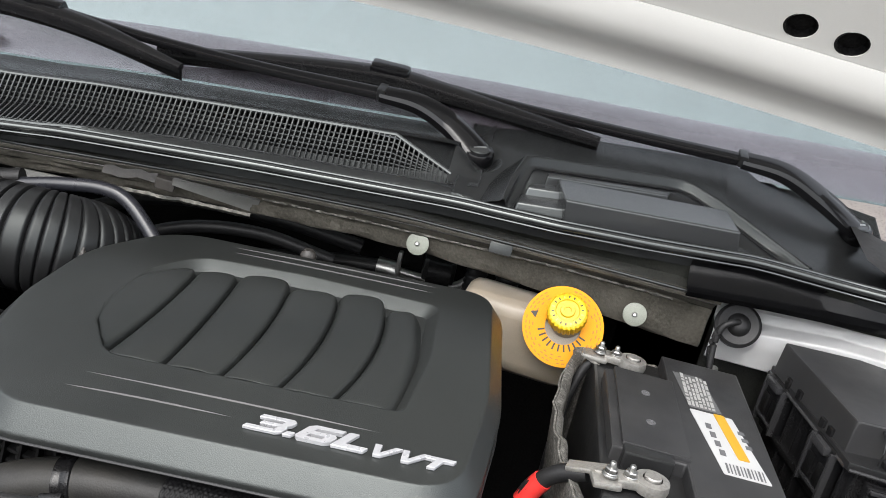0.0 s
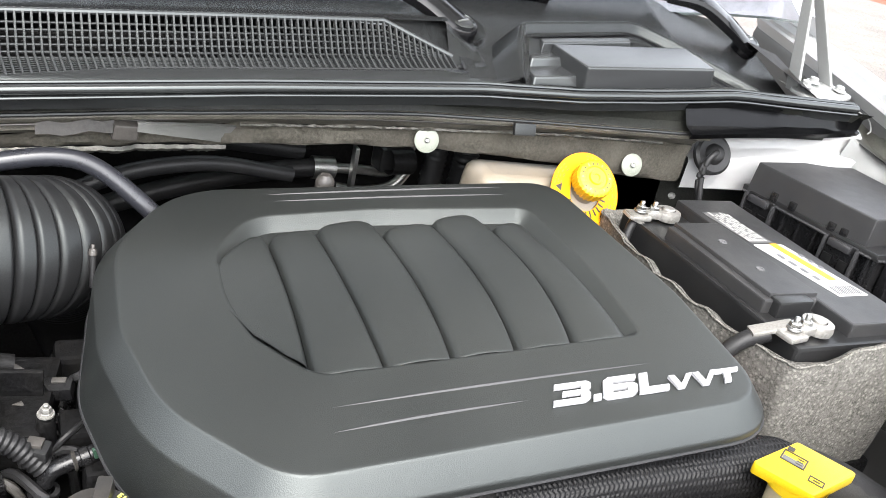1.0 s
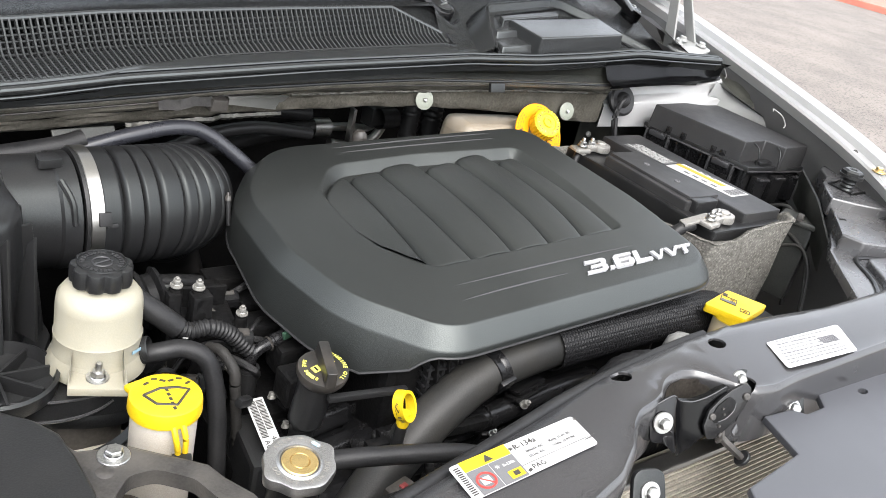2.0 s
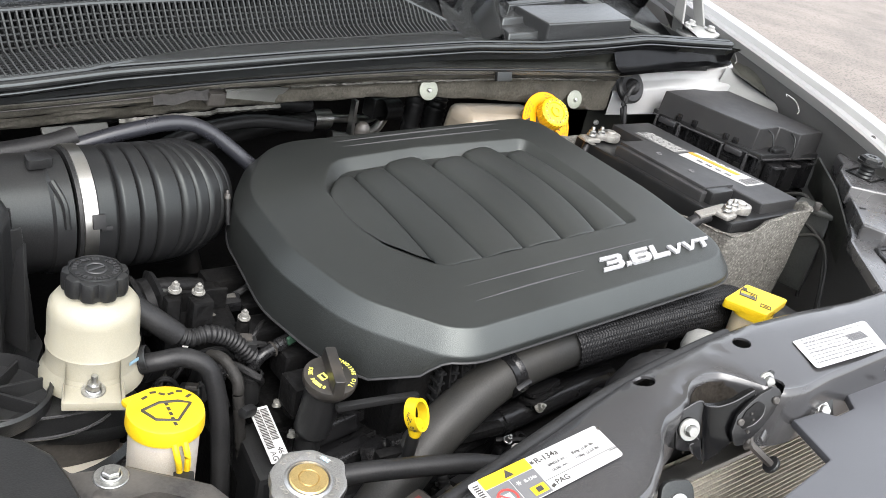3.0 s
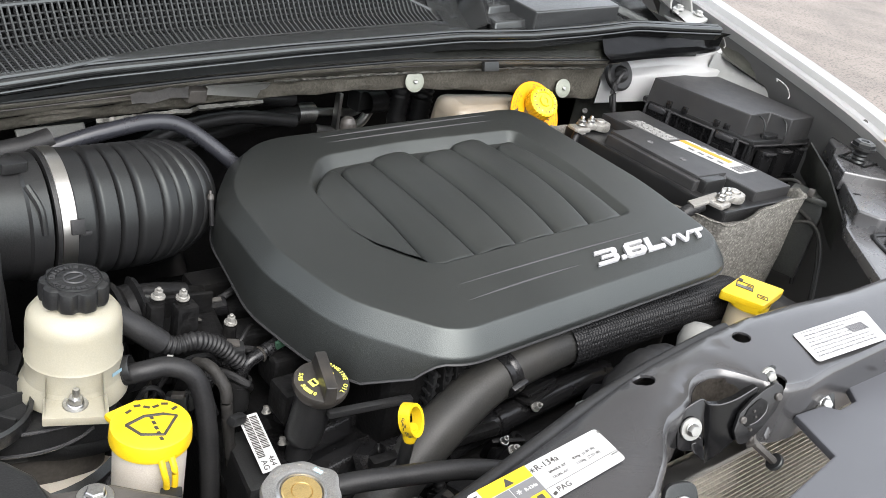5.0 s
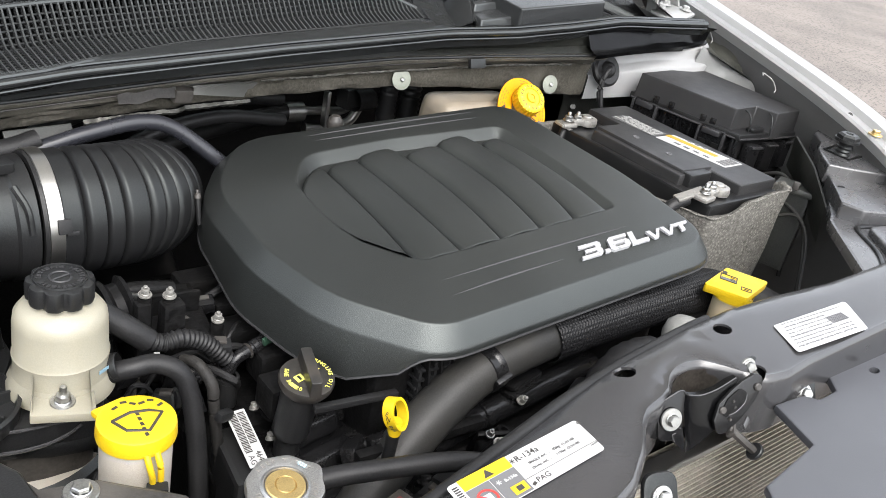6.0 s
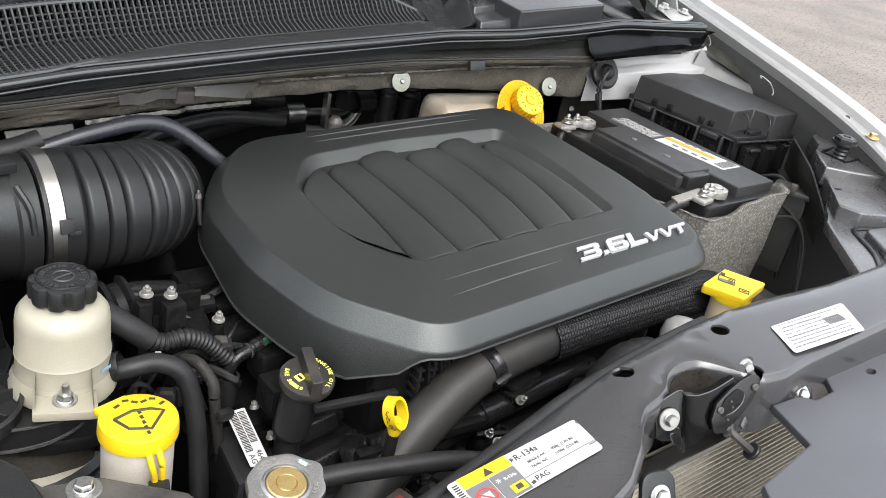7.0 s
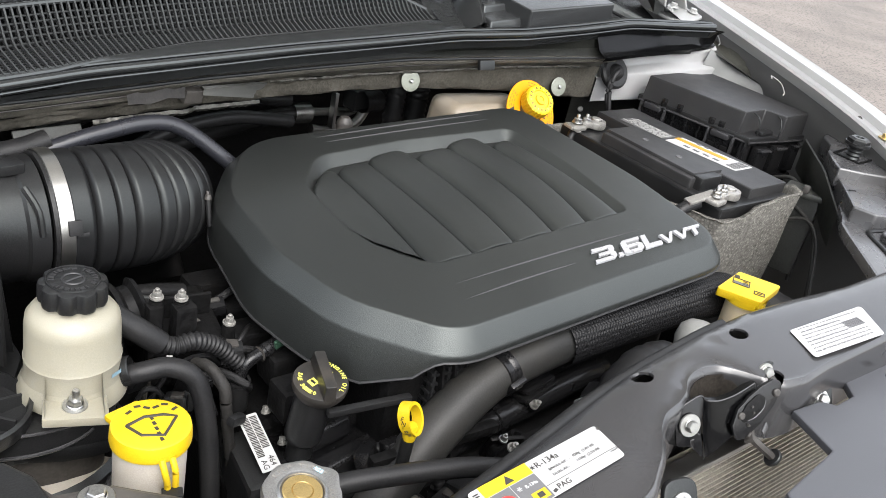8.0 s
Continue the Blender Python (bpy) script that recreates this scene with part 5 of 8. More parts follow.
# emission label
em = at(0.119, -0.023, 0.9953, 1.0, -2.9, -5.9)
em_label = thing("emission_label", em.translation, "white printed emission label on the radiator support", "label")
part("sheet", prism(rounded([(0, 0, 0.004), (0.117, 0, 0.004), (0.140, 0.045, 0.004), (0.0137, 0.042, 0.004)], 4), 0, 0.0005, m=em), PAPER, em_label)
random.seed(4)
for r in range(8):
    x = 0.008 + 0.0018 * r + random.uniform(0, 0.004)
    end = (0.076 if 2 < r < 7 else 0.106) + 0.002 * r
    while x < end:
        w = random.uniform(0.001, 0.005)
        part("print_bar", block(em @ at(x + w / 2, 0.006 + 0.0048 * r, Z1), (w, 0.0011 if r % 3 else 0.0017, 0.0003)), FAINT, em_label)
        x += w + random.uniform(0.0010, 0.0028)
for i in range(12):
    part("print_bar", block(em @ at(0.086 + 0.0024 * i, 0.026, Z1), (0.0010 + 0.0006 * (i % 2), 0.011, 0.0003)), FAINT, em_label)

# ---- hood latch ----
latch = thing("hood_latch", (0.0, -0.03, 0.95), "black steel hood latch with bright bolts", "hood latch")
def facing(p, n):
    """A frame at p in the plane that n stands on, its y axis as upright as can be."""
    n = V(n).normalized()
    x = V((0, 0, 1)).cross(n).normalized()
    return Matrix.Translation(p) @ Matrix((x, n.cross(x), n)).transposed().to_4x4()


FRONT = V((-0.35, -0.85, 0.35))
lp = facing((-0.0537, -0.0109, 0.9645), FRONT)
wing = [(-0.0144, 0.0145, 0.003), (0.0046, 0.0254, 0.003), (0.0103, 0.0260, 0.003), (0.0125, 0.0215, 0.002), (0.0130, -0.004, 0.003), (0.0202, -0.0325, 0.003), (0.0065, -0.0201, 0.004), (-0.0102, -0.0191, 0.006)]
part("plate", prism(rounded(wing[::-1], 4), -0.003, 0.0, 0.0008, lp), GLOSS, latch)
part("side_flange", sheet([[lp @ V((-0.0135, 0.0135, -0.002)), lp @ V((-0.0190, 0.0130, -0.004)), lp @ V((-0.0230, 0.0110, -0.010))], [lp @ V((-0.0115, -0.006, -0.002)), lp @ V((-0.0180, -0.004, -0.004)), lp @ V((-0.0235, -0.002, -0.010))], [lp @ V((-0.0100, -0.0185, -0.002)), lp @ V((-0.0180, -0.0165, -0.004)), lp @ V((-0.0240, -0.0120, -0.010))]], 0.002), GLOSS, latch)
saddle = []
for (ax, ay), (cx, cy), depth in (((0.0103, 0.0260), (0.0195, -0.0320), 0.0), ((0.0140, 0.0228), (0.0218, -0.0316), -0.0015), ((0.0185, 0.0206), (0.0245, -0.0310), -0.0035), ((0.0250, 0.0198), (0.0285, -0.0296), -0.0045), ((0.0331, 0.0206), (0.0360, -0.0240), -0.0035), ((0.0461, 0.0264), (0.0470, -0.0120), -0.001), ((0.0560, 0.0335), (0.0540, 0.0000), 0.0), ((0.0640, 0.0372), (0.0600, 0.0100), 0.0015)):
    saddle.append([lp @ V((ax, ay + 0.001, depth - 0.007))] + [lp @ V((ax + (cx - ax) * k / 5, ay + (cy - ay) * k / 5, depth)) for k in range(6)])
part("saddle", sheet(saddle, 0.0022), GLOSS, latch)
part("edge_bead", tube([lp @ V(q) for q in ((-0.014, 0.014, 0.0), (0.0046, 0.0250, 0.0), (0.0103, 0.0258, 0.0), (0.0140, 0.0228, -0.0015), (0.0185, 0.0206, -0.0035), (0.0250, 0.0198, -0.0045), (0.0331, 0.0206, -0.0035), (0.0461, 0.0264, -0.001), (0.0623, 0.0374, 0.0015))], 0.0007, 8, 5), SATIN, latch, "worn edge")
cheek = [(0.0413, -0.0011, 0.004), (0.0450, 0.0146, 0.006), (0.0554, 0.0262, 0.01), (0.0667, 0.0356, 0.01), (0.0792, 0.0422, 0.006), (0.0876, 0.0396, 0.005), (0.0888, 0.0321, 0.006), (0.0831, 0.0174, 0.01), (0.0716, 0.0018, 0.01), (0.0563, -0.0125, 0.008), (0.0468, -0.0136, 0.005)]
part("cheek", prism(rounded(cheek[::-1], 4), 0.0015, 0.0055, 0.0014, lp), GLOSSBLACK, latch)
pawl = [(0.0480, 0.0094, 0.004), (0.0527, 0.0195, 0.005), (0.0641, 0.0294, 0.006), (0.0722, 0.0257, 0.004), (0.0714, 0.0162, 0.005), (0.0632, 0.0079, 0.006), (0.0514, 0.0019, 0.004)]
part("pawl", prism(rounded(pawl[::-1], 4), 0.004, 0.0068, 0.0008, lp), BAYBLACK, latch, "oily dark pawl")
part("pawl_edge", tube([lp @ V((x, y, 0.0066)) for x, y in ((0.0555, 0.0045), (0.0632, 0.0079), (0.0705, 0.0155), (0.0722, 0.0235))], 0.0006, 8, 5), SATIN, latch)
for sx, sy, sr in ((0.049, 0.009, 0.0034), (0.0831, 0.0298, 0.0036), (0.0587, 0.0174, 0.0014), (0.0575, 0.0005, 0.0015), (0.0610, 0.0120, 0.0013)):
    part("pivot", lathe([(0, 0.0018), (sr * 0.7, 0.0018), (sr, 0.0008), (sr, -0.003)], lp @ at(sx, sy, 0.0060), 18), GRIMEDARK, latch)
part("press_line", tube([lp @ V((x, y, 0.0004)) for x, y in ((0.000, -0.001), (0.0115, -0.0085))], 0.0009, 8, 3), SATIN, latch)
# slot not cut through; a thin near-black plate paints its shade
part("slot", prism(rounded([(0.0035, -0.0190, 0.001), (0.0075, -0.0215, 0.001), (0.0062, -0.0130, 0.001), (0.0030, -0.0140, 0.001)], 2), 0.0, 0.0006, m=lp), BAYBLACK, latch)
part("slot_edge", tube([lp @ V((x, y, 0.0006)) for x, y in ((0.0068, -0.0125), (0.0032, -0.0145), (0.0072, -0.0215))], 0.0006, 8, 3), SATIN, latch)
PIN0, PIN1 = lp @ V((0.0591, -0.0078, 0.003)), V((0.0256, -0.0580, 0.9358))
part("pin", tube([PIN0, PIN0.lerp(PIN1, 0.5), PIN1], 0.0040, 6, 2), GRIMEDARK, latch, "grey release pin")
part("pin_root", block(aim(PIN0.lerp(PIN1, 0.06), PIN1 - PIN0, 20), (0.013, 0.009, 0.004), 0.001), GRIMEDARK, latch)
part("pin_head", lathe([(0, -0.001), (0.0078, -0.001), (0.0086, 0.0), (0.0086, 0.0022), (0.0074, 0.0032), (0.004, 0.0032), (0.0034, 0.0024), (0, 0.0024)], aim(PIN1, PIN1 - PIN0), 24), BLACK, latch, "flat round pin head")
part("bent_tab", block(lp @ at(0.0760, -0.0040, 0.004, 0, 30, 35), (0.012, 0.006, 0.002), 0.0006), SATIN, latch)
tp = facing((0.058, -0.006, 0.986), FRONT)
part("tab", prism(rounded([(-0.009, -0.009, 0.003), (0.002, -0.019, 0.003), (0.017, -0.022, 0.006), (0.026, -0.012, 0.005), (0.025, -0.004, 0.005), (0.014, 0.002, 0.004), (0.010, 0.010, 0.003), (-0.006, 0.004, 0.003)], 3), -0.003, 0.0, 0.001, tp), BLACK, latch)
part("rod", tube([lp @ V((0.0720, 0.0160, 0.002)), (0.045, -0.030, 0.983), (0.056, -0.019, 0.986), (0.066, -0.010, 0.980)], 0.0028, 10, 4), GRIMEDARK, latch)
for p, w in (((-0.0545, -0.0117, 0.9658), 0.0105), ((0.058, -0.008, 0.987), 0.0085)):
    part("bolt", hexbolt(aim(p, FRONT), 0.0054, 0.006, w), BOLT, latch, "bright bolt and washer")
for x, y, z in ((-0.118, -0.060, 0.945), (0.130, -0.040, 0.954)):
    b = thing("bracket_bolt", (x, y, z), "bright hex bolt in a rounded black bracket", "bolt", "bolts along the front of the support")
    m = aim((x, y, z), (-0.25, -0.8, 0.5))
    part("bracket", prism(rounded([(-0.018, -0.026, 0.012), (0.018, -0.026, 0.012), (0.016, 0.020, 0.012), (-0.016, 0.020, 0.012)], 5), -0.006, 0.0, 0.002, m), BLACK, b)
    part("bolt", hexbolt(m, 0.0060, 0.006, 0.010), STEEL, b)

# ---- corner panels beside the lamps ----
left_poly = [(-0.60, 0.262), (-0.561, 0.232), (-0.541, 0.213), (-0.527, 0.192), (-0.520, 0.177), (-0.501, 0.173), (-0.482, 0.169), (-0.465, 0.154), (-0.447, 0.139), (-0.434, 0.127), (-0.428, 0.109), (-0.415, 0.085), (-0.40, 0.02), (-0.42, -0.05), (-0.70, -0.05), (-0.74, 0.24)]
BRACKET = mat("dusty_grey_black_bracket", (0.020, 0.019, 0.018), 0.42, vary=0.35, scale=40, bump=0.2, grain=400, dust=0.75, dust_colour=(0.075, 0.069, 0.061), spec=0.4)
corner_left = solid("lamp_panel", prism(left_poly, 0.912, 0.926, 0.003), BRACKET, "dusty black headlamp mounting panel", "panel", kind="structure")
bean = bmesh.new()
prism(rounded([(-0.510, 0.118, 0.012), (-0.494, 0.136, 0.014), (-0.473, 0.136, 0.02), (-0.450, 0.115, 0.02), (-0.436, 0.07, 0.03), (-0.445, -0.02, 0.02), (-0.53, -0.02, 0.02)], 5), 0.89, 0.95, bm=bean)
cut(corner_left, bean)
solid("lamp_housing", prism(rounded([(-0.66, 0.262, 0.01), (-0.60, 0.256, 0.02), (-0.563, 0.231, 0.02), (-0.542, 0.212, 0.02), (-0.529, 0.190, 0.015), (-0.525, 0.160, 0.02), (-0.523, 0.12, 0.02), (-0.535, 0.03, 0.02), (-0.66, 0.02, 0.02)], 4), 0.9255, 0.936, 0.005, segments=3), BLACK, "black headlamp housing cover", "lamp housing", kind="structure")
solid("panel_plate", prism(rounded([(-0.525, 0.150, 0.012), (-0.487, 0.157, 0.012), (-0.448, 0.11, 0.012), (-0.425, 0.03, 0.01), (-0.41, -0.04, 0.01), (-0.55, -0.04, 0.01)], 4), 0.885, 0.889, 0.001), DIRT, "dark plate below the bean-shaped opening", "panel", kind="structure")
solid("panel_dimple", lathe([(0, 0.0015), (0.005, 0.001), (0.007, 0)], at(-0.508, 0.146, 0.926), 16), GRIMEDARK, "small dark plug in the lamp panel", "plug", kind="structure")


def panel_bolt(x, y, z, d, r=0.0058, w=0.0105, kind="bright flanged bolt on the black panel"):
    b = thing("panel_bolt", (x, y, z), kind, "bolt", "bolts on the lamp panels")
    part("head", hexbolt(aim((x, y, z), d), r, 0.006, w), STEEL, b)
    return b


panel_bolt(-0.497, 0.161, 0.926, (0, 0, 1), 0.0068, 0.0125)
right_poly = [(0.368, 0.034), (0.396, 0.050), (0.439, 0.092), (0.479, 0.131), (0.506, 0.156), (0.530, 0.168), (0.58, 0.20), (0.66, 0.20), (0.655, 0.02), (0.60, -0.06), (0.36, -0.055)]
solid("lamp_panel", prism(right_poly, 0.976, 0.992, 0.004), SHELF, "black headlamp mounting panel with a bean-shaped recess", "panel", kind="structure")
BEAN = [(0.378, 0.018), (0.424, 0.036), (0.471, 0.067), (0.512, 0.116), (0.532, 0.123), (0.575, 0.108), (0.64, 0.075)]
solid("recess_edge", tube([(x, y, 0.9915) for x, y in BEAN], 0.0045, 10, 5), GLOSSBLACK, "dark rounded edge round the lamp housing", "trim", kind="structure")
solid("lamp_housing", prism(rounded([(0.395, 0.008, 0.02), (0.432, 0.026, 0.03), (0.480, 0.060, 0.04), (0.522, 0.110, 0.018), (0.575, 0.100, 0.02), (0.64, 0.05, 0.02), (0.60, -0.04, 0.02), (0.42, -0.045, 0.02)][::-1], 4), 0.990, 1.002, 0.004, segments=3), SHELF, "grey-black headlamp housing cover", "lamp housing", kind="structure")
panel_bolt(0.552, 0.146, 0.993, (0, 0, 1))
mid_poly = [(0.645, 0.252), (0.612, 0.226), (0.573, 0.194), (0.546, 0.173), (0.526, 0.158), (0.535, 0.128), (0.600, 0.098), (0.70, 0.05), (0.78, 0.17), (0.68, 0.22)]
solid("shelf_step", prism(mid_poly, 0.980, 1.0150, 0.003, segments=3), SHELF, "black stepped ledge between lamp panel and shelf", "panel", kind="structure")
# slot shade painted by a thin dark plate on the ledge
solid("shelf_slot", prism(rounded([(-0.006, -0.002, 0.002), (0.006, -0.002, 0.002), (0.006, 0.002, 0.002), (-0.006, 0.002, 0.002)], 3), 0, 0.0006, m=at(0.586, 0.192, 1.0151, 0, 0, -25)), BAYBLACK, "small dark plate painting a slot's shade on the stepped ledge", "slot", kind="structure")
# raised shelf below the fender with the adjuster
top_poly = [(0.740, 0.330), (0.710, 0.301), (0.671, 0.284), (0.640, 0.259), (0.612, 0.233), (0.640, 0.208), (0.675, 0.182), (0.74, 0.15), (0.80, 0.20), (0.80, 0.30), (0.78, 0.345)]
solid("fender_shelf", prism(top_poly, 1.000, 1.030, 0.003, segments=3), SHELF, "grey-black shelf under the fender edge", "panel", kind="structure")
# raised near-black bead that paints the shade of a groove
solid("shelf_frame", tube([(0.673, 0.275, 1.0302), (0.740, 0.283, 1.0302), (0.726, 0.236, 1.0302), (0.672, 0.233, 1.0302), (0.673, 0.275, 1.0302)], 0.0022, 8, 1), BAYBLACK, "dark bead painting a groove's shade round the lamp adjuster", "panel", kind="structure")
flap = []
for k in range(15):
    u = k / 14
    top = V((0.706, 0.342, 1.022)).lerp(V((0.625, 0.258, 1.012)), u / 0.55) if u < 0.55 else V((0.625, 0.258, 1.012)).lerp(V((0.548, 0.180, 0.984)), (u - 0.55) / 0.45)
    w = 0.004 * math.sin(9 * u + 0.6) + 0.003 * noise.noise(V((u * 7, 2.0, 1.0)))
    flap.append([top + V((0.014, 0.002, -0.004)), top + V((0.004, 0, 0.001)), top, top + V((-0.004 + w, 0, -0.012)), top + V((0.004 + 2 * w, 0.002, -0.030)), top + V((0.016 - w, 0.004, -0.055))])
solid("shelf_flap", sheet(flap, 0.002), DUSTBOX, "warped black plastic flap hanging from the shelf", "flap", kind="structure")
adj = thing("lamp_adjuster", (0.676, 0.241, 1.03), "black threaded lamp adjuster screw with a wide head", "adjuster")
thread = [(0.010 + (0.002 if i % 2 else 0), 0.003 * i) for i in range(10)]
part("thread", lathe([(0, 0)] + thread + [(0, 0.028)], at(0.680, 0.250, 1.030), 20), BLACK, adj)
part("head", lathe([(0.009, 0.026), (0.017, 0.028), (0.017, 0.033), (0.013, 0.036), (0.007, 0.036), (0.006, 0.033), (0, 0.033)], at(0.680, 0.250, 1.030), 6), BLACK, adj)
part("flange", lathe([(0, 0.024), (0.019, 0.024), (0.019, 0.028), (0, 0.028)], at(0.680, 0.250, 1.030), 24), BLACK, adj)
fb = thing("fender_bolt", (0.725, 0.232, 1.06), "brownish bolt on the white fender edge", "bolt")
part("head", hexbolt(at(0.725, 0.232, 1.068), 0.006, 0.006, 0.011), BRASS, fb)

# ---- engine block and what shows beside the cover ----
engine = thing("engine", (0.0, 0.38, 0.45), "dark engine block and intake under the cover", "engine")
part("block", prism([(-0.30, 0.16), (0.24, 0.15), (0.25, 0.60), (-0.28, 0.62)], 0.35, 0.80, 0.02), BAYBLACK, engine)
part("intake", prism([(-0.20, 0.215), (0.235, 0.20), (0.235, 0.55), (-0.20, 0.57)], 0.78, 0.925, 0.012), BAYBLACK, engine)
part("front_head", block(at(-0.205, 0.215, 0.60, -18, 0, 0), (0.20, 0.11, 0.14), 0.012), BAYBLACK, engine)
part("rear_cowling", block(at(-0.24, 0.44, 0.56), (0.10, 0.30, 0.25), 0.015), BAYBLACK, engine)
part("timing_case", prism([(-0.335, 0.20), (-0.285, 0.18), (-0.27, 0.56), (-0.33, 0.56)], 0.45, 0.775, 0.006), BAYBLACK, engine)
for i in range(6):
    part("plenum_rib", block(at(-0.128, 0.208, 0.842 + 0.011 * i, 0, 6, -4), (0.066, 0.022 - 0.002 * (i % 2), 0.0035), 0.001), BLACK, engine)
for i in range(4):
    part("plenum_post", block(at(-0.157 + 0.019 * i, 0.200, 0.835, -4, 0, 0), (0.004, 0.010, 0.072), 0.001), BLACK, engine)
part("plenum_side", block(at(-0.128, 0.222, 0.82, 0, 6, -4), (0.072, 0.030, 0.09), 0.006), BAYBLACK, engine)
part("stay_bar", block(at(-0.228, 0.205, 0.882, 0, 2, -6), (0.090, 0.008, 0.007), 0.002), BLACK, engine)
for i in range(5):
    part("coil_pack", block(at(-0.262 + 0.016 * (i % 2), 0.275 + 0.052 * i, 0.84), (0.05, 0.034, 0.035), 0.005), BAYBLACK, engine)
for i in range(7):
    part("web", block(at(-0.15 + 0.016 * i, 0.195, 0.86, -14, 0, 0), (0.003, 0.02, 0.055), 0.001), BAYBLACK, engine)
part("rail", block(at(-0.17, 0.165, 0.842, 0, 0, -4), (0.15, 0.012, 0.012), 0.003), BAYBLACK, engine)
for p, d in (((-0.347, 0.365, 0.935), (0, -0.1, 1)), ((-0.369, 0.37, 0.938), (0, -0.1, 1)), ((-0.297, 0.36, 0.898), (0, -0.1, 1)), ((-0.262, 0.31, 0.842), (0, -0.1, 1)), ((-0.09, 0.135, 0.835), (0, -0.4, 1))):
    b = thing("engine_bolt", p, "dull steel bolt and boss on the engine", "bolt", "bolts on the engine")
    m = aim(p, d)
    part("boss", lathe([(0.010, -0.09), (0.008, -0.02), (0.0065, -0.003), (0, -0.003)], m, 16), BAYBLACK, b)
    part("head", hexbolt(m, 0.0044, 0.006, 0.0066, 0.003), DULL, b)
valve = thing("valve_cover", (-0.22, 0.25, 0.80), "black ribbed plastic valve cover", "valve cover")
part("shell", block(at(-0.228, 0.245, 0.735, -16, 0, 4), (0.150, 0.120, 0.075), 0.012), GLOSSBLACK, valve)
for i in range(3):
    y = 0.205 + 0.036 * i
    part("hump", prism(rounded([(-0.020, -0.012, 0.007), (0.046, -0.012, 0.007), (0.046, 0.012, 0.007), (-0.020, 0.012, 0.007)], 4), 0, 0.022, 0.005, at(-0.262, y, 0.806 + 0.011 * i, -16, -4, 6), segments=3), GLOSSBLACK, valve)
    part("hump_bolt", hexbolt(at(-0.287, y + 0.012, 0.812 + 0.011 * i, -16, 0, 0), 0.0034, 0.005, 0.0048), DULL, valve)
for i in range(6):
    part("rib", block(at(-0.205 + 0.013 * i, 0.232, 0.800, -16, 0, 4), (0.003, 0.075, 0.014), 0.001), GLOSSBLACK, valve)
for i in range(3):
    part("cross_rib", block(at(-0.175, 0.205 + 0.026 * i, 0.800 + 0.008 * i, -16, 0, 4), (0.080, 0.003, 0.012), 0.001), GLOSSBLACK, valve)
for i, (x, y, z) in enumerate(((-0.205, 0.178, 0.838), (-0.175, 0.165, 0.826), (-0.232, 0.188, 0.830))):
    part("connector", block(at(x, y, z, -24, 10 * i - 8, 24 * i - 10), (0.030, 0.017, 0.016), 0.003), GLOSSBLACK, valve)
part("side_rib", block(at(-0.300, 0.215, 0.74, -12, 4, -12), (0.012, 0.13, 0.07), 0.004), BLACK, valve)
fitting = thing("hose_fitting", (-0.27, 0.33, 0.87), "black elbow fitting with a greenish clip", "fitting")
part("elbow", tube([(-0.300, 0.325, 0.845), (-0.298, 0.325, 0.862), (-0.292, 0.325, 0.872), (-0.278, 0.327, 0.877), (-0.250, 0.333, 0.884), (-0.225, 0.338, 0.888)], 0.0066, 14, 5), GLOSSBLACK, fitting)
part("collar", lathe([(0.0068, 0), (0.0082, 0.001), (0.0082, 0.007), (0.0074, 0.008), (0.0074, 0.016), (0.0085, 0.017), (0.0085, 0.026), (0.0068, 0.028)], aim((-0.274, 0.328, 0.8775), (1, 0.22, 0.25)), 20), GLOSSBLACK, fitting)
part("boss", lathe([(0.0105, -0.03), (0.0105, 0.0), (0.0115, 0.001), (0.0115, 0.005), (0.0080, 0.006)], at(-0.299, 0.325, 0.848), 20), BLACK, fitting)
part("green_clip", block(at(-0.259, 0.3235, 0.8825, 0, -12, 10), (0.010, 0.004, 0.009), 0.001), GREENP, fitting)
part("grey_ring", lathe([(0.0070, 0), (0.0086, 0.001), (0.0070, 0.003)], aim((-0.279, 0.327, 0.8765), (1, 0.15, 0.2)), 18), GRIMEDARK, fitting)

# taped harness beside the hose, domed cap behind the looms
HARNESSTAPE = mat("dusty_cloth_tape", (0.011, 0.0105, 0.010), 0.6, vary=0.4, scale=60, bump=0.4, grain=400, dust=0.4, dust_colour=(0.032, 0.029, 0.025), spec=0.2)
taped = thing("taped_harness", (-0.33, 0.275, 0.80), "dusty taped harness with a clip beside the reservoir hose", "wiring harness")
part("run", tube([(-0.352, 0.318, 0.893), (-0.346, 0.300, 0.899), (-0.340, 0.281, 0.888), (-0.339, 0.275, 0.868), (-0.334, 0.275, 0.835), (-0.327, 0.275, 0.789), (-0.320, 0.275, 0.735)], 0.0056, 12, 14, rings=lambda q: 1 + 0.03 * math.sin(q * 620) + 0.025 * math.sin(q * 173)), HARNESSTAPE, taped, angle=70)
part("clip", block(at(-0.332, 0.268, 0.851, 0, 14, 20), (0.018, 0.010, 0.010), 0.003), BLACK, taped)
dome = thing("domed_cap", (-0.292, 0.465, 0.80), "glossy black domed cap with spokes on the engine", "cap")
part("dome", lathe([(0.034, -0.08), (0.034, -0.006), (0.031, 0.004), (0.022, 0.013), (0.010, 0.017), (0, 0.0175)], aim((-0.292, 0.462, 0.825), (-0.3, -0.3, 0.9)), 36), GLOSSBLACK, dome)
for k in range(6):
    part("spoke", block(aim((-0.292, 0.462, 0.825), (-0.3, -0.3, 0.9), 60 * k) @ at(0.013, 0, 0.0155, 0, 24, 0), (0.020, 0.0022, 0.004), 0.001), GLOSSBLACK, dome)

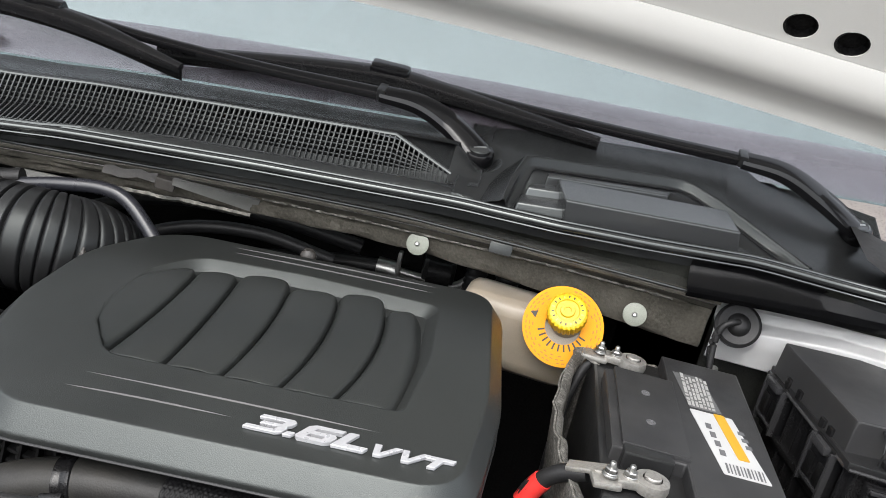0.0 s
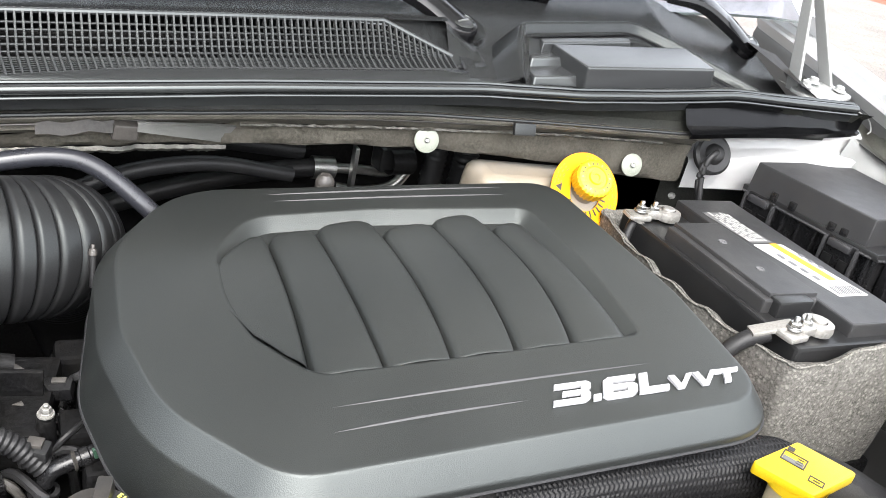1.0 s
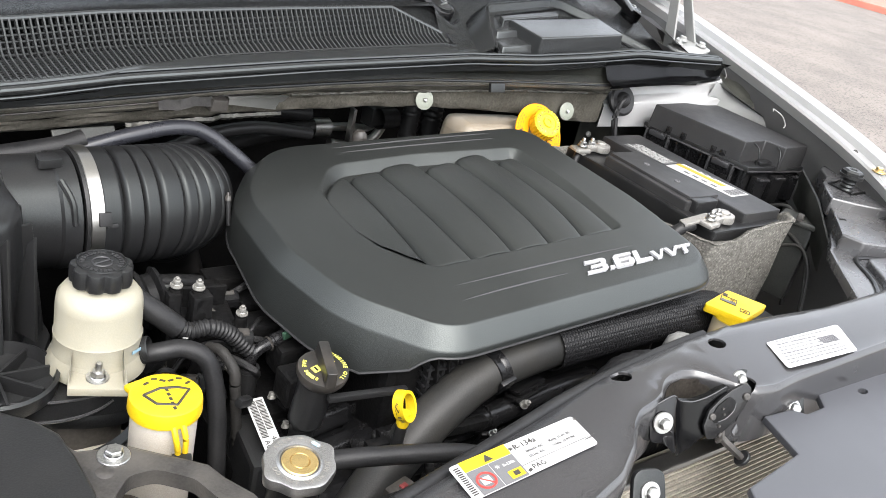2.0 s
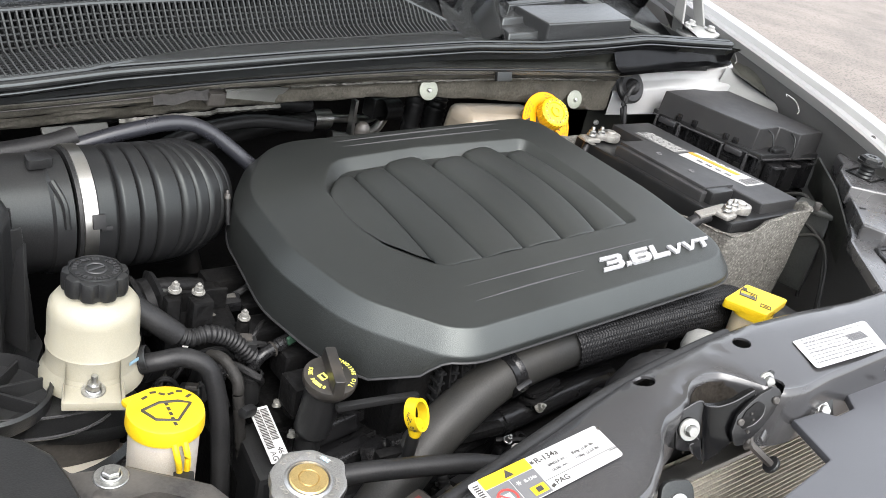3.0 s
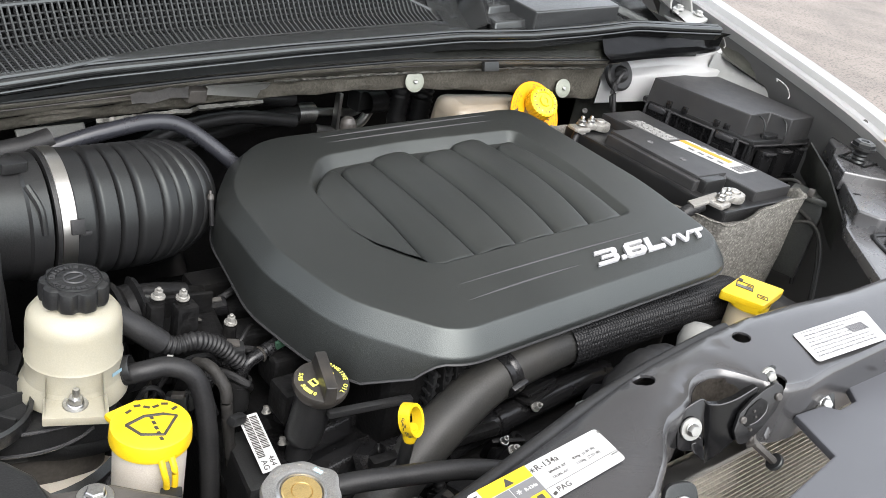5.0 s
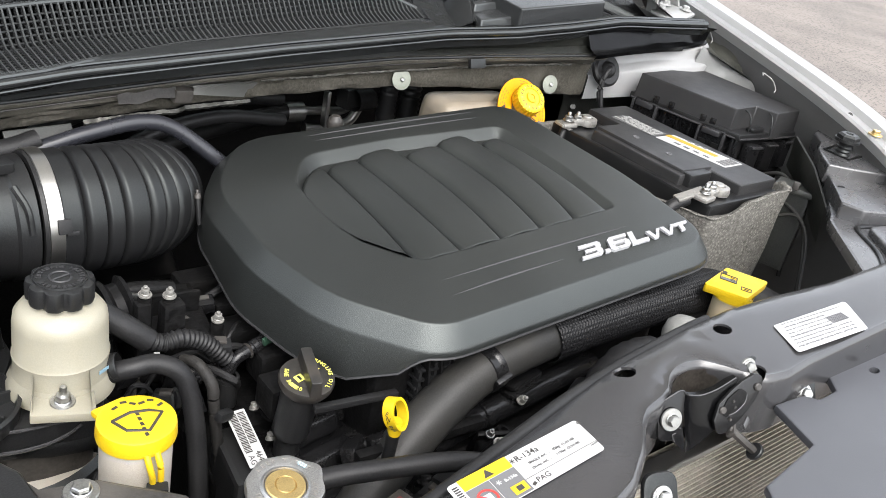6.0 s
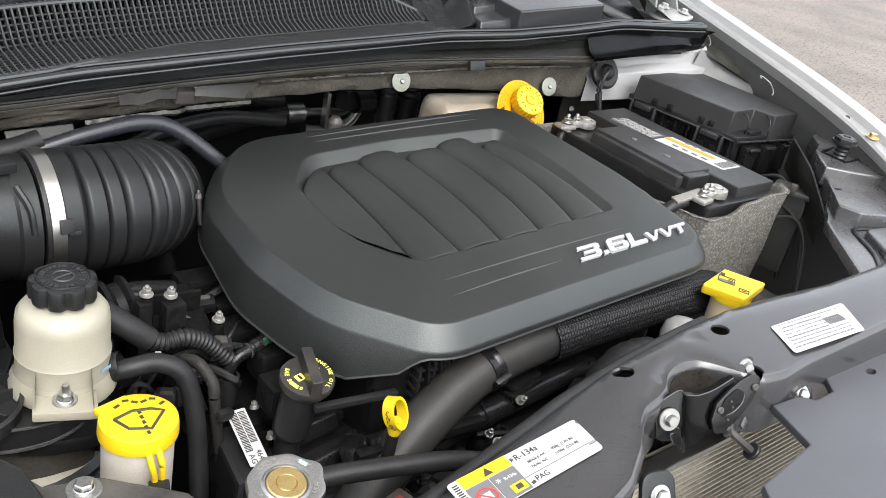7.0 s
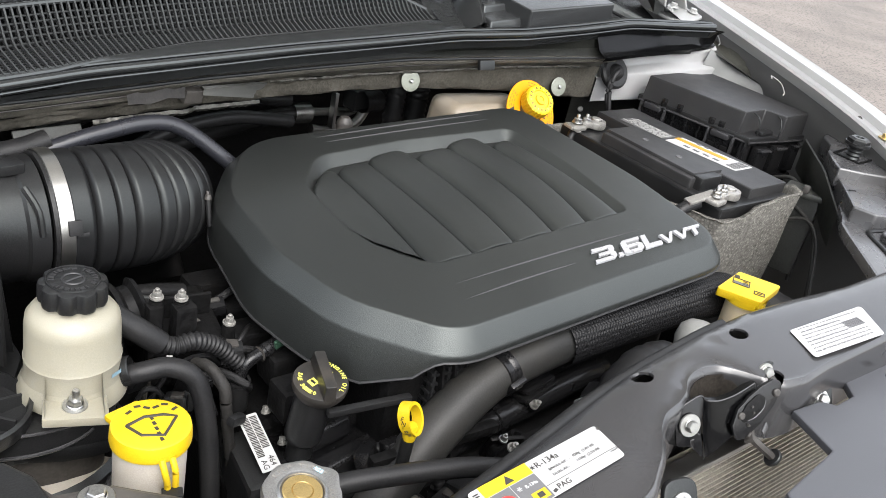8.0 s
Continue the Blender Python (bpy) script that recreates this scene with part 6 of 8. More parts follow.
# part label on the valve cover
LX, LY = V((1, 0, 0)), V((0.008, 0.05, 0.02)).normalized()
LN = LX.cross(LY).normalized()
lm = Matrix.Translation((-0.3235, 0.2240, 0.8235)) @ Matrix((LX, LN.cross(LX), LN)).transposed().to_4x4() @ Matrix.Diagonal((0.76, 0.66, 1, 1))
plabel = thing("part_label", lm.translation, "white bar-code part label with printed code", "label")
part("sheet", prism(rounded([(0, 0, 0.002), (0.026, 0, 0.002), (0.026, 0.092, 0.002), (0, 0.092, 0.002)], 3), 0, 0.0006, m=lm), PAPER, plabel)
for i in range(26):
    part("print_bar", block(lm @ at(0.0075, 0.024 + 0.0025 * i, Z1), (0.0095, 0.0013 + 0.0006 * (i % 3 == 0), 0.0003)), PRINT, plabel)
    if i > 4:
        part("print_bar", block(lm @ at(0.0185, 0.024 + 0.0025 * i, Z1), (0.0095, 0.0012 + 0.0007 * (i % 4 == 1), 0.0003)), PRINT, plabel)
part("printed_line", lettering("464", 0.0075, lm @ at(0.0148, 0.022, Z1, 0, 0, -90), 0.0003), PRINT, plabel)
part("printed_line", lettering("AG", 0.0075, lm @ at(0.004, 0.018, Z1, 0, 0, -90), 0.0003), PRINT, plabel)
solid("label_carrier", prism([(-0.342, 0.212), (-0.302, 0.208), (-0.290, 0.290), (-0.330, 0.292)], 0.74, 0.820, 0.006), BLACK, "black plastic carrier under the part label", "carrier")

# ---- air intake ----
duct = thing("air_intake_hose", (-0.40, 0.50, 0.90), "ribbed black rubber intake hose with a bright steel clamp", "intake hose")
AX = [(-0.410, 0.540, 0.946), (-0.37, 0.540, 0.946), (-0.330, 0.544, 0.945), (-0.300, 0.560, 0.939), (-0.283, 0.592, 0.924), (-0.276, 0.634, 0.890), (-0.272, 0.67, 0.85)]


def ribbing(s):
    """Fat rounded lobes with narrow folds between them, closer together towards the bend."""
    if s < 0.024:
        return 0.975 + 0.02 * ease(s, 0.0, 0.003) - 0.05 * ease(s, 0.020, 0.024)
    p, s0 = (0.0178, 0.024) if s < 0.0774 else (0.0105, 0.0774)
    u = ((s - s0) / p) % 1.0
    lobe = min(1.0, 3.2 * u) * min(1.0, 9.0 * (1 - u))
    deep = 0.132 if s < 0.0774 else 0.10
    return 1.0 - deep + deep * math.sin(0.5 * math.pi * lobe) ** 0.7 - 0.9 * max(0.0, s - 0.135)


part("bellows", tube(AX, 0.0675, 52, 64, rings=ribbing), BELLOWS, duct, angle=55)
part("collar", lathe([(0.060, 0), (0.0670, 0.0), (0.0680, 0.003), (0.0680, 0.018), (0.0665, 0.021), (0.0665, 0.036), (0.062, 0.038)], aim((-0.426, 0.540, 0.946), (1, 0, 0)), 64), RUBBER, duct)
steel = part("steel_clamp", lathe([(0.0685, 0), (0.0695, 0.0006), (0.0695, 0.0140), (0.0685, 0.0146), (0.0680, 0.0146), (0.0680, 0)], aim((-0.4225, 0.540, 0.946), (1, 0, 0)), 72), BAND, duct, "bright steel band clamp")
part("clamp_tongue", block(at(-0.4085, 0.4745, 0.964, 70, 0, 0), (0.013, 0.015, 0.004), 0.001), RUBBER, duct)
part("clamp_tongue", block(at(-0.401, 0.4735, 0.956, 74, 0, 0), (0.012, 0.005, 0.003), 0.001), RUBBER, duct)
part("tail", tube([(-0.272, 0.67, 0.85), (-0.26, 0.70, 0.80), (-0.24, 0.71, 0.74)], 0.055, 24, 4), RUBBER, duct)
airbox = thing("air_filter_box", (-0.62, 0.48, 0.75), "black plastic air filter box with ribbed sides", "air filter box")
part("outlet", lathe([(0.0620, 0), (0.0620, 0.125), (0.0645, 0.128), (0.0645, 0.146), (0.060, 0.148)], aim((-0.575, 0.540, 0.946), (1, 0, 0)), 56), BLACK, airbox)
part("outlet_step", lathe([(0.0622, 0), (0.0640, 0.001), (0.0640, 0.045), (0.0622, 0.046)], aim((-0.545, 0.540, 0.946), (1, 0, 0)), 56), BLACK, airbox)
part("outlet_flange", prism(rounded([(-0.014, -0.006, 0.004), (0.012, -0.006, 0.004), (0.010, 0.014, 0.004), (-0.010, 0.014, 0.004)], 3), 0, 0.010, 0.002, at(-0.452, 0.522, 1.006, 0, 0, 8)), BLACK, airbox)
part("outlet_lug", tube([(-0.447, 0.500, 1.000), (-0.439, 0.484, 0.982), (-0.437, 0.477, 0.958)], 0.0035, 8, 4), BLACK, airbox)
part("lid", prism(rounded([(-0.78, 0.385, 0.03), (-0.515, 0.385, 0.03), (-0.492, 0.43, 0.03), (-0.505, 0.64, 0.03), (-0.78, 0.66, 0.03)], 4), 0.86, 1.012, 0.014, shrink=0.06, segments=3), BLACK, airbox)
part("tray", prism([(-0.76, 0.375), (-0.500, 0.375), (-0.482, 0.42), (-0.49, 0.62), (-0.76, 0.64)], 0.60, 0.86, 0.006), BLACK, airbox)
part("rim", prism(rounded([(-0.79, 0.365, 0.03), (-0.500, 0.365, 0.03), (-0.474, 0.42, 0.03), (-0.482, 0.65, 0.03), (-0.79, 0.67, 0.03)], 4), 0.850, 0.868, 0.004), BLACK, airbox)
for i in range(7):
    part("rib", block(at(-0.735 + 0.034 * i, 0.374, 0.865, -7, 0, 0), (0.004, 0.022, 0.115), 0.001, 0.85), BLACK, airbox)
for i in range(5):
    part("rib", block(at(-0.488, 0.43 + 0.04 * i, 0.86, 0, -5, 0), (0.020, 0.004, 0.13), 0.001, 0.8), BLACK, airbox)

# breather hose over the bellows
breather = thing("breather_hose", (-0.30, 0.60, 0.98), "glossy black breather hose with a grey sleeve", "hose")
BR = [(-0.66, 0.60, 0.965), (-0.52, 0.595, 0.982), (-0.42, 0.597, 0.988), (-0.345, 0.602, 1.004), (-0.285, 0.606, 1.012), (-0.245, 0.602, 1.003), (-0.197, 0.585, 0.967), (-0.175, 0.575, 0.945)]
part("hose", tube(BR, 0.0092, 16, 9), mat("glossy_black_hose", (0.014, 0.0145, 0.018), 0.28, vary=0.1, scale=30), breather)
part("sleeve", tube([(-0.60, 0.598, 0.974), (-0.52, 0.595, 0.983), (-0.43, 0.599, 0.993), (-0.395, 0.604, 1.0)], 0.0125, 14, 5), RUBBER, breather, "matt grey foam sleeve")

# ---- power steering reservoir ----
PS = V((-0.457, 0.331, 0.0))
ps = thing("power_steering_reservoir", (PS.x, PS.y, 0.87), "cream plastic fluid reservoir with a scalloped black cap", "fluid reservoir")
part("tank", lathe([(0, 0.888), (0.0415, 0.888), (0.0425, 0.892), (0.0425, 0.906), (0.0405, 0.912), (0.0405, 0.924), (0.0412, 0.927), (0.0400, 0.929), (0.0396, 0.958), (0.0385, 0.966), (0.034, 0.972), (0.026, 0.9755), (0.022, 0.977), (0.022, 0.985), (0, 0.985)], Matrix.Translation(PS), 48), CREAM, ps)
part("foot", lathe([(0.0425, 0.888), (0.0465, 0.891), (0.0465, 0.898), (0.0420, 0.909)], Matrix.Translation(PS), 48), CREAM, ps)
for k_ in ps.children:
    k_.scale = (0.955, 0.955, 1.0)
BK = [V((-0.498, 0.280, 0.0)), V((-0.4505, 0.2625, 0.0)), V((-0.441, 0.298, 0.0)), V((-0.486, 0.316, 0.0))]
brk = part("bracket", prism([(q.x, q.y) for q in BK], 0.8965, 0.9050, 0.0015), CREAM, ps)
for a, b, dx in ((BK[0], BK[3], 0.003), (BK[1], BK[2], -0.003)):
    rows = []
    for k in range(6):
        q = a.lerp(b, k / 5 * 0.85) + V((dx, 0.003, 0))
        rows.append([q + V((0, 0, 0.900)), q + V((0, 0, 0.9055 + 0.024 * (k / 5) ** 0.7))])
    part("gusset", sheet(rows, 0.0035), CREAM, brk)
part("bolt", hexbolt(aim((-0.4700, 0.2870, 0.9050), (0, -0.12, 0.99)), 0.0062, 0.007, 0.0100, 0.009), STEEL, ps, "zinc bolt with a stud end")


def scallop(n, depth):
    return lambda a, r, z: r * (1 - depth * (0.5 - 0.5 * math.cos(n * a)) ** 3) if r > 0.02 else r


cap = part("cap", lathe([(0.0222, 0.979), (0.0267, 0.980), (0.0274, 0.983), (0.0274, 0.993), (0.0263, 0.9965), (0.0225, 0.9985), (0, 0.9985)], Matrix.Translation(PS), 96, wave=scallop(9, 0.13)), BLACK, ps, "black scalloped screw cap")
part("cap_ring", lathe([(0.0203, 0.9985), (0.0206, 0.9998), (0.0211, 0.9998), (0.0215, 0.9985)], Matrix.Translation(PS), 48), BLACK, cap)
for i in range(26):
    a = 2 * math.pi * i / 26
    if i % 9 != 4:
        part("raised_mark", block(Matrix.Translation(PS) @ at(0.0166 * math.cos(a), 0.0166 * math.sin(a), 0.9985, 0, 0, math.degrees(a)), (0.0042, 0.0016 + 0.0010 * (i % 3), 0.0008), 0.0002), LINE, cap)
part("cap_symbol", tube([PS + V((0.0085 * math.cos(a), 0.0085 * math.sin(a), 0.9988)) for a in [2 * math.pi * k / 20 for k in range(21)]], 0.0010, 6, 1), LINE, cap)
for a in (0.3, 3.44):
    part("symbol_spoke", tube([PS + V((0, 0, 0.9988)), PS + V((0.0085 * math.cos(a), 0.0085 * math.sin(a), 0.9988))], 0.0010, 6, 1), LINE, cap)
part("blue_smear", block(at(-0.432, 0.2995, 0.918, 84, 10, 38), (0.014, 0.003, 0.0004)), mat("blue_ink", (0.17, 0.27, 0.33), 0.5), ps, "faint blue ink smear")
tub = thing("reservoir_carrier", (-0.50, 0.30, 0.80), "black plastic carrier shelf under the reservoir", "carrier")
part("deck", prism(rounded([(-0.58, 0.36, 0.03), (-0.44, 0.35, 0.03), (-0.430, 0.300, 0.012), (-0.444, 0.284, 0.010), (-0.478, 0.2855, 0.05), (-0.52, 0.292, 0.05), (-0.58, 0.310, 0.03)], 5), 0.855, 0.886, 0.002), BLACK, tub)
# lips and belt in paler SATIN: the carrier's edge highlights put into colour
part("upper_lip", tube([(-0.575, 0.306, 0.8865), (-0.52, 0.291, 0.8865), (-0.496, 0.2862, 0.8865), (-0.460, 0.2845, 0.8865), (-0.445, 0.284, 0.8865)], 0.0016, 8, 6), SATIN, tub)
part("lower_lip", tube([(-0.560, 0.304, 0.866), (-0.516, 0.287, 0.867), (-0.488, 0.282, 0.869), (-0.468, 0.2815, 0.874), (-0.456, 0.283, 0.880)], 0.0018, 8, 6), SATIN, tub)
part("skirt", sheet([[(x, y, 0.868), (x, y - 0.003, 0.862), (x, y - 0.002, 0.855), (x, y + 0.006, 0.852)] for x, y in ((-0.57, 0.312), (-0.54, 0.304), (-0.513, 0.295), (-0.481, 0.282), (-0.459, 0.278), (-0.446, 0.278), (-0.436, 0.284))], 0.002), BLACK, tub)
part("lower_tier", prism(rounded([(-0.58, 0.40, 0.03), (-0.44, 0.38, 0.03), (-0.436, 0.305, 0.02), (-0.453, 0.294, 0.03), (-0.483, 0.291, 0.05), (-0.515, 0.298, 0.05), (-0.58, 0.32, 0.03)], 5), 0.815, 0.853, 0.004), GRIMEDARK, tub)
part("bowl", lathe([(0.085, 0.02), (0.088, 0.045), (0.082, 0.05), (0.075, 0.0), (0.06, -0.04)], at(-0.505, 0.32, 0.815), 40), BLACK, tub)
part("belt", tube([(-0.59, 0.262, 0.845), (-0.53, 0.238, 0.842), (-0.47, 0.228, 0.846), (-0.436, 0.262, 0.852)], 0.010, 10, 6), SATIN, tub)
solid("washer_tank", lathe([(0, 0.70), (0.09, 0.70), (0.095, 0.78), (0.085, 0.815), (0, 0.83)], at(-0.49, 0.25, 0.0), 32), MILK, "milky washer tank shoulder below the carrier", "washer tank")

dish = thing("drain_dish", (-0.545, 0.325, 0.86), "round black plastic dish with radial webs", "dish")
part("rim", lathe([(0.044, 0), (0.050, 0.006), (0.052, 0.020), (0.049, 0.022), (0.046, 0.010), (0.02, 0.004), (0, 0.004)], at(-0.545, 0.325, 0.880), 44), BLACK, dish)
for k in range(8):
    part("web", block(at(-0.545, 0.325, 0.884, 0, 0, 45 * k) @ at(0.024, 0, 0), (0.042, 0.003, 0.016), 0.001), BLACK, dish)
for k in range(4):
    part("fin", prism([(0, 0), (0.030, 0), (0.012, 0.10), (0.004, 0.11)], -0.0018, 0.0018, 0.0006, at(-0.500 - 0.022 * k, 0.372, 0.895, 90, 0, 118)), BLACK, airbox)

# reservoir hose
ph = thing("reservoir_hose", (-0.36, 0.30, 0.85), "thick matt black hose bending down from the reservoir", "hose")
part("hose", tube([(-0.428, 0.314, 0.901), (-0.408, 0.304, 0.909), (-0.384, 0.300, 0.910), (-0.364, 0.290, 0.897), (-0.357, 0.276, 0.857), (-0.357, 0.258, 0.79), (-0.357, 0.245, 0.70), (-0.355, 0.23, 0.60)], 0.0092, 16, 8), RUBBER, ph)
part("clip", lathe([(0.0113, 0), (0.0122, 0.001), (0.0122, 0.006), (0.0113, 0.007)], aim((-0.421, 0.312, 0.909), (0.8, -0.45, 0.35)), 24), BLACK, ph)
part("paint_mark", block(at(-0.389, 0.292, 0.9285, 0, 10, 60), (0.002, 0.005, 0.0006)), PLATE, ph)

# ---- corrugated wiring looms ----
HARNESS = mat("dusty_tape", (0.030, 0.028, 0.025), 0.6, vary=0.3, scale=80, dust=0.4, dust_colour=(0.06, 0.055, 0.046))


def loom(name, pts, r, label):
    t = thing(name, pts[0], label, "wiring loom", "corrugated wiring looms")
    part("conduit", tube(pts, r, 14, 30, rings=lambda s: 1 + 0.10 * math.sin(s * 1250)), RUBBER, t, angle=80)
    return t


lo = loom("wiring_loom", [(-0.405, 0.345, 0.932), (-0.385, 0.338, 0.915), (-0.366, 0.335, 0.905), (-0.345, 0.335, 0.905), (-0.322, 0.335, 0.893), (-0.30, 0.33, 0.872)], 0.0085, "corrugated black wiring loom with taped joint")
part("tape", tube([(-0.418, 0.352, 0.942), (-0.396, 0.342, 0.925), (-0.378, 0.336, 0.910)], 0.0115, 12, 4), RUBBER, lo, "matt tape wrap")
loom("wiring_loom", [(-0.225, 0.20, 0.83), (-0.19, 0.185, 0.845), (-0.17, 0.17, 0.84), (-0.165, 0.15, 0.80)], 0.006, "thin corrugated loom below the cover front")

clutter = thing("engine_harness", (-0.33, 0.36, 0.85), "dark engine harness with plugs and clips beside the cover", "wiring harness")
random.seed(33)
for k in range(16):
    x, y, z = random.uniform(-0.40, -0.28), random.uniform(0.33, 0.50), random.uniform(0.80, 0.865)
    dx, dy = random.uniform(-0.05, 0.05), random.uniform(-0.06, 0.06)
    part("wire", tube([(x, y, z), (x + 0.4 * dx, y + 0.3 * dy, z + 0.016), (x + dx, y + dy, z + 0.008), (x + 1.5 * dx, y + 1.2 * dy, z - 0.03)], random.uniform(0.0018, 0.0042), 8, 5), RUBBER if k % 3 else HARNESS, clutter)
for x, y, z, a in ((-0.318, 0.392, 0.868, 20), (-0.352, 0.428, 0.862, -35), (-0.300, 0.352, 0.850, 60), (-0.338, 0.335, 0.846, 10), (-0.285, 0.418, 0.872, -15)):
    plug = part("plug", block(at(x, y, z, 12, -8, a), (0.026, 0.016, 0.015), 0.003), GLOSSBLACK, clutter)
    part("plug_latch", block(at(x, y, z + 0.014, 12, -8, a), (0.012, 0.006, 0.003), 0.001), HARNESS, plug)

# ---- pulley, bracket and belts glimpsed on the filter side ----
pul = thing("idler_pulley", (-0.375, 0.40, 0.90), "dull steel idler pulley on the engine front", "pulley")
part("wheel", lathe([(0, 0), (0.030, 0), (0.032, 0.004), (0.026, 0.008), (0.026, 0.016), (0.032, 0.02), (0.030, 0.024), (0, 0.022)], aim((-0.395, 0.40, 0.905), (1, 0, 0.2)), 36), BAYBLACK, pul)
part("plate", block(at(-0.37, 0.41, 0.90, 0, 15, 10), (0.05, 0.008, 0.016), 0.002), STEEL, pul)
br = thing("engine_bracket", (-0.34, 0.44, 0.86), "dusty cast engine mount bracket", "bracket")
part("arm", tube([(-0.40, 0.43, 0.905), (-0.36, 0.42, 0.912), (-0.32, 0.42, 0.905)], 0.009, 10, 4), BAYBLACK, br)
part("web", prism([(-0.38, 0.36), (-0.30, 0.35), (-0.28, 0.46), (-0.37, 0.47)], 0.84, 0.885, 0.008), BAYBLACK, br)
part("upright", block(at(-0.345, 0.362, 0.84), (0.022, 0.018, 0.09), 0.004), BAYBLACK, br)
part("upright", block(at(-0.372, 0.368, 0.84), (0.014, 0.014, 0.092), 0.003), BAYBLACK, br)

# ---- washer filler ----
W = V((-0.440, 0.206, 0.0))
wf = thing("washer_filler", (W.x, W.y, 0.80), "milky washer filler neck with a yellow snap cap", "washer filler")
part("neck", lathe([(0.026, 0.70), (0.027, 0.80), (0.0277, 0.905), (0.0277, 0.924), (0.025, 0.924), (0.025, 0.80)], Matrix.Translation(W), 40), MILK, wf)
wcap = part("cap", lathe([(0.0287, 0.9235), (0.0304, 0.924), (0.0308, 0.926), (0.0304, 0.934), (0.0296, 0.9375), (0.0278, 0.9385), (0, 0.9385)], Matrix.Translation(W), 56), YELLOW, wf, "yellow snap cap with a wiper symbol")
part("lift_tab", block(at(-0.449, 0.234, 0.926, 0, 0, 14), (0.030, 0.014, 0.006), 0.0025), YELLOW, wcap)
for dx in (0.0, 0.008):
    part("tether", tube([(-0.444 + dx, 0.1765, 0.927), (-0.4428 + dx, 0.1715, 0.917), (-0.4405 + 0.8 * dx, 0.1712, 0.905), (-0.4400 + 0.7 * dx, 0.1715, 0.888)], 0.0026, 8, 5), YELLOW, wcap)
clip = part("hose_clip", block(at(-0.4385, 0.1665, 0.884, 0, 0, -20), (0.016, 0.010, 0.018), 0.0015), BLACK, wf, "small black clip")
part("clip_lip", block(at(-0.4425, 0.1610, 0.884, 0, 0, -20), (0.018, 0.010, 0.004), 0.001), BLACK, clip)


SYM = Matrix.Translation(W + V((0, -0.002, 0))) @ at(0, 0, 0, 0, 0, -16)


def symbol(points, w=0.0011):
    return tube([SYM @ V((x * 0.9, y * 0.9, 0.9386)) for x, y in points], w * 1.2, 6, 1)


part("symbol_line", symbol([(-0.021, 0.001), (-0.010, -0.0125), (0.008, -0.0150), (0.0205, 0.0080), (0.010, 0.0115), (-0.006, 0.0105), (-0.021, 0.001)]), PRINT, wcap)
for k in range(6):
    a = k / 5
    part("symbol_dash", block(SYM @ at(-0.016 + 0.034 * a, 0.0165 + 0.0065 * abs(math.sin(2 * math.pi * a)), 0.9385, 0, 0, 40 - 80 * (a * 2 % 1)), (0.0050, 0.0023, 0.0004)), PRINT, wcap)
for k in range(5):
    part("symbol_dash", block(SYM @ at(0.000 + 0.0012 * k, 0.0075 - 0.0062 * k, 0.9385, 0, 0, -72), (0.0038, 0.0026, 0.0004)), PRINT, wcap)

# ---- oil filler ----
oil = thing("oil_filler", (-0.272, 0.236, 0.80), "black oil filler neck and cap with yellow print", "oil filler")
om = aim((-0.270, 0.231, 0.907), (-0.03, -0.14, 0.99), 0) @ Matrix.Scale(0.93, 4)
part("neck", tube([(-0.276, 0.238, 0.76), (-0.276, 0.240, 0.82), (-0.273, 0.236, 0.87), (-0.2725, 0.234, 0.895)], 0.0150, 20, 8, rings=lambda s: 0.86 if s < 0.075 else 1.22), BLACK, oil)
ocap = part("cap", lathe([(0.018, -0.014), (0.024, -0.012), (0.0275, -0.006), (0.0285, 0.0), (0.0275, 0.0025), (0.025, 0.0032), (0, 0.0036)], om, 48), DUSTCAP, oil, "round black twist cap")
grip = bmesh.new()
prism(rounded([(-0.029, -0.0065, 0.003), (0.029, -0.0065, 0.003), (0.029, 0.0065, 0.003), (-0.029, 0.0065, 0.003)], 3), 0, 0.017, 0.003, om @ at(0.002, 0, 0.001, 0, 0, 86), grip, shrink=0.12, segments=3)
part("grip", grip, DUSTCAP, ocap)


def arc_words(text, radius, mid, step, height, m, material, parent, z=0.0042, inward=False):
    for i, ch in enumerate(text):
        if ch == " ":
            continue
        k = i - (len(text) - 1) / 2
        a = mid + (k * step if inward else -k * step)
        ang = radians(a)
        turn = a + 90 if inward else a - 90
        part("character", lettering(ch, height, m @ at(radius * math.cos(ang), radius * math.sin(ang), z, 0, 0, turn), 0.0003, 0.02, centre=True), material, parent)


arc_words("ENGINE OIL", 0.0215, 0, 11.5, 0.0044, om, YPRINT, ocap)
arc_words("SAE 5W-20", 0.0232, 192, 10.5, 0.0044, om, YPRINT, ocap, inward=True)
part("book_symbol", block(om @ at(-0.009, -0.002, 0.0036, 0, 0, 25), (0.009, 0.0085, 0.0005)), YPRINT, ocap)
part("book_symbol", block(om @ at(-0.009, -0.002, 0.0041, 0, 0, 25), (0.0025, 0.006, 0.0004)), BLACK, ocap)
part("can_symbol", block(om @ at(0.011, 0.009, 0.0036, 0, 0, -35), (0.008, 0.002, 0.0005)), YPRINT, ocap)

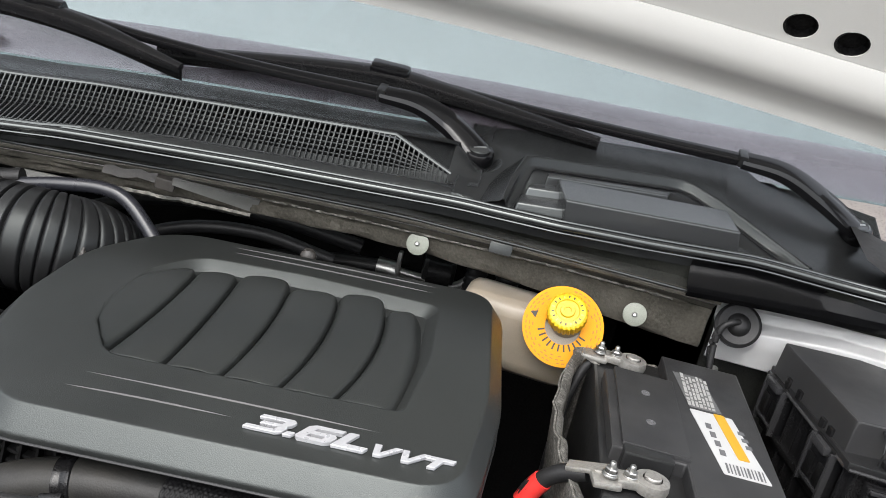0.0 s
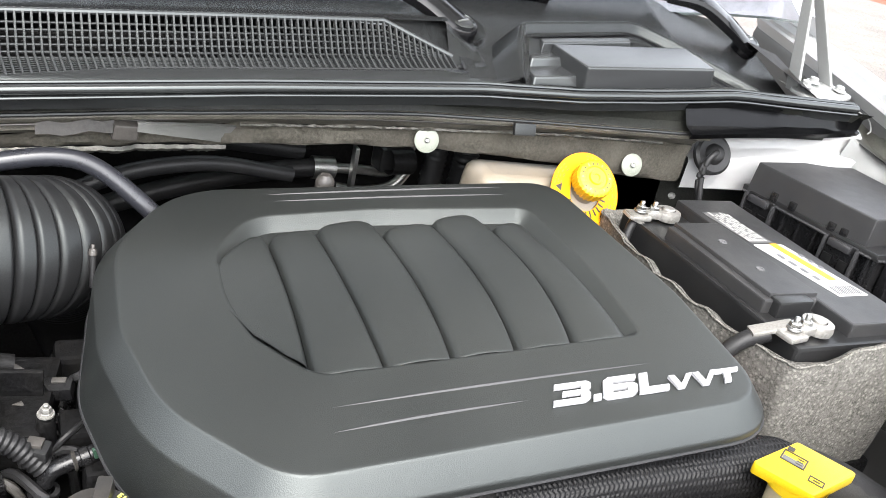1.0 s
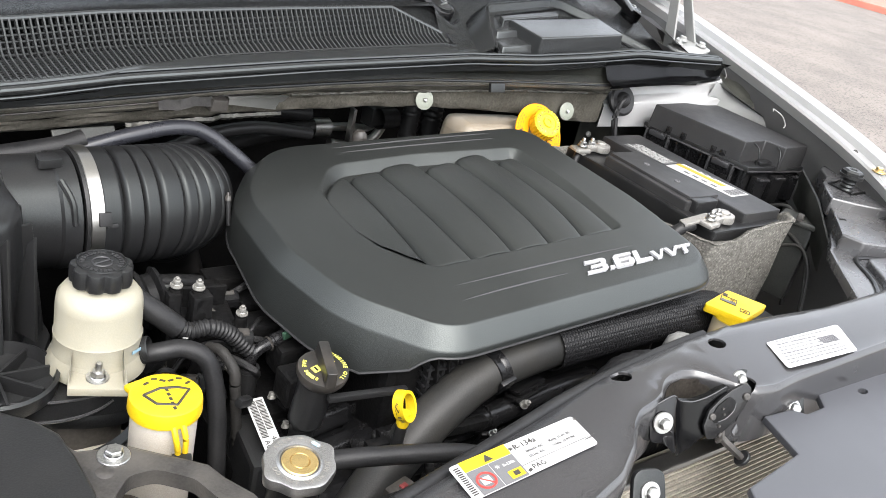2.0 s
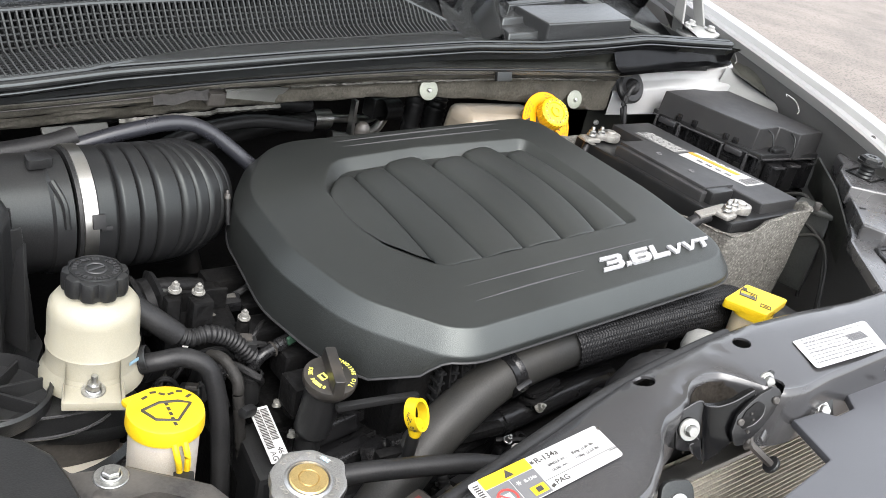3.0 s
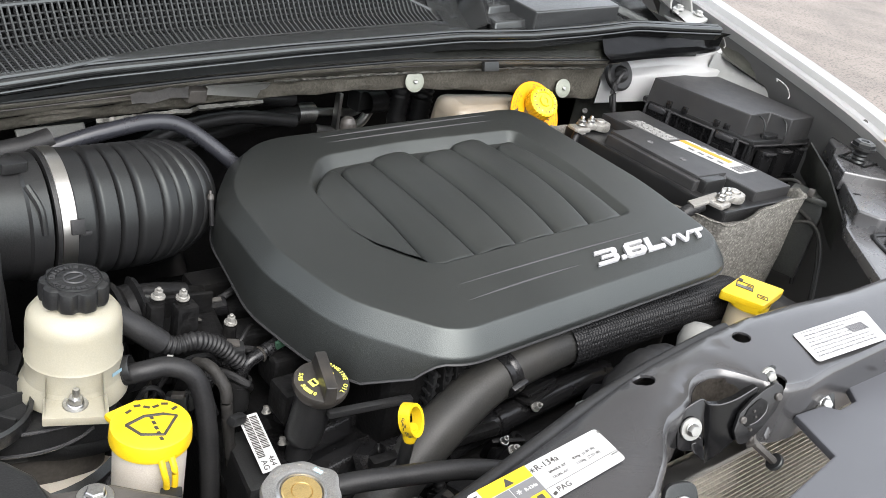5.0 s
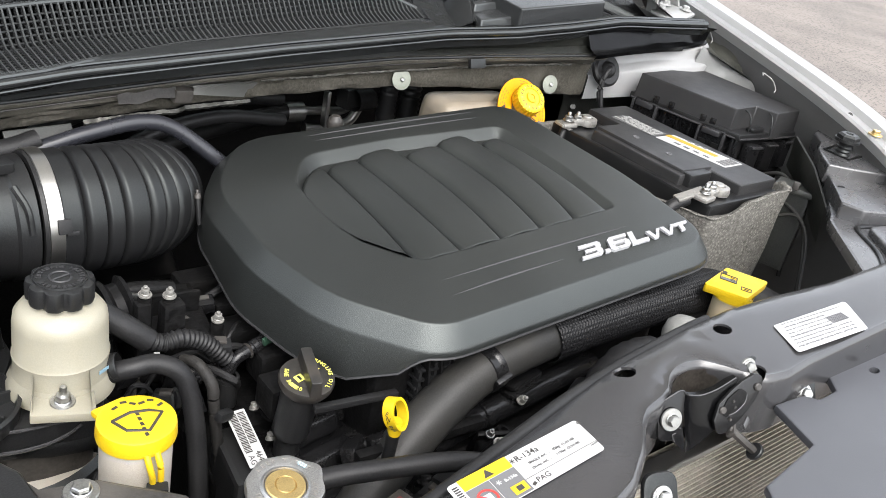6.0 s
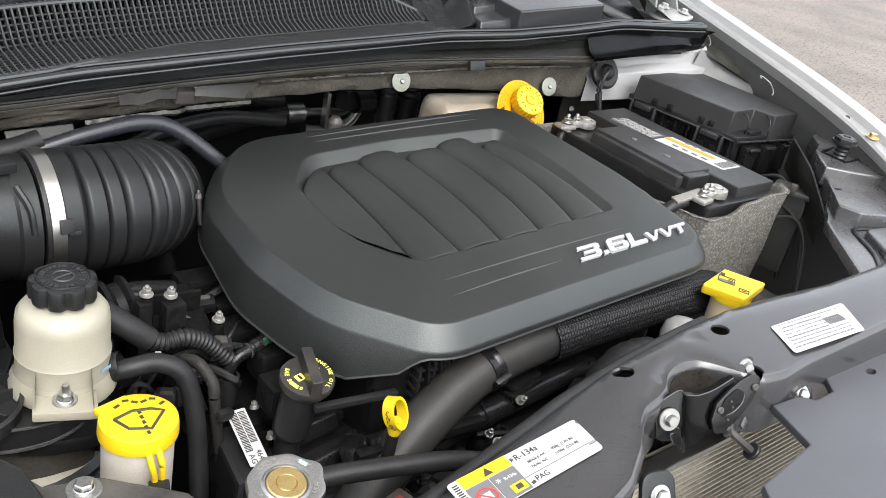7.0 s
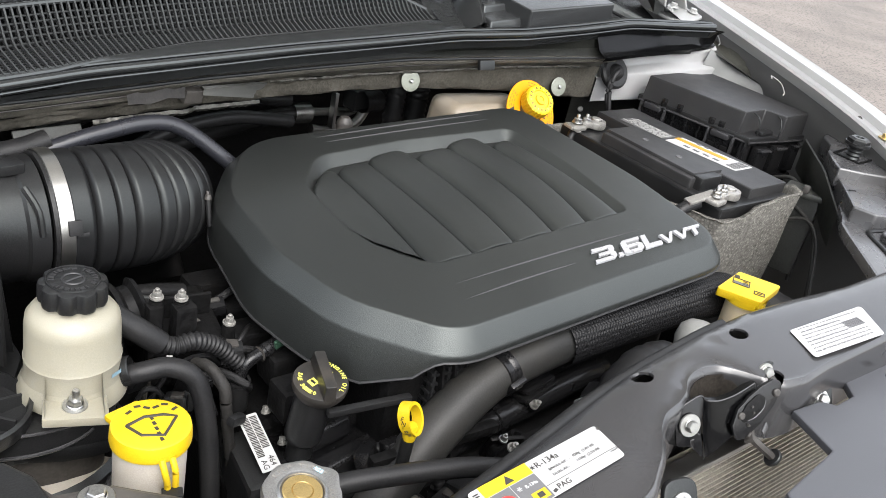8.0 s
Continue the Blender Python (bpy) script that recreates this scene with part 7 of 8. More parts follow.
# ---- oil dipstick ----
dip = thing("oil_dipstick", (-0.228, 0.150, 0.80), "yellow ring handle of the oil dipstick", "dipstick")
dm = aim((-0.2265, 0.1495, 0.911), (0.32, -0.82, 0.42), 90) @ Matrix.Scale(0.78, 4)
ring = [dm @ V((0.0155 * math.cos(a) * 1.2, 0.0125 * math.sin(a), 0)) for a in [2 * math.pi * k / 24 for k in range(25)]]
handle = bmesh.new()
rows = []
for k in range(33):
    a = 2 * math.pi * k / 32
    r0 = [(1.0, -0.0075), (1.0, 0.0075), (0.80, 0.007), (0.80, -0.007), (1.0, -0.0075)]
    rows.append([dm @ V((0.0205 * q * math.cos(a), 0.0150 * q * math.sin(a), h)) for q, h in r0])
sheet(rows, 0, handle)
bmesh.ops.remove_doubles(handle, verts=handle.verts, dist=0.0001)
bmesh.ops.recalc_face_normals(handle, faces=handle.faces)
part("ring_handle", handle, YELLOW, dip)
part("boss", lathe([(0, 0), (0.0058, 0), (0.0066, 0.004), (0.0066, 0.012), (0.005, 0.016), (0, 0.016)], at(-0.2255, 0.1475, 0.889), 20), YELLOW, dip)
part("stem", tube([(-0.2255, 0.148, 0.892), (-0.2245, 0.150, 0.86), (-0.222, 0.155, 0.80), (-0.22, 0.16, 0.70)], 0.0062, 12, 4), BLACK, dip, "black dipstick tube")
for k, ch in enumerate("ENGINE"):
    a = radians(150 - 15 * k)
    p = dm @ V((0.0206 * math.cos(a), 0.0151 * math.sin(a), 0))
    n = (p - dm.translation).normalized()
    part("character", lettering(ch, 0.0042, aim(p, n, 0) @ at(-0.0021, -0.0015, 0), 0.0003), PRINT, dip)

# ---- radiator cap ----
RC = V((-0.366, 0.103, 0.0))
rc = thing("radiator_filler", (RC.x, RC.y, 0.90), "grey steel radiator pressure cap with a brass centre", "radiator filler")


def eared(a, r, z):
    if r < 0.028:
        return r
    return r * (1 + 0.13 * max(0.0, math.cos(2 * (a - 0.35))) ** 6 - 0.02 * math.cos(8 * a))


rcm = aim((RC.x, RC.y, 0.925), (-0.02, -0.1, 1)) @ Matrix.Scale(0.90, 4)
ALU = mat("dull_aluminium", (0.34, 0.34, 0.335), 0.36, 0.95, vary=0.2, scale=60, bump=0.2, dust=0.15, dust_colour=(0.28, 0.27, 0.26))
part("disc", lathe([(0.030, -0.012), (0.0325, -0.010), (0.0335, -0.003), (0.0325, 0.0012), (0.030, 0.002), (0.0215, 0.0005), (0.0195, 0.0022), (0.0185, 0.0022), (0.0175, 0.0), (0, 0.0)], rcm, 96, wave=eared), ALU, rc)
bp = part("brass_centre", lathe([(0.0168, 0.0), (0.0172, 0.0012), (0.016, 0.0022), (0.0095, 0.0022), (0.0088, 0.0012), (0.008, 0.0024), (0, 0.0026)], rcm, 40), BRASS, rc, "brass pressure plate")
arc_words("KEEP TIGHT", 0.0245, 80, 11, 0.0048, rcm, LEAD, rc, 0.0018)
arc_words("DO NOT OPEN HOT", 0.0275, 270, 11, 0.0046, rcm, LEAD, rc, 0.0018, inward=True)
part("blue_dab", block(rcm @ at(0.020, 0.018, 0.0016, 0, 0, 40), (0.004, 0.008, 0.0004)), mat("pale_blue_paint", (0.35, 0.6, 0.72), 0.5), rc, "dab of pale blue paint")
part("neck", lathe([(0.024, -0.05), (0.024, -0.012), (0.030, -0.010)], rcm, 32), BLACK, rc)
ov = thing("overflow_hose", (-0.25, 0.09, 0.88), "matt black pipe running beside the radiator support", "hose")
part("pipe", tube([(-0.352, 0.122, 0.893), (-0.318, 0.118, 0.899), (-0.266, 0.104, 0.900), (-0.21, 0.088, 0.898), (-0.165, 0.074, 0.890)], 0.0090, 14, 6), RUBBER, ov)
conn = thing("red_connector", (-0.265, 0.10, 0.86), "small grey connector with a red lock", "connector")
part("body", block(at(-0.258, 0.092, 0.852, 0, 0, 15), (0.030, 0.018, 0.018), 0.003), GRIMEDARK, conn)
part("lock", block(at(-0.256, 0.092, 0.8695, 0, 0, 15), (0.008, 0.005, 0.002), 0.0006), mat("dull_red", (0.14, 0.02, 0.02), 0.5), conn)

# ---- small castings, studs and wires round the engine's edge ----
random.seed(21)
for k in range(46):
    if k < 26:
        x, y, z = random.uniform(-0.40, -0.285), random.uniform(0.305, 0.46), random.uniform(0.845, 0.885)
    else:
        x, y, z = random.uniform(-0.26, -0.03), random.uniform(0.125, 0.175), random.uniform(0.77, 0.83)
    turn, tip = random.uniform(0, 180), random.uniform(-25, 25)
    if k % 4 == 0:
        part("casting_rib", block(at(x, y, z - 0.03, tip, 0, turn), (random.uniform(0.02, 0.05), 0.005, random.uniform(0.04, 0.06)), 0.0015), BAYBLACK, engine)
    elif k % 4 == 1:
        part("casting_boss", lathe([(0.012, -0.04), (0.010, 0.0), (0.0085, 0.003), (0.005, 0.003), (0.0045, -0.004), (0, -0.004)], aim((x, y, z), (random.uniform(-0.3, 0.3), random.uniform(-0.5, 0.1), 1)), 18), BAYBLACK, engine)
    elif k % 4 == 2:
        r = random.uniform(0.0028, 0.0048)
        part("wire", tube([(x, y, z - 0.02), (x + 0.02, y + random.uniform(-0.02, 0.02), z + 0.008), (x + 0.045, y + random.uniform(-0.03, 0.03), z + 0.004), (x + 0.06, y, z - 0.03)], r, 8, 5), RUBBER, engine)
    else:
        part("plug_shell", block(at(x, y, z - 0.012, tip, 0.5 * tip, turn), (random.uniform(0.016, 0.03), 0.016, 0.020), 0.003), BLACK, engine)
        part("plug_edge", block(at(x, y, z + 0.007, tip, 0.5 * tip, turn), (0.012, 0.010, 0.004), 0.001), GRIMEDARK, engine)
for x, y, z in ((-0.235, 0.262, 0.852), (-0.31, 0.42, 0.885), (-0.09, 0.15, 0.835), (0.02, 0.15, 0.845)):
    part("stud", hexbolt(aim((x, y, z), (0, -0.3, 1)), 0.0034, 0.005, 0.0050, 0.003), STEEL, engine, "dull steel stud")

# ---- upper radiator hose ----
uh = thing("upper_radiator_hose", (0.0, 0.19, 0.86), "thick black radiator hose partly in a braided sleeve", "hose")
UH = [(-0.27, 0.145, 0.775), (-0.225, 0.158, 0.818), (-0.16, 0.174, 0.862), (-0.085, 0.187, 0.892), (0.010, 0.192, 0.903), (0.10, 0.192, 0.906), (0.20, 0.190, 0.908), (0.30, 0.185, 0.905), (0.37, 0.16, 0.890), (0.42, 0.12, 0.865)]
HOSEDUST = mat("dusty_hose_rubber", (0.014, 0.014, 0.0135), 0.5, vary=0.3, scale=30, bump=0.2, grain=600, dust=0.35, dust_colour=(0.055, 0.050, 0.042), spec=0.3)
part("hose", tube(UH, 0.0245, 28, 9), HOSEDUST, uh)
BRAID = mat("braided_sleeve", (0.006, 0.006, 0.0065), 0.42, vary=0.4, scale=300, bump=0.2, grain=1400, spec=0.18)
braid = tube([(0.008, 0.192, 0.903), (0.10, 0.192, 0.906), (0.20, 0.190, 0.908), (0.29, 0.186, 0.906), (0.315, 0.180, 0.902)], 0.0283, 156, 110, caps=False)
braid.normal_update()
for v in braid.verts:
    a = math.atan2(v.co.z - 0.906, v.co.y - 0.190) * 26 / (2 * math.pi)
    zig = abs((a % 1.0) * 2 - 1)
    ridge = math.sin(2 * math.pi * (v.co.x / 0.0046 + 0.55 * zig))
    v.co += v.normal * (0.0006 * ridge - 0.0008 * (abs(zig - 0.5) * 2) ** 6)
part("braided_sleeve", braid, BRAID, uh, "braided protective sleeve", angle=80)
hc = part("hose_clip", lathe([(0.0245, 0), (0.0262, 0.001), (0.0262, 0.006), (0.0256, 0.007), (0.0256, 0.009), (0.0262, 0.010), (0.0262, 0.016), (0.0245, 0.017)], aim((-0.087, 0.1865, 0.8908), (0.95, 0.12, 0.24)), 40), GLOSSBLACK, uh, "glossy black plastic hose clip")
part("clip_lock", block(at(-0.079, 0.163, 0.8865, 20, -14, 6), (0.020, 0.006, 0.016), 0.001), GLOSSBLACK, hc)
part("clip_edge", block(at(-0.079, 0.1595, 0.8895, 20, -14, 6), (0.019, 0.001, 0.002), 0.0004), SATIN, hc)
part("end_hose", tube([(0.31, 0.182, 0.903), (0.36, 0.168, 0.893), (0.41, 0.135, 0.872), (0.445, 0.10, 0.845)], 0.0265, 24, 6, rings=lambda s: 1 + 0.012 * math.sin(s * 900)), RUBBER, uh, "matt grey-black hose end")
wc = part("wire_clamp", lathe([(0.028, 0), (0.0295, 0.001), (0.0295, 0.007), (0.028, 0.008)], aim((0.418, 0.128, 0.868), (0.7, -0.6, -0.4)), 28), STEEL, uh, "wire spring clamp")
part("clamp_ear", block(at(0.425, 0.12, 0.892, 0, 20, 30), (0.016, 0.012, 0.008), 0.002), STEEL, wc)

# ---- transmission filler ----
tf = thing("transmission_filler", (0.278, 0.138, 0.85), "milky filler neck with a flat yellow square cap", "filler neck")
NECK = mat("amber_nylon", (0.60, 0.50, 0.34), 0.45, vary=0.1, scale=25, sub=0.2, dust=0.15, dust_colour=(0.40, 0.34, 0.24))
part("neck", tube([(0.294, 0.140, 0.80), (0.285, 0.138, 0.87), (0.279, 0.137, 0.934)], 0.0225, 24, 4), NECK, tf)
tcap = part("cap", prism(rounded([(-0.041, 0.019, 0.004), (-0.014, -0.027, 0.004), (0.049, -0.016, 0.004), (0.022, 0.030, 0.004)], 5), -0.004, 0.0075, 0.002, at(0.279, 0.139, 0.939, 3, -3, 0)), YELLOW, tf, "flat yellow cap with a printed gear symbol")
part("cap_skirt", lathe([(0.024, -0.008), (0.0265, -0.007), (0.0265, 0.001)], at(0.276, 0.138, 0.939, 3, -3, 0), 32), YELLOW, tcap)
tm = at(0.283, 0.1415, 0.9471, 3, -3, 0) @ at(0, 0, 0, 0, 0, -60) @ at(-0.0035, 0.0035, 0) @ Matrix.Diagonal((1.0, 1.2, 1.0, 1))
for x, y, w, h in ((-0.006, 0.004, 0.020, 0.0013), (-0.006, -0.008, 0.020, 0.0013), (-0.016, -0.002, 0.0013, 0.013), (0.004, -0.002, 0.0013, 0.013), (-0.012, 0.008, 0.006, 0.005), (0.017, -0.010, 0.012, 0.0012), (0.017, -0.016, 0.012, 0.0012), (0.011, -0.013, 0.0012, 0.007), (0.023, -0.013, 0.0012, 0.007), (0.017, -0.013, 0.006, 0.0012)):
    part("symbol_line", block(tm @ at(x, y, 0), (w, h, 0.0004)), PRINT, tcap)
part("symbol_fill", block(tm @ at(-0.006, -0.005, 0), (0.018, 0.005, 0.0003)), GREYPRINT, tcap)
for k in range(4):
    part("symbol_line", block(tm @ at(-0.001, 0.001 - 0.003 * k, 0.0001), (0.006, 0.001, 0.0004)), PRINT, tcap)
solid("coolant_neck", lathe([(0, 0.022), (0.012, 0.021), (0.021, 0.014), (0.025, 0.0), (0.022, -0.03), (0.018, -0.06)], at(0.182, 0.130, 0.902, -12, 10, 0), 28), PLATE, "pale dome-shaped plastic neck behind the support", "fitting")
wrap = thing("wrapped_hose", (0.14, 0.12, 0.86), "black taped hose behind the radiator support", "hose")
part("hose", tube([(0.0, 0.10, 0.855), (0.03, 0.112, 0.893), (0.075, 0.118, 0.905), (0.115, 0.114, 0.895), (0.14, 0.10, 0.855)], 0.022, 18, 12, rings=lambda s: 1 + 0.03 * math.sin(s * 420) + 0.03 * math.sin(s * 170)), RUBBER, wrap)
thr = thing("water_outlet", (-0.05, 0.14, 0.84), "dark water outlet housing under the hose", "housing")
for dz, grow in ((0.0, 1.0), (0.0075, 0.86)):
    part("flange", prism(rounded([(-0.030 * grow, -0.012 * grow, 0.008), (0.026 * grow, -0.013 * grow, 0.005), (0.026 * grow, 0.013 * grow, 0.005), (-0.030 * grow, 0.012 * grow, 0.008)], 4), dz, dz + 0.005, 0.0012, at(-0.012, 0.186, 0.848, -14, -6, 8)), GLOSSBLACK, thr)
part("body", tube([(-0.150, 0.176, 0.822), (-0.10, 0.182, 0.826), (-0.02, 0.186, 0.832), (0.06, 0.192, 0.836), (0.12, 0.20, 0.83)], 0.0145, 20, 6), GLOSSBLACK, thr)
part("band", lathe([(0.0148, 0), (0.0165, 0.001), (0.0165, 0.010), (0.0148, 0.011)], aim((-0.075, 0.1835, 0.828), (0.98, 0.06, 0.06)), 24), GLOSSBLACK, thr)
part("bolt", hexbolt(aim((-0.030, 0.170, 0.846), (0, -0.6, 0.7)), 0.0042, 0.006, 0.006, 0.004), DULL, thr)
for i, (x, y, z, l) in enumerate(((-0.14, 0.12, 0.80, 0.09), (-0.02, 0.115, 0.82, 0.08), (0.05, 0.14, 0.83, 0.07), (-0.17, 0.10, 0.76, 0.10))):
    cn = thing("harness_plug", (x, y, z), "black electrical plug on the wiring below the hose", "plug", "electrical plugs below the hose")
    part("shell", block(at(x, y, z, -25, 8 * i - 12, 12 * i), (l * 0.55, 0.026, 0.03), 0.004), BLACK, cn)
    part("boot", tube([(x + 0.02, y, z + 0.015), (x + l * 0.7, y + 0.008, z + 0.018), (x + l, y + 0.03, z)], 0.0075, 10, 5), RUBBER, cn)

# ---- brake fluid reservoir ----
bf = thing("brake_fluid_reservoir", (0.30, 0.65, 0.90), "milky brake fluid reservoir with yellow cap and amber tag", "fluid reservoir")
body = bmesh.new()
block(at(0.285, 0.668, 0.89, 0, 0, -6), (0.17, 0.085, 0.100), 0.020, 0.92, body, 3)
part("tank", body, TANK, bf)
tag_m = aim((0.3400, 0.613, 0.9840), (0.02, -0.86, 0.50))
part("neck_shoulder", lathe([(0.034, -0.030), (0.034, -0.006), (0.031, -0.003), (0.0, -0.003)], tag_m, 36), TANK, bf)
tag = part("tag", lathe([(0.0235, 0), (0.0525, 0), (0.0525, 0.0012), (0.0235, 0.0012), (0.0235, 0)], tag_m, 56), AMBER, bf, "amber warning tag ring")
for k in range(11):
    a = 200 + 14 * k
    part("tag_tooth", block(tag_m @ at(0.0285 * math.cos(radians(a)), 0.0285 * math.sin(radians(a)), 0.0012, 0, 0, a), (0.009, 0.0022, 0.0003)), PRINT, tag)
for rr, n in ((0.048, 40), (0.0435, 34), (0.039, 22)):
    for k in range(n):
        if k % 6 != 5:
            a = 20 + 320 * k / n
            part("print_bar", block(tag_m @ at(rr * math.cos(radians(a + 110)), rr * math.sin(radians(a + 110)), 0.0012, 0, 0, a + 200), (0.0042, 0.0015, 0.0003)), mat("brown_print", (0.30, 0.12, 0.01), 0.6) if k + n == 40 else bpy.data.materials["brown_print"], tag)
for a in (168, 312):
    part("warning_sign", prism([(-0.005, -0.004), (0.005, -0.004), (0, 0.005)], 0.0012, 0.0016, m=tag_m @ at(0.041 * math.cos(radians(a)), 0.041 * math.sin(radians(a)), 0, 0, 0, a - 90)), PRINT, tag)
cap_m = aim((0.3412, 0.6115, 0.9985), (-0.12, -0.70, 0.70)) @ Matrix.Scale(1.07, 4)
part("stem", lathe([(0.020, -0.04), (0.020, 0.002)], cap_m, 28), TANK, bf)
bcap = part("cap", lathe([(0.0225, 0), (0.0235, 0.002), (0.0235, 0.017), (0.021, 0.0195), (0.0145, 0.020), (0.0135, 0.0185), (0.009, 0.0185), (0.008, 0.021), (0.0045, 0.021), (0.004, 0.0195), (0, 0.0195)], cap_m, 80, wave=lambda a, r, z: r * (1 + 0.035 * math.cos(26 * a)) if r > 0.022 else r), YELLOW, bf, "knurled yellow screw cap")
for k in range(18):
    a = 20 * k
    part("print_bar", block(cap_m @ at(0.0175 * math.cos(radians(a)), 0.0175 * math.sin(radians(a)), 0.0197, 0, 0, a), (0.003, 0.0016, 0.0004)), PRINT if k % 3 else YPRINT, bcap)

# ---- pipes behind the engine cover ----
ac = thing("refrigerant_line", (0.1, 0.86, 0.90), "refrigerant hose with a crimped bright ferrule", "refrigerant line")
part("hose", tube([(-0.30, 0.82, 0.83), (-0.15, 0.845, 0.87), (-0.02, 0.857, 0.895), (0.062, 0.857, 0.905)], 0.0135, 14, 6), RUBBER, ac)
part("ferrule", lathe([(0.0165, 0), (0.0165, 0.032), (0.013, 0.034), (0.0075, 0.036)], aim((0.055, 0.857, 0.905), (1, 0.02, -0.02)), 20), STEEL, ac, "crimped aluminium ferrule")
part("pipe", tube([(0.085, 0.858, 0.905), (0.13, 0.862, 0.902), (0.175, 0.867, 0.898), (0.20, 0.872, 0.915), (0.215, 0.88, 0.945)], 0.0075, 12, 5), STEEL, ac, "bright aluminium pipe")
part("pipe", tube([(0.09, 0.85, 0.878), (0.13, 0.852, 0.872), (0.18, 0.855, 0.880), (0.21, 0.865, 0.91)], 0.0085, 12, 5), STEEL, ac)
h2 = thing("heater_hose", (0.0, 0.82, 0.93), "black heater hose against the firewall", "hose", "hoses at the firewall")
part("hose", tube([(-0.42, 0.76, 0.90), (-0.28, 0.80, 0.95), (-0.12, 0.82, 0.955), (0.03, 0.83, 0.94)], 0.012, 12, 6), RUBBER, h2)
h3 = thing("heater_hose", (-0.2, 0.74, 0.92), "black heater hose against the firewall", "hose", "hoses at the firewall")
part("hose", tube([(-0.36, 0.70, 0.86), (-0.24, 0.73, 0.93), (-0.12, 0.75, 0.95), (0.0, 0.77, 0.93)], 0.010, 12, 6), RUBBER, h3)
for k, (x, r) in enumerate(((0.205, 0.016), (0.252, 0.018))):
    cw = thing("corrugated_tube", (x, 0.80, 0.9), "upright corrugated black tube behind the cover", "tube", "corrugated tubes")
    part("conduit", tube([(x, 0.79, 0.32), (x, 0.79, 0.60), (x + 0.005, 0.795, 0.88), (x + 0.01, 0.80, 0.99)], r, 18, 24, rings=lambda s: 1 + 0.10 * math.sin(s * 700)), RUBBER, cw, angle=80)
fit_b = thing("vacuum_fitting", (0.235, 0.70, 0.97), "pale ended vacuum fitting beside the brake tank", "fitting")
part("stub", lathe([(0.009, 0), (0.009, 0.026), (0.007, 0.028), (0, 0.028)], aim((0.245, 0.69, 0.958), (-0.7, -0.1, 0.65)), 18), PRIMER, fit_b)
part("hose", tube([(0.25, 0.688, 0.955), (0.265, 0.675, 0.955), (0.25, 0.64, 0.94), (0.22, 0.62, 0.92)], 0.010, 12, 5), RUBBER, fit_b)
br2 = thing("throttle_bracket", (0.13, 0.80, 0.96), "dark valve and bracket behind the cover", "bracket")
part("valve", block(at(0.155, 0.815, 0.925, 0, 0, 8), (0.05, 0.03, 0.035), 0.004), BLACK, br2)
part("motor", lathe([(0.018, 0), (0.018, 0.035), (0, 0.036)], aim((0.14, 0.79, 0.945), (1, 0.1, 0)), 20), BAYBLACK, br2)
part("stay", block(at(0.095, 0.80, 0.90, 0, 0, 0), (0.006, 0.014, 0.06), 0.001), STEEL, br2)
solid("cover_stud", lathe([(0, 0.010), (0.006, 0.009), (0.010, 0.004), (0.011, 0), (0.008, -0.06)], at(-0.005, 0.625, 0.985), 20), GRIMEDARK, "round grey stud head behind the engine cover", "stud")
side_stud = thing("hose_screw", (-0.258, 0.478, 0.945), "dark clamp screw between hose and cover", "screw")
part("screw", hexbolt(aim((-0.2545, 0.509, 0.958), (0, 0.3, 1)), 0.0035, 0.004, 0.004, 0.004), GRIMEDARK, side_stud)
part("stem", lathe([(0.003, -0.03), (0.003, 0)], aim((-0.2545, 0.509, 0.958), (0, 0.3, 1)), 10), RUBBER, side_stud)
plate = thing("lip_plate", (-0.15, 0.66, 1.03), "pale bare metal plate above the torn insulation", "plate")
plate_rows = []
for i in range(9):
    k = i / 8
    a, b = V((-0.206, 0.637, 1.0375)).lerp(V((-0.097, 0.680, 1.0245)), k), V((-0.206, 0.638, 1.029)).lerp(V((-0.106, 0.690, 1.001)), k)
    plate_rows.append([a + V((0, 0.006, 0.001)), a, a.lerp(b, 0.5) + V((0, 0.001 + 0.002 * k, 0)), b])
part("plate", sheet(plate_rows, 0.003), PLATE, plate)
hook = thing("lip_block", (-0.22, 0.64, 1.03), "dark folded end of the grimy steel lip", "bracket")
part("block", block(at(-0.219, 0.646, 1.019, 8, 6, 12), (0.026, 0.014, 0.017), 0.002), GRIMEDARK, hook)
part("tongue", sheet([[(-0.30 + 0.012 * i, 0.634 + 0.0012 * i, 1.035 + 0.0008 * i + 0.002 * math.sin(2.1 * i)), (-0.30 + 0.012 * i, 0.628 + 0.0014 * i, 1.024 + 0.0008 * i + 0.002 * math.sin(1.7 * i + 1))] for i in range(7)], 0.002), GRIMEDARK, hook, "bent tongue of the lip")
stay = thing("wiring_cover", (-0.42, 0.63, 1.0), "flat grey plastic strip behind the breather hose", "strip")
part("strip", block(aim((-0.385, 0.632, 0.992), (0.1, -0.75, 0.65), 0), (0.075, 0.020, 0.004), 0.0015), DUSTBOX, stay)

# ---- firewall grommet and wire ----
gr = thing("wiring_grommet", (0.547, 0.632, 1.037), "round black rubber grommet with a wire", "grommet")
gm = aim((0.5555, 0.640, 1.0355), (-0.1, -0.85, 0.45))
part("disc", lathe([(0.029, -0.004), (0.029, 0.003), (0.025, 0.006), (0.015, 0.005), (0.012, 0.012), (0.006, 0.016), (0, 0.016)], gm, 36), RUBBER, gr)
part("wire", tube([(0.553, 0.630, 1.043), (0.543, 0.622, 1.044), (0.532, 0.620, 1.034), (0.529, 0.618, 1.010), (0.531, 0.610, 0.980), (0.534, 0.600, 0.95)], 0.0042, 10, 6), RUBBER, gr)
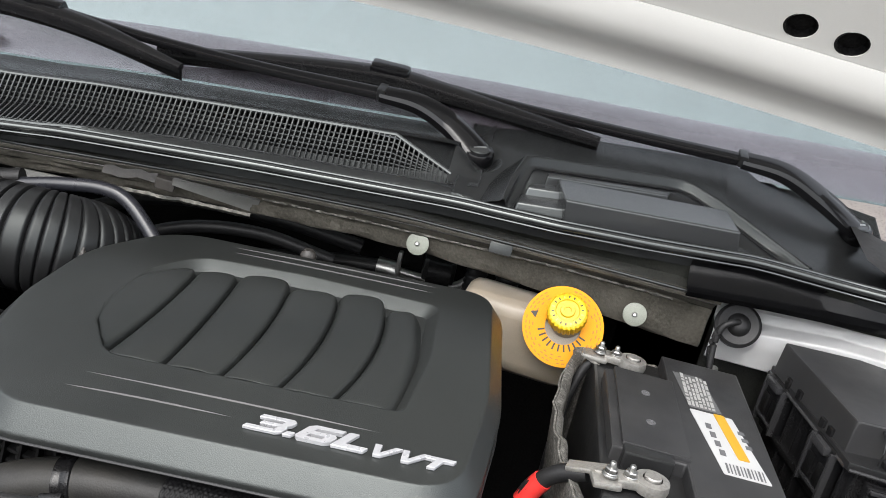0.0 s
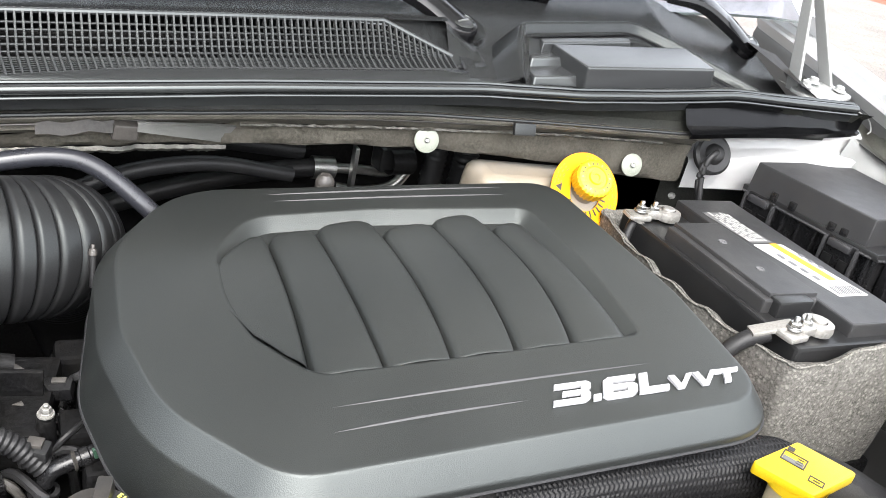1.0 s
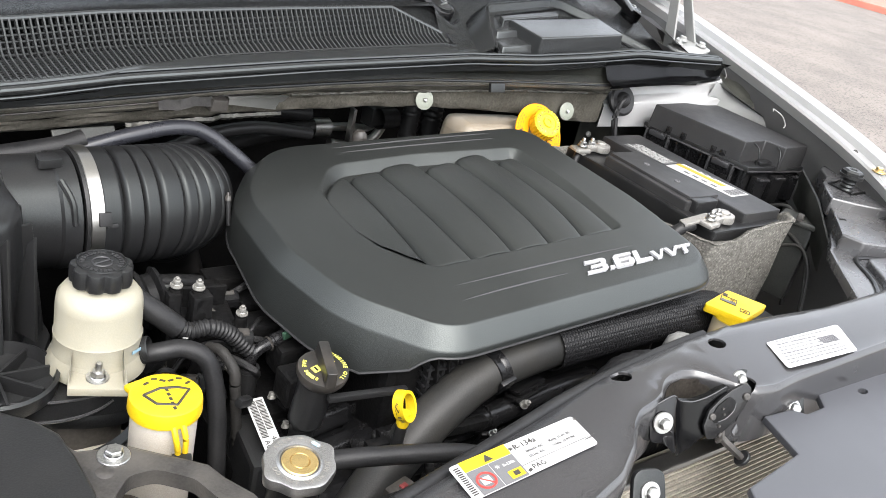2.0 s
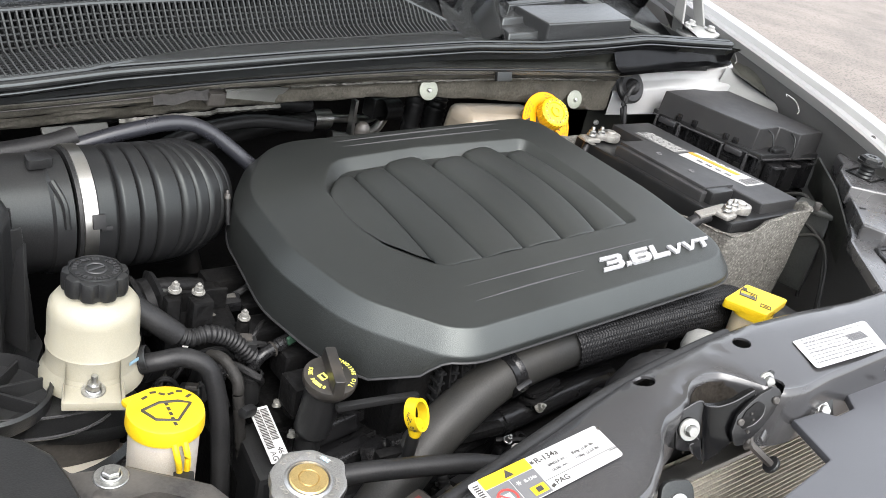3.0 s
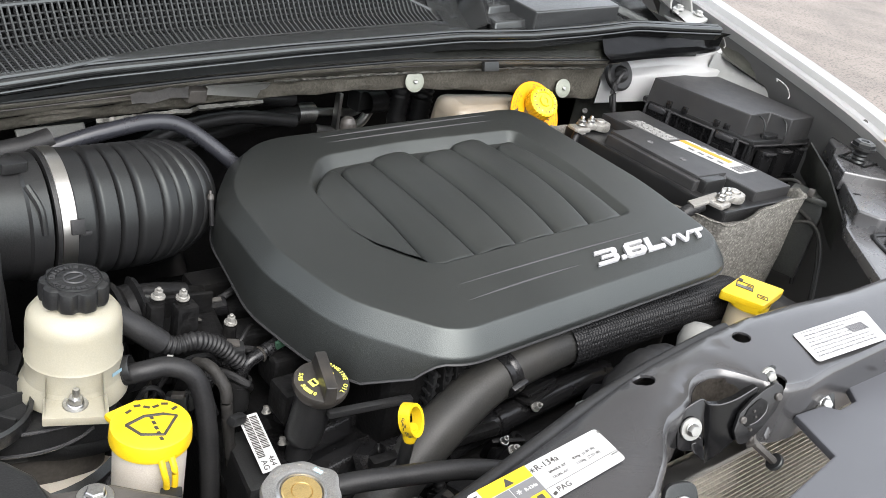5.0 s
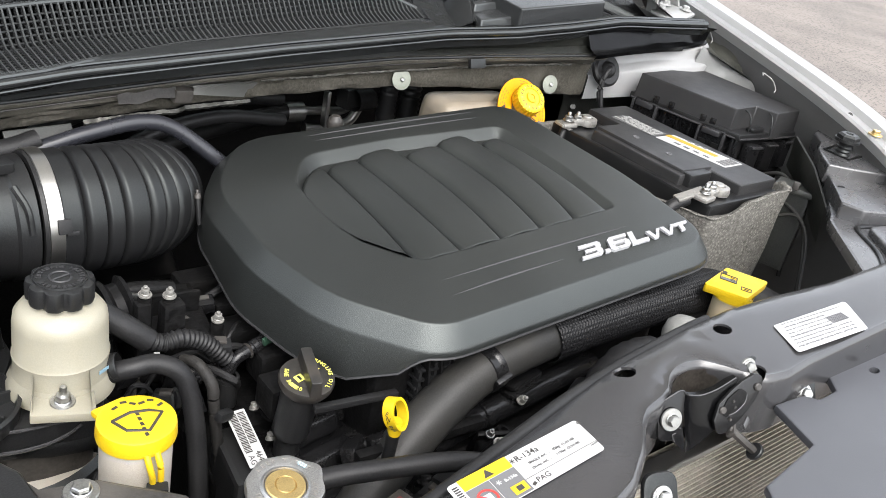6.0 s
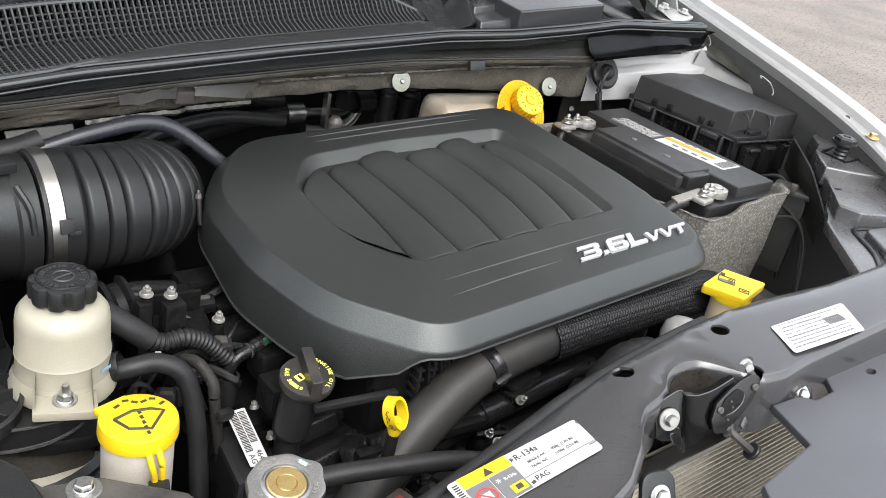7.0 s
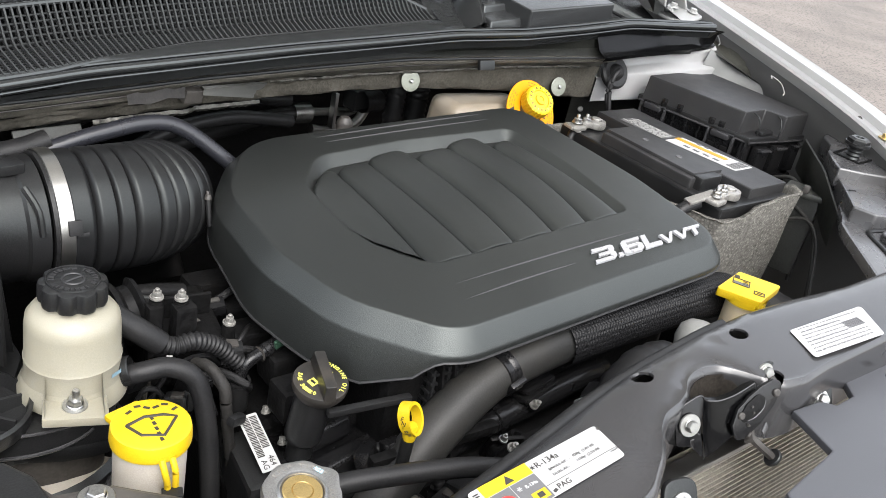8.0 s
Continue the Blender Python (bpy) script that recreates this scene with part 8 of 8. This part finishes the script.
part("wire", tube([(0.552, 0.630, 1.041), (0.538, 0.623, 1.040), (0.528, 0.622, 1.026), (0.526, 0.619, 1.000), (0.534, 0.611, 0.97), (0.530, 0.600, 0.94)], 0.0032, 10, 6), RUBBER, gr)



def flap_foot(x):
    return V((x, 0.605 + 0.012 * max(0.0, x - 0.69) / 0.1, lerp_table(x, (0.47, 0.57, 0.69, 0.793), (1.068, 1.075, 1.080, 1.083))))


flap_rows = []
for i in range(17):
    x = 0.472 + 0.02 * i
    f, top = flap_foot(x), V((x, seal_y(x) + 0.002, seal_z(x) - 0.005 - 0.10 * max(0.0, x - 0.75)))
    flap_rows.append([top, top.lerp(f, 0.3) + V((0, 0.010, 0)), top.lerp(f, 0.7) + V((0, 0.006, 0)), f + V((0, 0.002, 0.0095)), f + V((0, -0.004, 0.0075)), f])
solid("seal_flap", sheet(flap_rows, 0.002), GLOSS, "black plastic flap below the seal end", "flap", kind="structure")

# ---- hood hinge ----
hinge = thing("hinge_assembly", (0.80, 0.74, 1.11), "white painted hood hinge with two arms", "hinge")
part("foot", prism(rounded([(-0.055, -0.028, 0.01), (0.045, -0.034, 0.01), (0.052, 0.02, 0.012), (-0.05, 0.03, 0.01)], 4), 0, 0.006, 0.002, at(0.800, 0.715, 1.115, 8, -6, 20)), PRIMER, hinge)
for a, b, wide in (((0.763, 0.735, 1.112), (0.730, 0.742, 1.262), 0.026), ((0.846, 0.738, 1.104), (0.748, 0.742, 1.262), 0.024)):
    va, vb = V(a), V(b)
    part("arm", block(aim(va, vb - va, 10), (wide, 0.006, (vb - va).length), 0.002, 0.75), PRIMER, hinge)
part("bridge", block(at(0.738, 0.745, 1.262, -25, 0, -8), (0.06, 0.008, 0.03), 0.003), PRIMER, hinge)
for p in ((0.775, 0.725, 1.124), (0.835, 0.712, 1.124), (0.80, 0.735, 1.128)):
    part("bolt", hexbolt(aim(p, (0, -0.1, 1)), 0.007, 0.006, 0.011), PRIMER, hinge, "painted hinge bolt")
solid("cowl_end", sheet([[(0.70, 0.70, 1.145), (0.70, 0.80, 1.165)], [(0.76, 0.69, 1.12), (0.77, 0.80, 1.15)], [(0.80, 0.68, 1.10), (0.83, 0.80, 1.10)]], 0.004), GRIMEDARK, "grey painted end of the cowl by the hinge", "body panel", kind="structure")

# ---- wipers ----
def strap(points, widths, thick, up=(0, -0.5, 0.86)):
    """A flat bar with bevelled edges along the points, as wide as given at each."""
    line = [V(p) for p in points]
    up = V(up).normalized()
    bm = bmesh.new()
    rings = []
    for i, p in enumerate(line):
        d = (line[min(i + 1, len(line) - 1)] - line[max(i - 1, 0)]).normalized()
        side = d.cross(up).normalized()
        nrm = side.cross(d)
        w, h = widths[i] / 2, thick[i]
        rings.append([bm.verts.new(p + side * sx * w + nrm * sz * h) for sx, sz in ((-1, 0), (-1, 0.7), (-0.75, 1), (0, 1.12), (0.75, 1), (1, 0.7), (1, 0))])
    for a, b in zip(rings, rings[1:]):
        for i in range(7):
            bm.faces.new((a[i], a[(i + 1) % 7], b[(i + 1) % 7], b[i]))
    bm.faces.new(rings[0][::-1])
    bm.faces.new(rings[-1])
    bmesh.ops.recalc_face_normals(bm, faces=bm.faces)
    return bm


def wiper(pivot, head, arm, blade, label):
    """head and arm are lines of points from the pivot outwards; blade from its free end to its other end."""
    w = thing("wiper", pivot, label, "wiper", "windshield wipers")
    p = V(pivot)
    m = aim(p, (0, -0.35, 0.94))
    part("pivot_post", lathe([(0.015, -0.045), (0.0165, -0.012), (0.021, -0.006), (0.021, 0.008), (0.019, 0.0110), (0.0145, 0.0115)], m, 32), GLOSS, w)
    cap = part("cap", lathe([(0.0150, 0.0100), (0.0155, 0.0140), (0.0130, 0.0155), (0.0120, 0.0140), (0, 0.0145)], m, 32), SEALRUB, w, "round pivot cap")
    part("cap_slot", block(m @ at(0, 0, 0.0143, 0, 0, 20), (0.018, 0.0035, 0.0008), 0.0003), STEEL, cap)
    line = glide([p] + [V(q) for q in head], 5)
    n = len(line) - 1
    part("arm_head", strap(line, [0.040 - 0.013 * i / n for i in range(n + 1)], [0.012 + 0.004 * math.sin(math.pi * i / n) for i in range(n + 1)]), GLOSS, w)
    rod = glide([V(head[-1])] + [V(q) for q in arm], 4)
    k = len(rod) - 1
    part("arm", strap(rod, [0.019 - 0.007 * i / k for i in range(k + 1)], [0.011 - 0.003 * i / k for i in range(k + 1)]), GLOSS, w)
    b, t = V(head[-1]), V(arm[-1])
    turn = math.degrees(math.atan2((t - b).y, (t - b).x))
    part("joint", block(aim(b + V((0, 0, -0.002)), (0, -0.3, 1), turn), (0.012, 0.024, 0.017), 0.002), BLACK, w)
    bl = [V(q) for q in blade]
    nb = glide(bl, 6)
    kb = len(nb) - 1
    part("blade", strap(nb, [0.008 + 0.020 * math.sin(math.pi * (0.08 + 0.84 * i / kb)) for i in range(kb + 1)], [0.008 + 0.010 * math.sin(math.pi * (0.05 + 0.9 * i / kb)) for i in range(kb + 1)]), GLOSSBLACK, w)
    part("rubber", sheet([[q + V((0, 0.002, 0.002)), q + V((0, 0.008, -0.016))] for q in nb], 0.003), GLOSSBLACK, w)
    part("blade_mount", block(aim(t + V((0, -0.002, -0.004)), (0, -0.4, 0.9), turn), (0.062, 0.024, 0.020), 0.005, 0.9), GLOSS, w)
    return w


wiper((0.177, 0.735, 1.146), [(0.130, 0.757, 1.170), (0.080, 0.773, 1.184), (0.023, 0.780, 1.186)], [(-0.138, 0.777, 1.182), (-0.33, 0.779, 1.184), (-0.484, 0.788, 1.192)], [(-0.80, 0.79, 1.178), (-0.484, 0.782, 1.182), (-0.26, 0.752, 1.158)], "black wiper arm and blade parked on the windshield")
wiper((0.717, 0.815, 1.152), [(0.655, 0.815, 1.182), (0.595, 0.815, 1.205), (0.534, 0.816, 1.210)], [(0.36, 0.813, 1.208), (0.18, 0.816, 1.208), (0.022, 0.822, 1.213)], [(-0.31, 0.785, 1.170), (-0.02, 0.820, 1.200), (0.115, 0.816, 1.200), (0.335, 0.797, 1.190)], "long black wiper arm and blade parked on the windshield")

# ---- holes and gas strut clip of the hood ----
for x, u in HOLES:
    c = hood_point(x, u) + V((0, -0.006, -0.005))
    pl = thing("hood_hole", c, "round dark access hole in the hood frame", "hole", "access holes in the hood")
    hm = aim(c, (0, -0.75, -0.66))
    part("cup", lathe([(0.0215, 0.0), (0.0205, 0.0012), (0.0190, 0.0004), (0.0180, -0.006), (0.0175, -0.010), (0, -0.010)], hm, 28), BAYBLACK, pl)

# ---- dark clutter between battery, fuse box and radiator support ----
relay = thing("relay_box", (0.60, 0.30, 0.86), "dusty black relay box beside the battery", "relay box")
part("body", block(at(0.619, 0.270, 0.840, 0, 4, 20), (0.046, 0.056, 0.130), 0.005), DUSTBOX, relay)
part("lid", block(at(0.621, 0.270, 0.967, 0, 4, 20), (0.050, 0.060, 0.010), 0.003), DUSTBOX, relay)
part("tab", block(at(0.602, 0.262, 0.976, 0, 4, 20), (0.013, 0.010, 0.012), 0.002), GRIMEDARK, relay)
for k, pts in enumerate(([(0.60, 0.36, 0.93), (0.608, 0.33, 0.955), (0.60, 0.24, 0.94), (0.575, 0.20, 0.90), (0.55, 0.17, 0.82)], [(0.575, 0.27, 0.93), (0.585, 0.235, 0.945), (0.57, 0.20, 0.92), (0.54, 0.17, 0.86)], [(0.66, 0.36, 0.95), (0.655, 0.31, 0.97), (0.645, 0.27, 0.93), (0.64, 0.25, 0.82)])):
    lm_ = thing("side_loom", pts[0], "black wiring loom behind the lamp panel", "wiring loom", "looms behind the lamp panel")
    part("conduit", tube(pts, 0.0034 - 0.0008 * (k % 2), 10, 12), HOSEDUST, lm_, angle=80)
fan = thing("fan_shroud", (0.25, 0.10, 0.60), "black fan shroud behind the radiator", "fan shroud")
part("panel", block(at(0.10, 0.105, 0.45, -4, 0, 0), (0.62, 0.02, 0.36), 0.006), BAYBLACK, fan)
for i in range(9):
    part("rib", block(at(-0.16 + 0.065 * i, 0.122, 0.62, -4, 0, 0), (0.005, 0.018, 0.18), 0.001), BAYBLACK, fan)
part("top_edge", tube([(-0.20, 0.112, 0.815), (0.1, 0.116, 0.822), (0.40, 0.11, 0.82)], 0.008, 10, 4), BLACK, fan)

clip_rod = thing("hood_clip", (0.20, 0.80, 1.35), "black plastic clip and rod under the hood edge", "clip")
part("rod", tube([(0.10, 0.805, 1.338), (0.16, 0.797, 1.342), (0.232, 0.784, 1.352)], 0.0035, 10, 4), GLOSS, clip_rod)
part("end_block", block(at(0.243, 0.781, 1.349, 20, -6, 0), (0.024, 0.012, 0.013), 0.002), BLACK, clip_rod)

# ---- clips below the fender ----
gap = thing("liner_clip", (0.79, 0.45, 1.0), "bent wire clips on the liner below the fender", "clip")
for x, y, z in ((0.862, 0.655, 1.098), (0.800, 0.462, 1.072)):
    part("wire", tube([(x - 0.020, y + 0.014, z + 0.004), (x - 0.012, y + 0.020, z + 0.006), (x, y + 0.006, z - 0.002), (x - 0.010, y - 0.012, z - 0.012), (x - 0.022, y - 0.018, z - 0.016)], 0.0012, 6, 5), PLATE, gap)
pillar = [[(0.90 + d, 0.90 + 0.9 * u, 1.19 + 0.62 * u + z) for d, z in ((-0.01, 0.004), (0.03, 0.012), (0.07, -0.01), (0.08, -0.12))] for u in (0, 0.25, 0.5, 0.75, 1.0)]
solid("pillar", sheet(pillar, 0.004), WHITE, "white painted windshield pillar", "body panel", kind="structure")
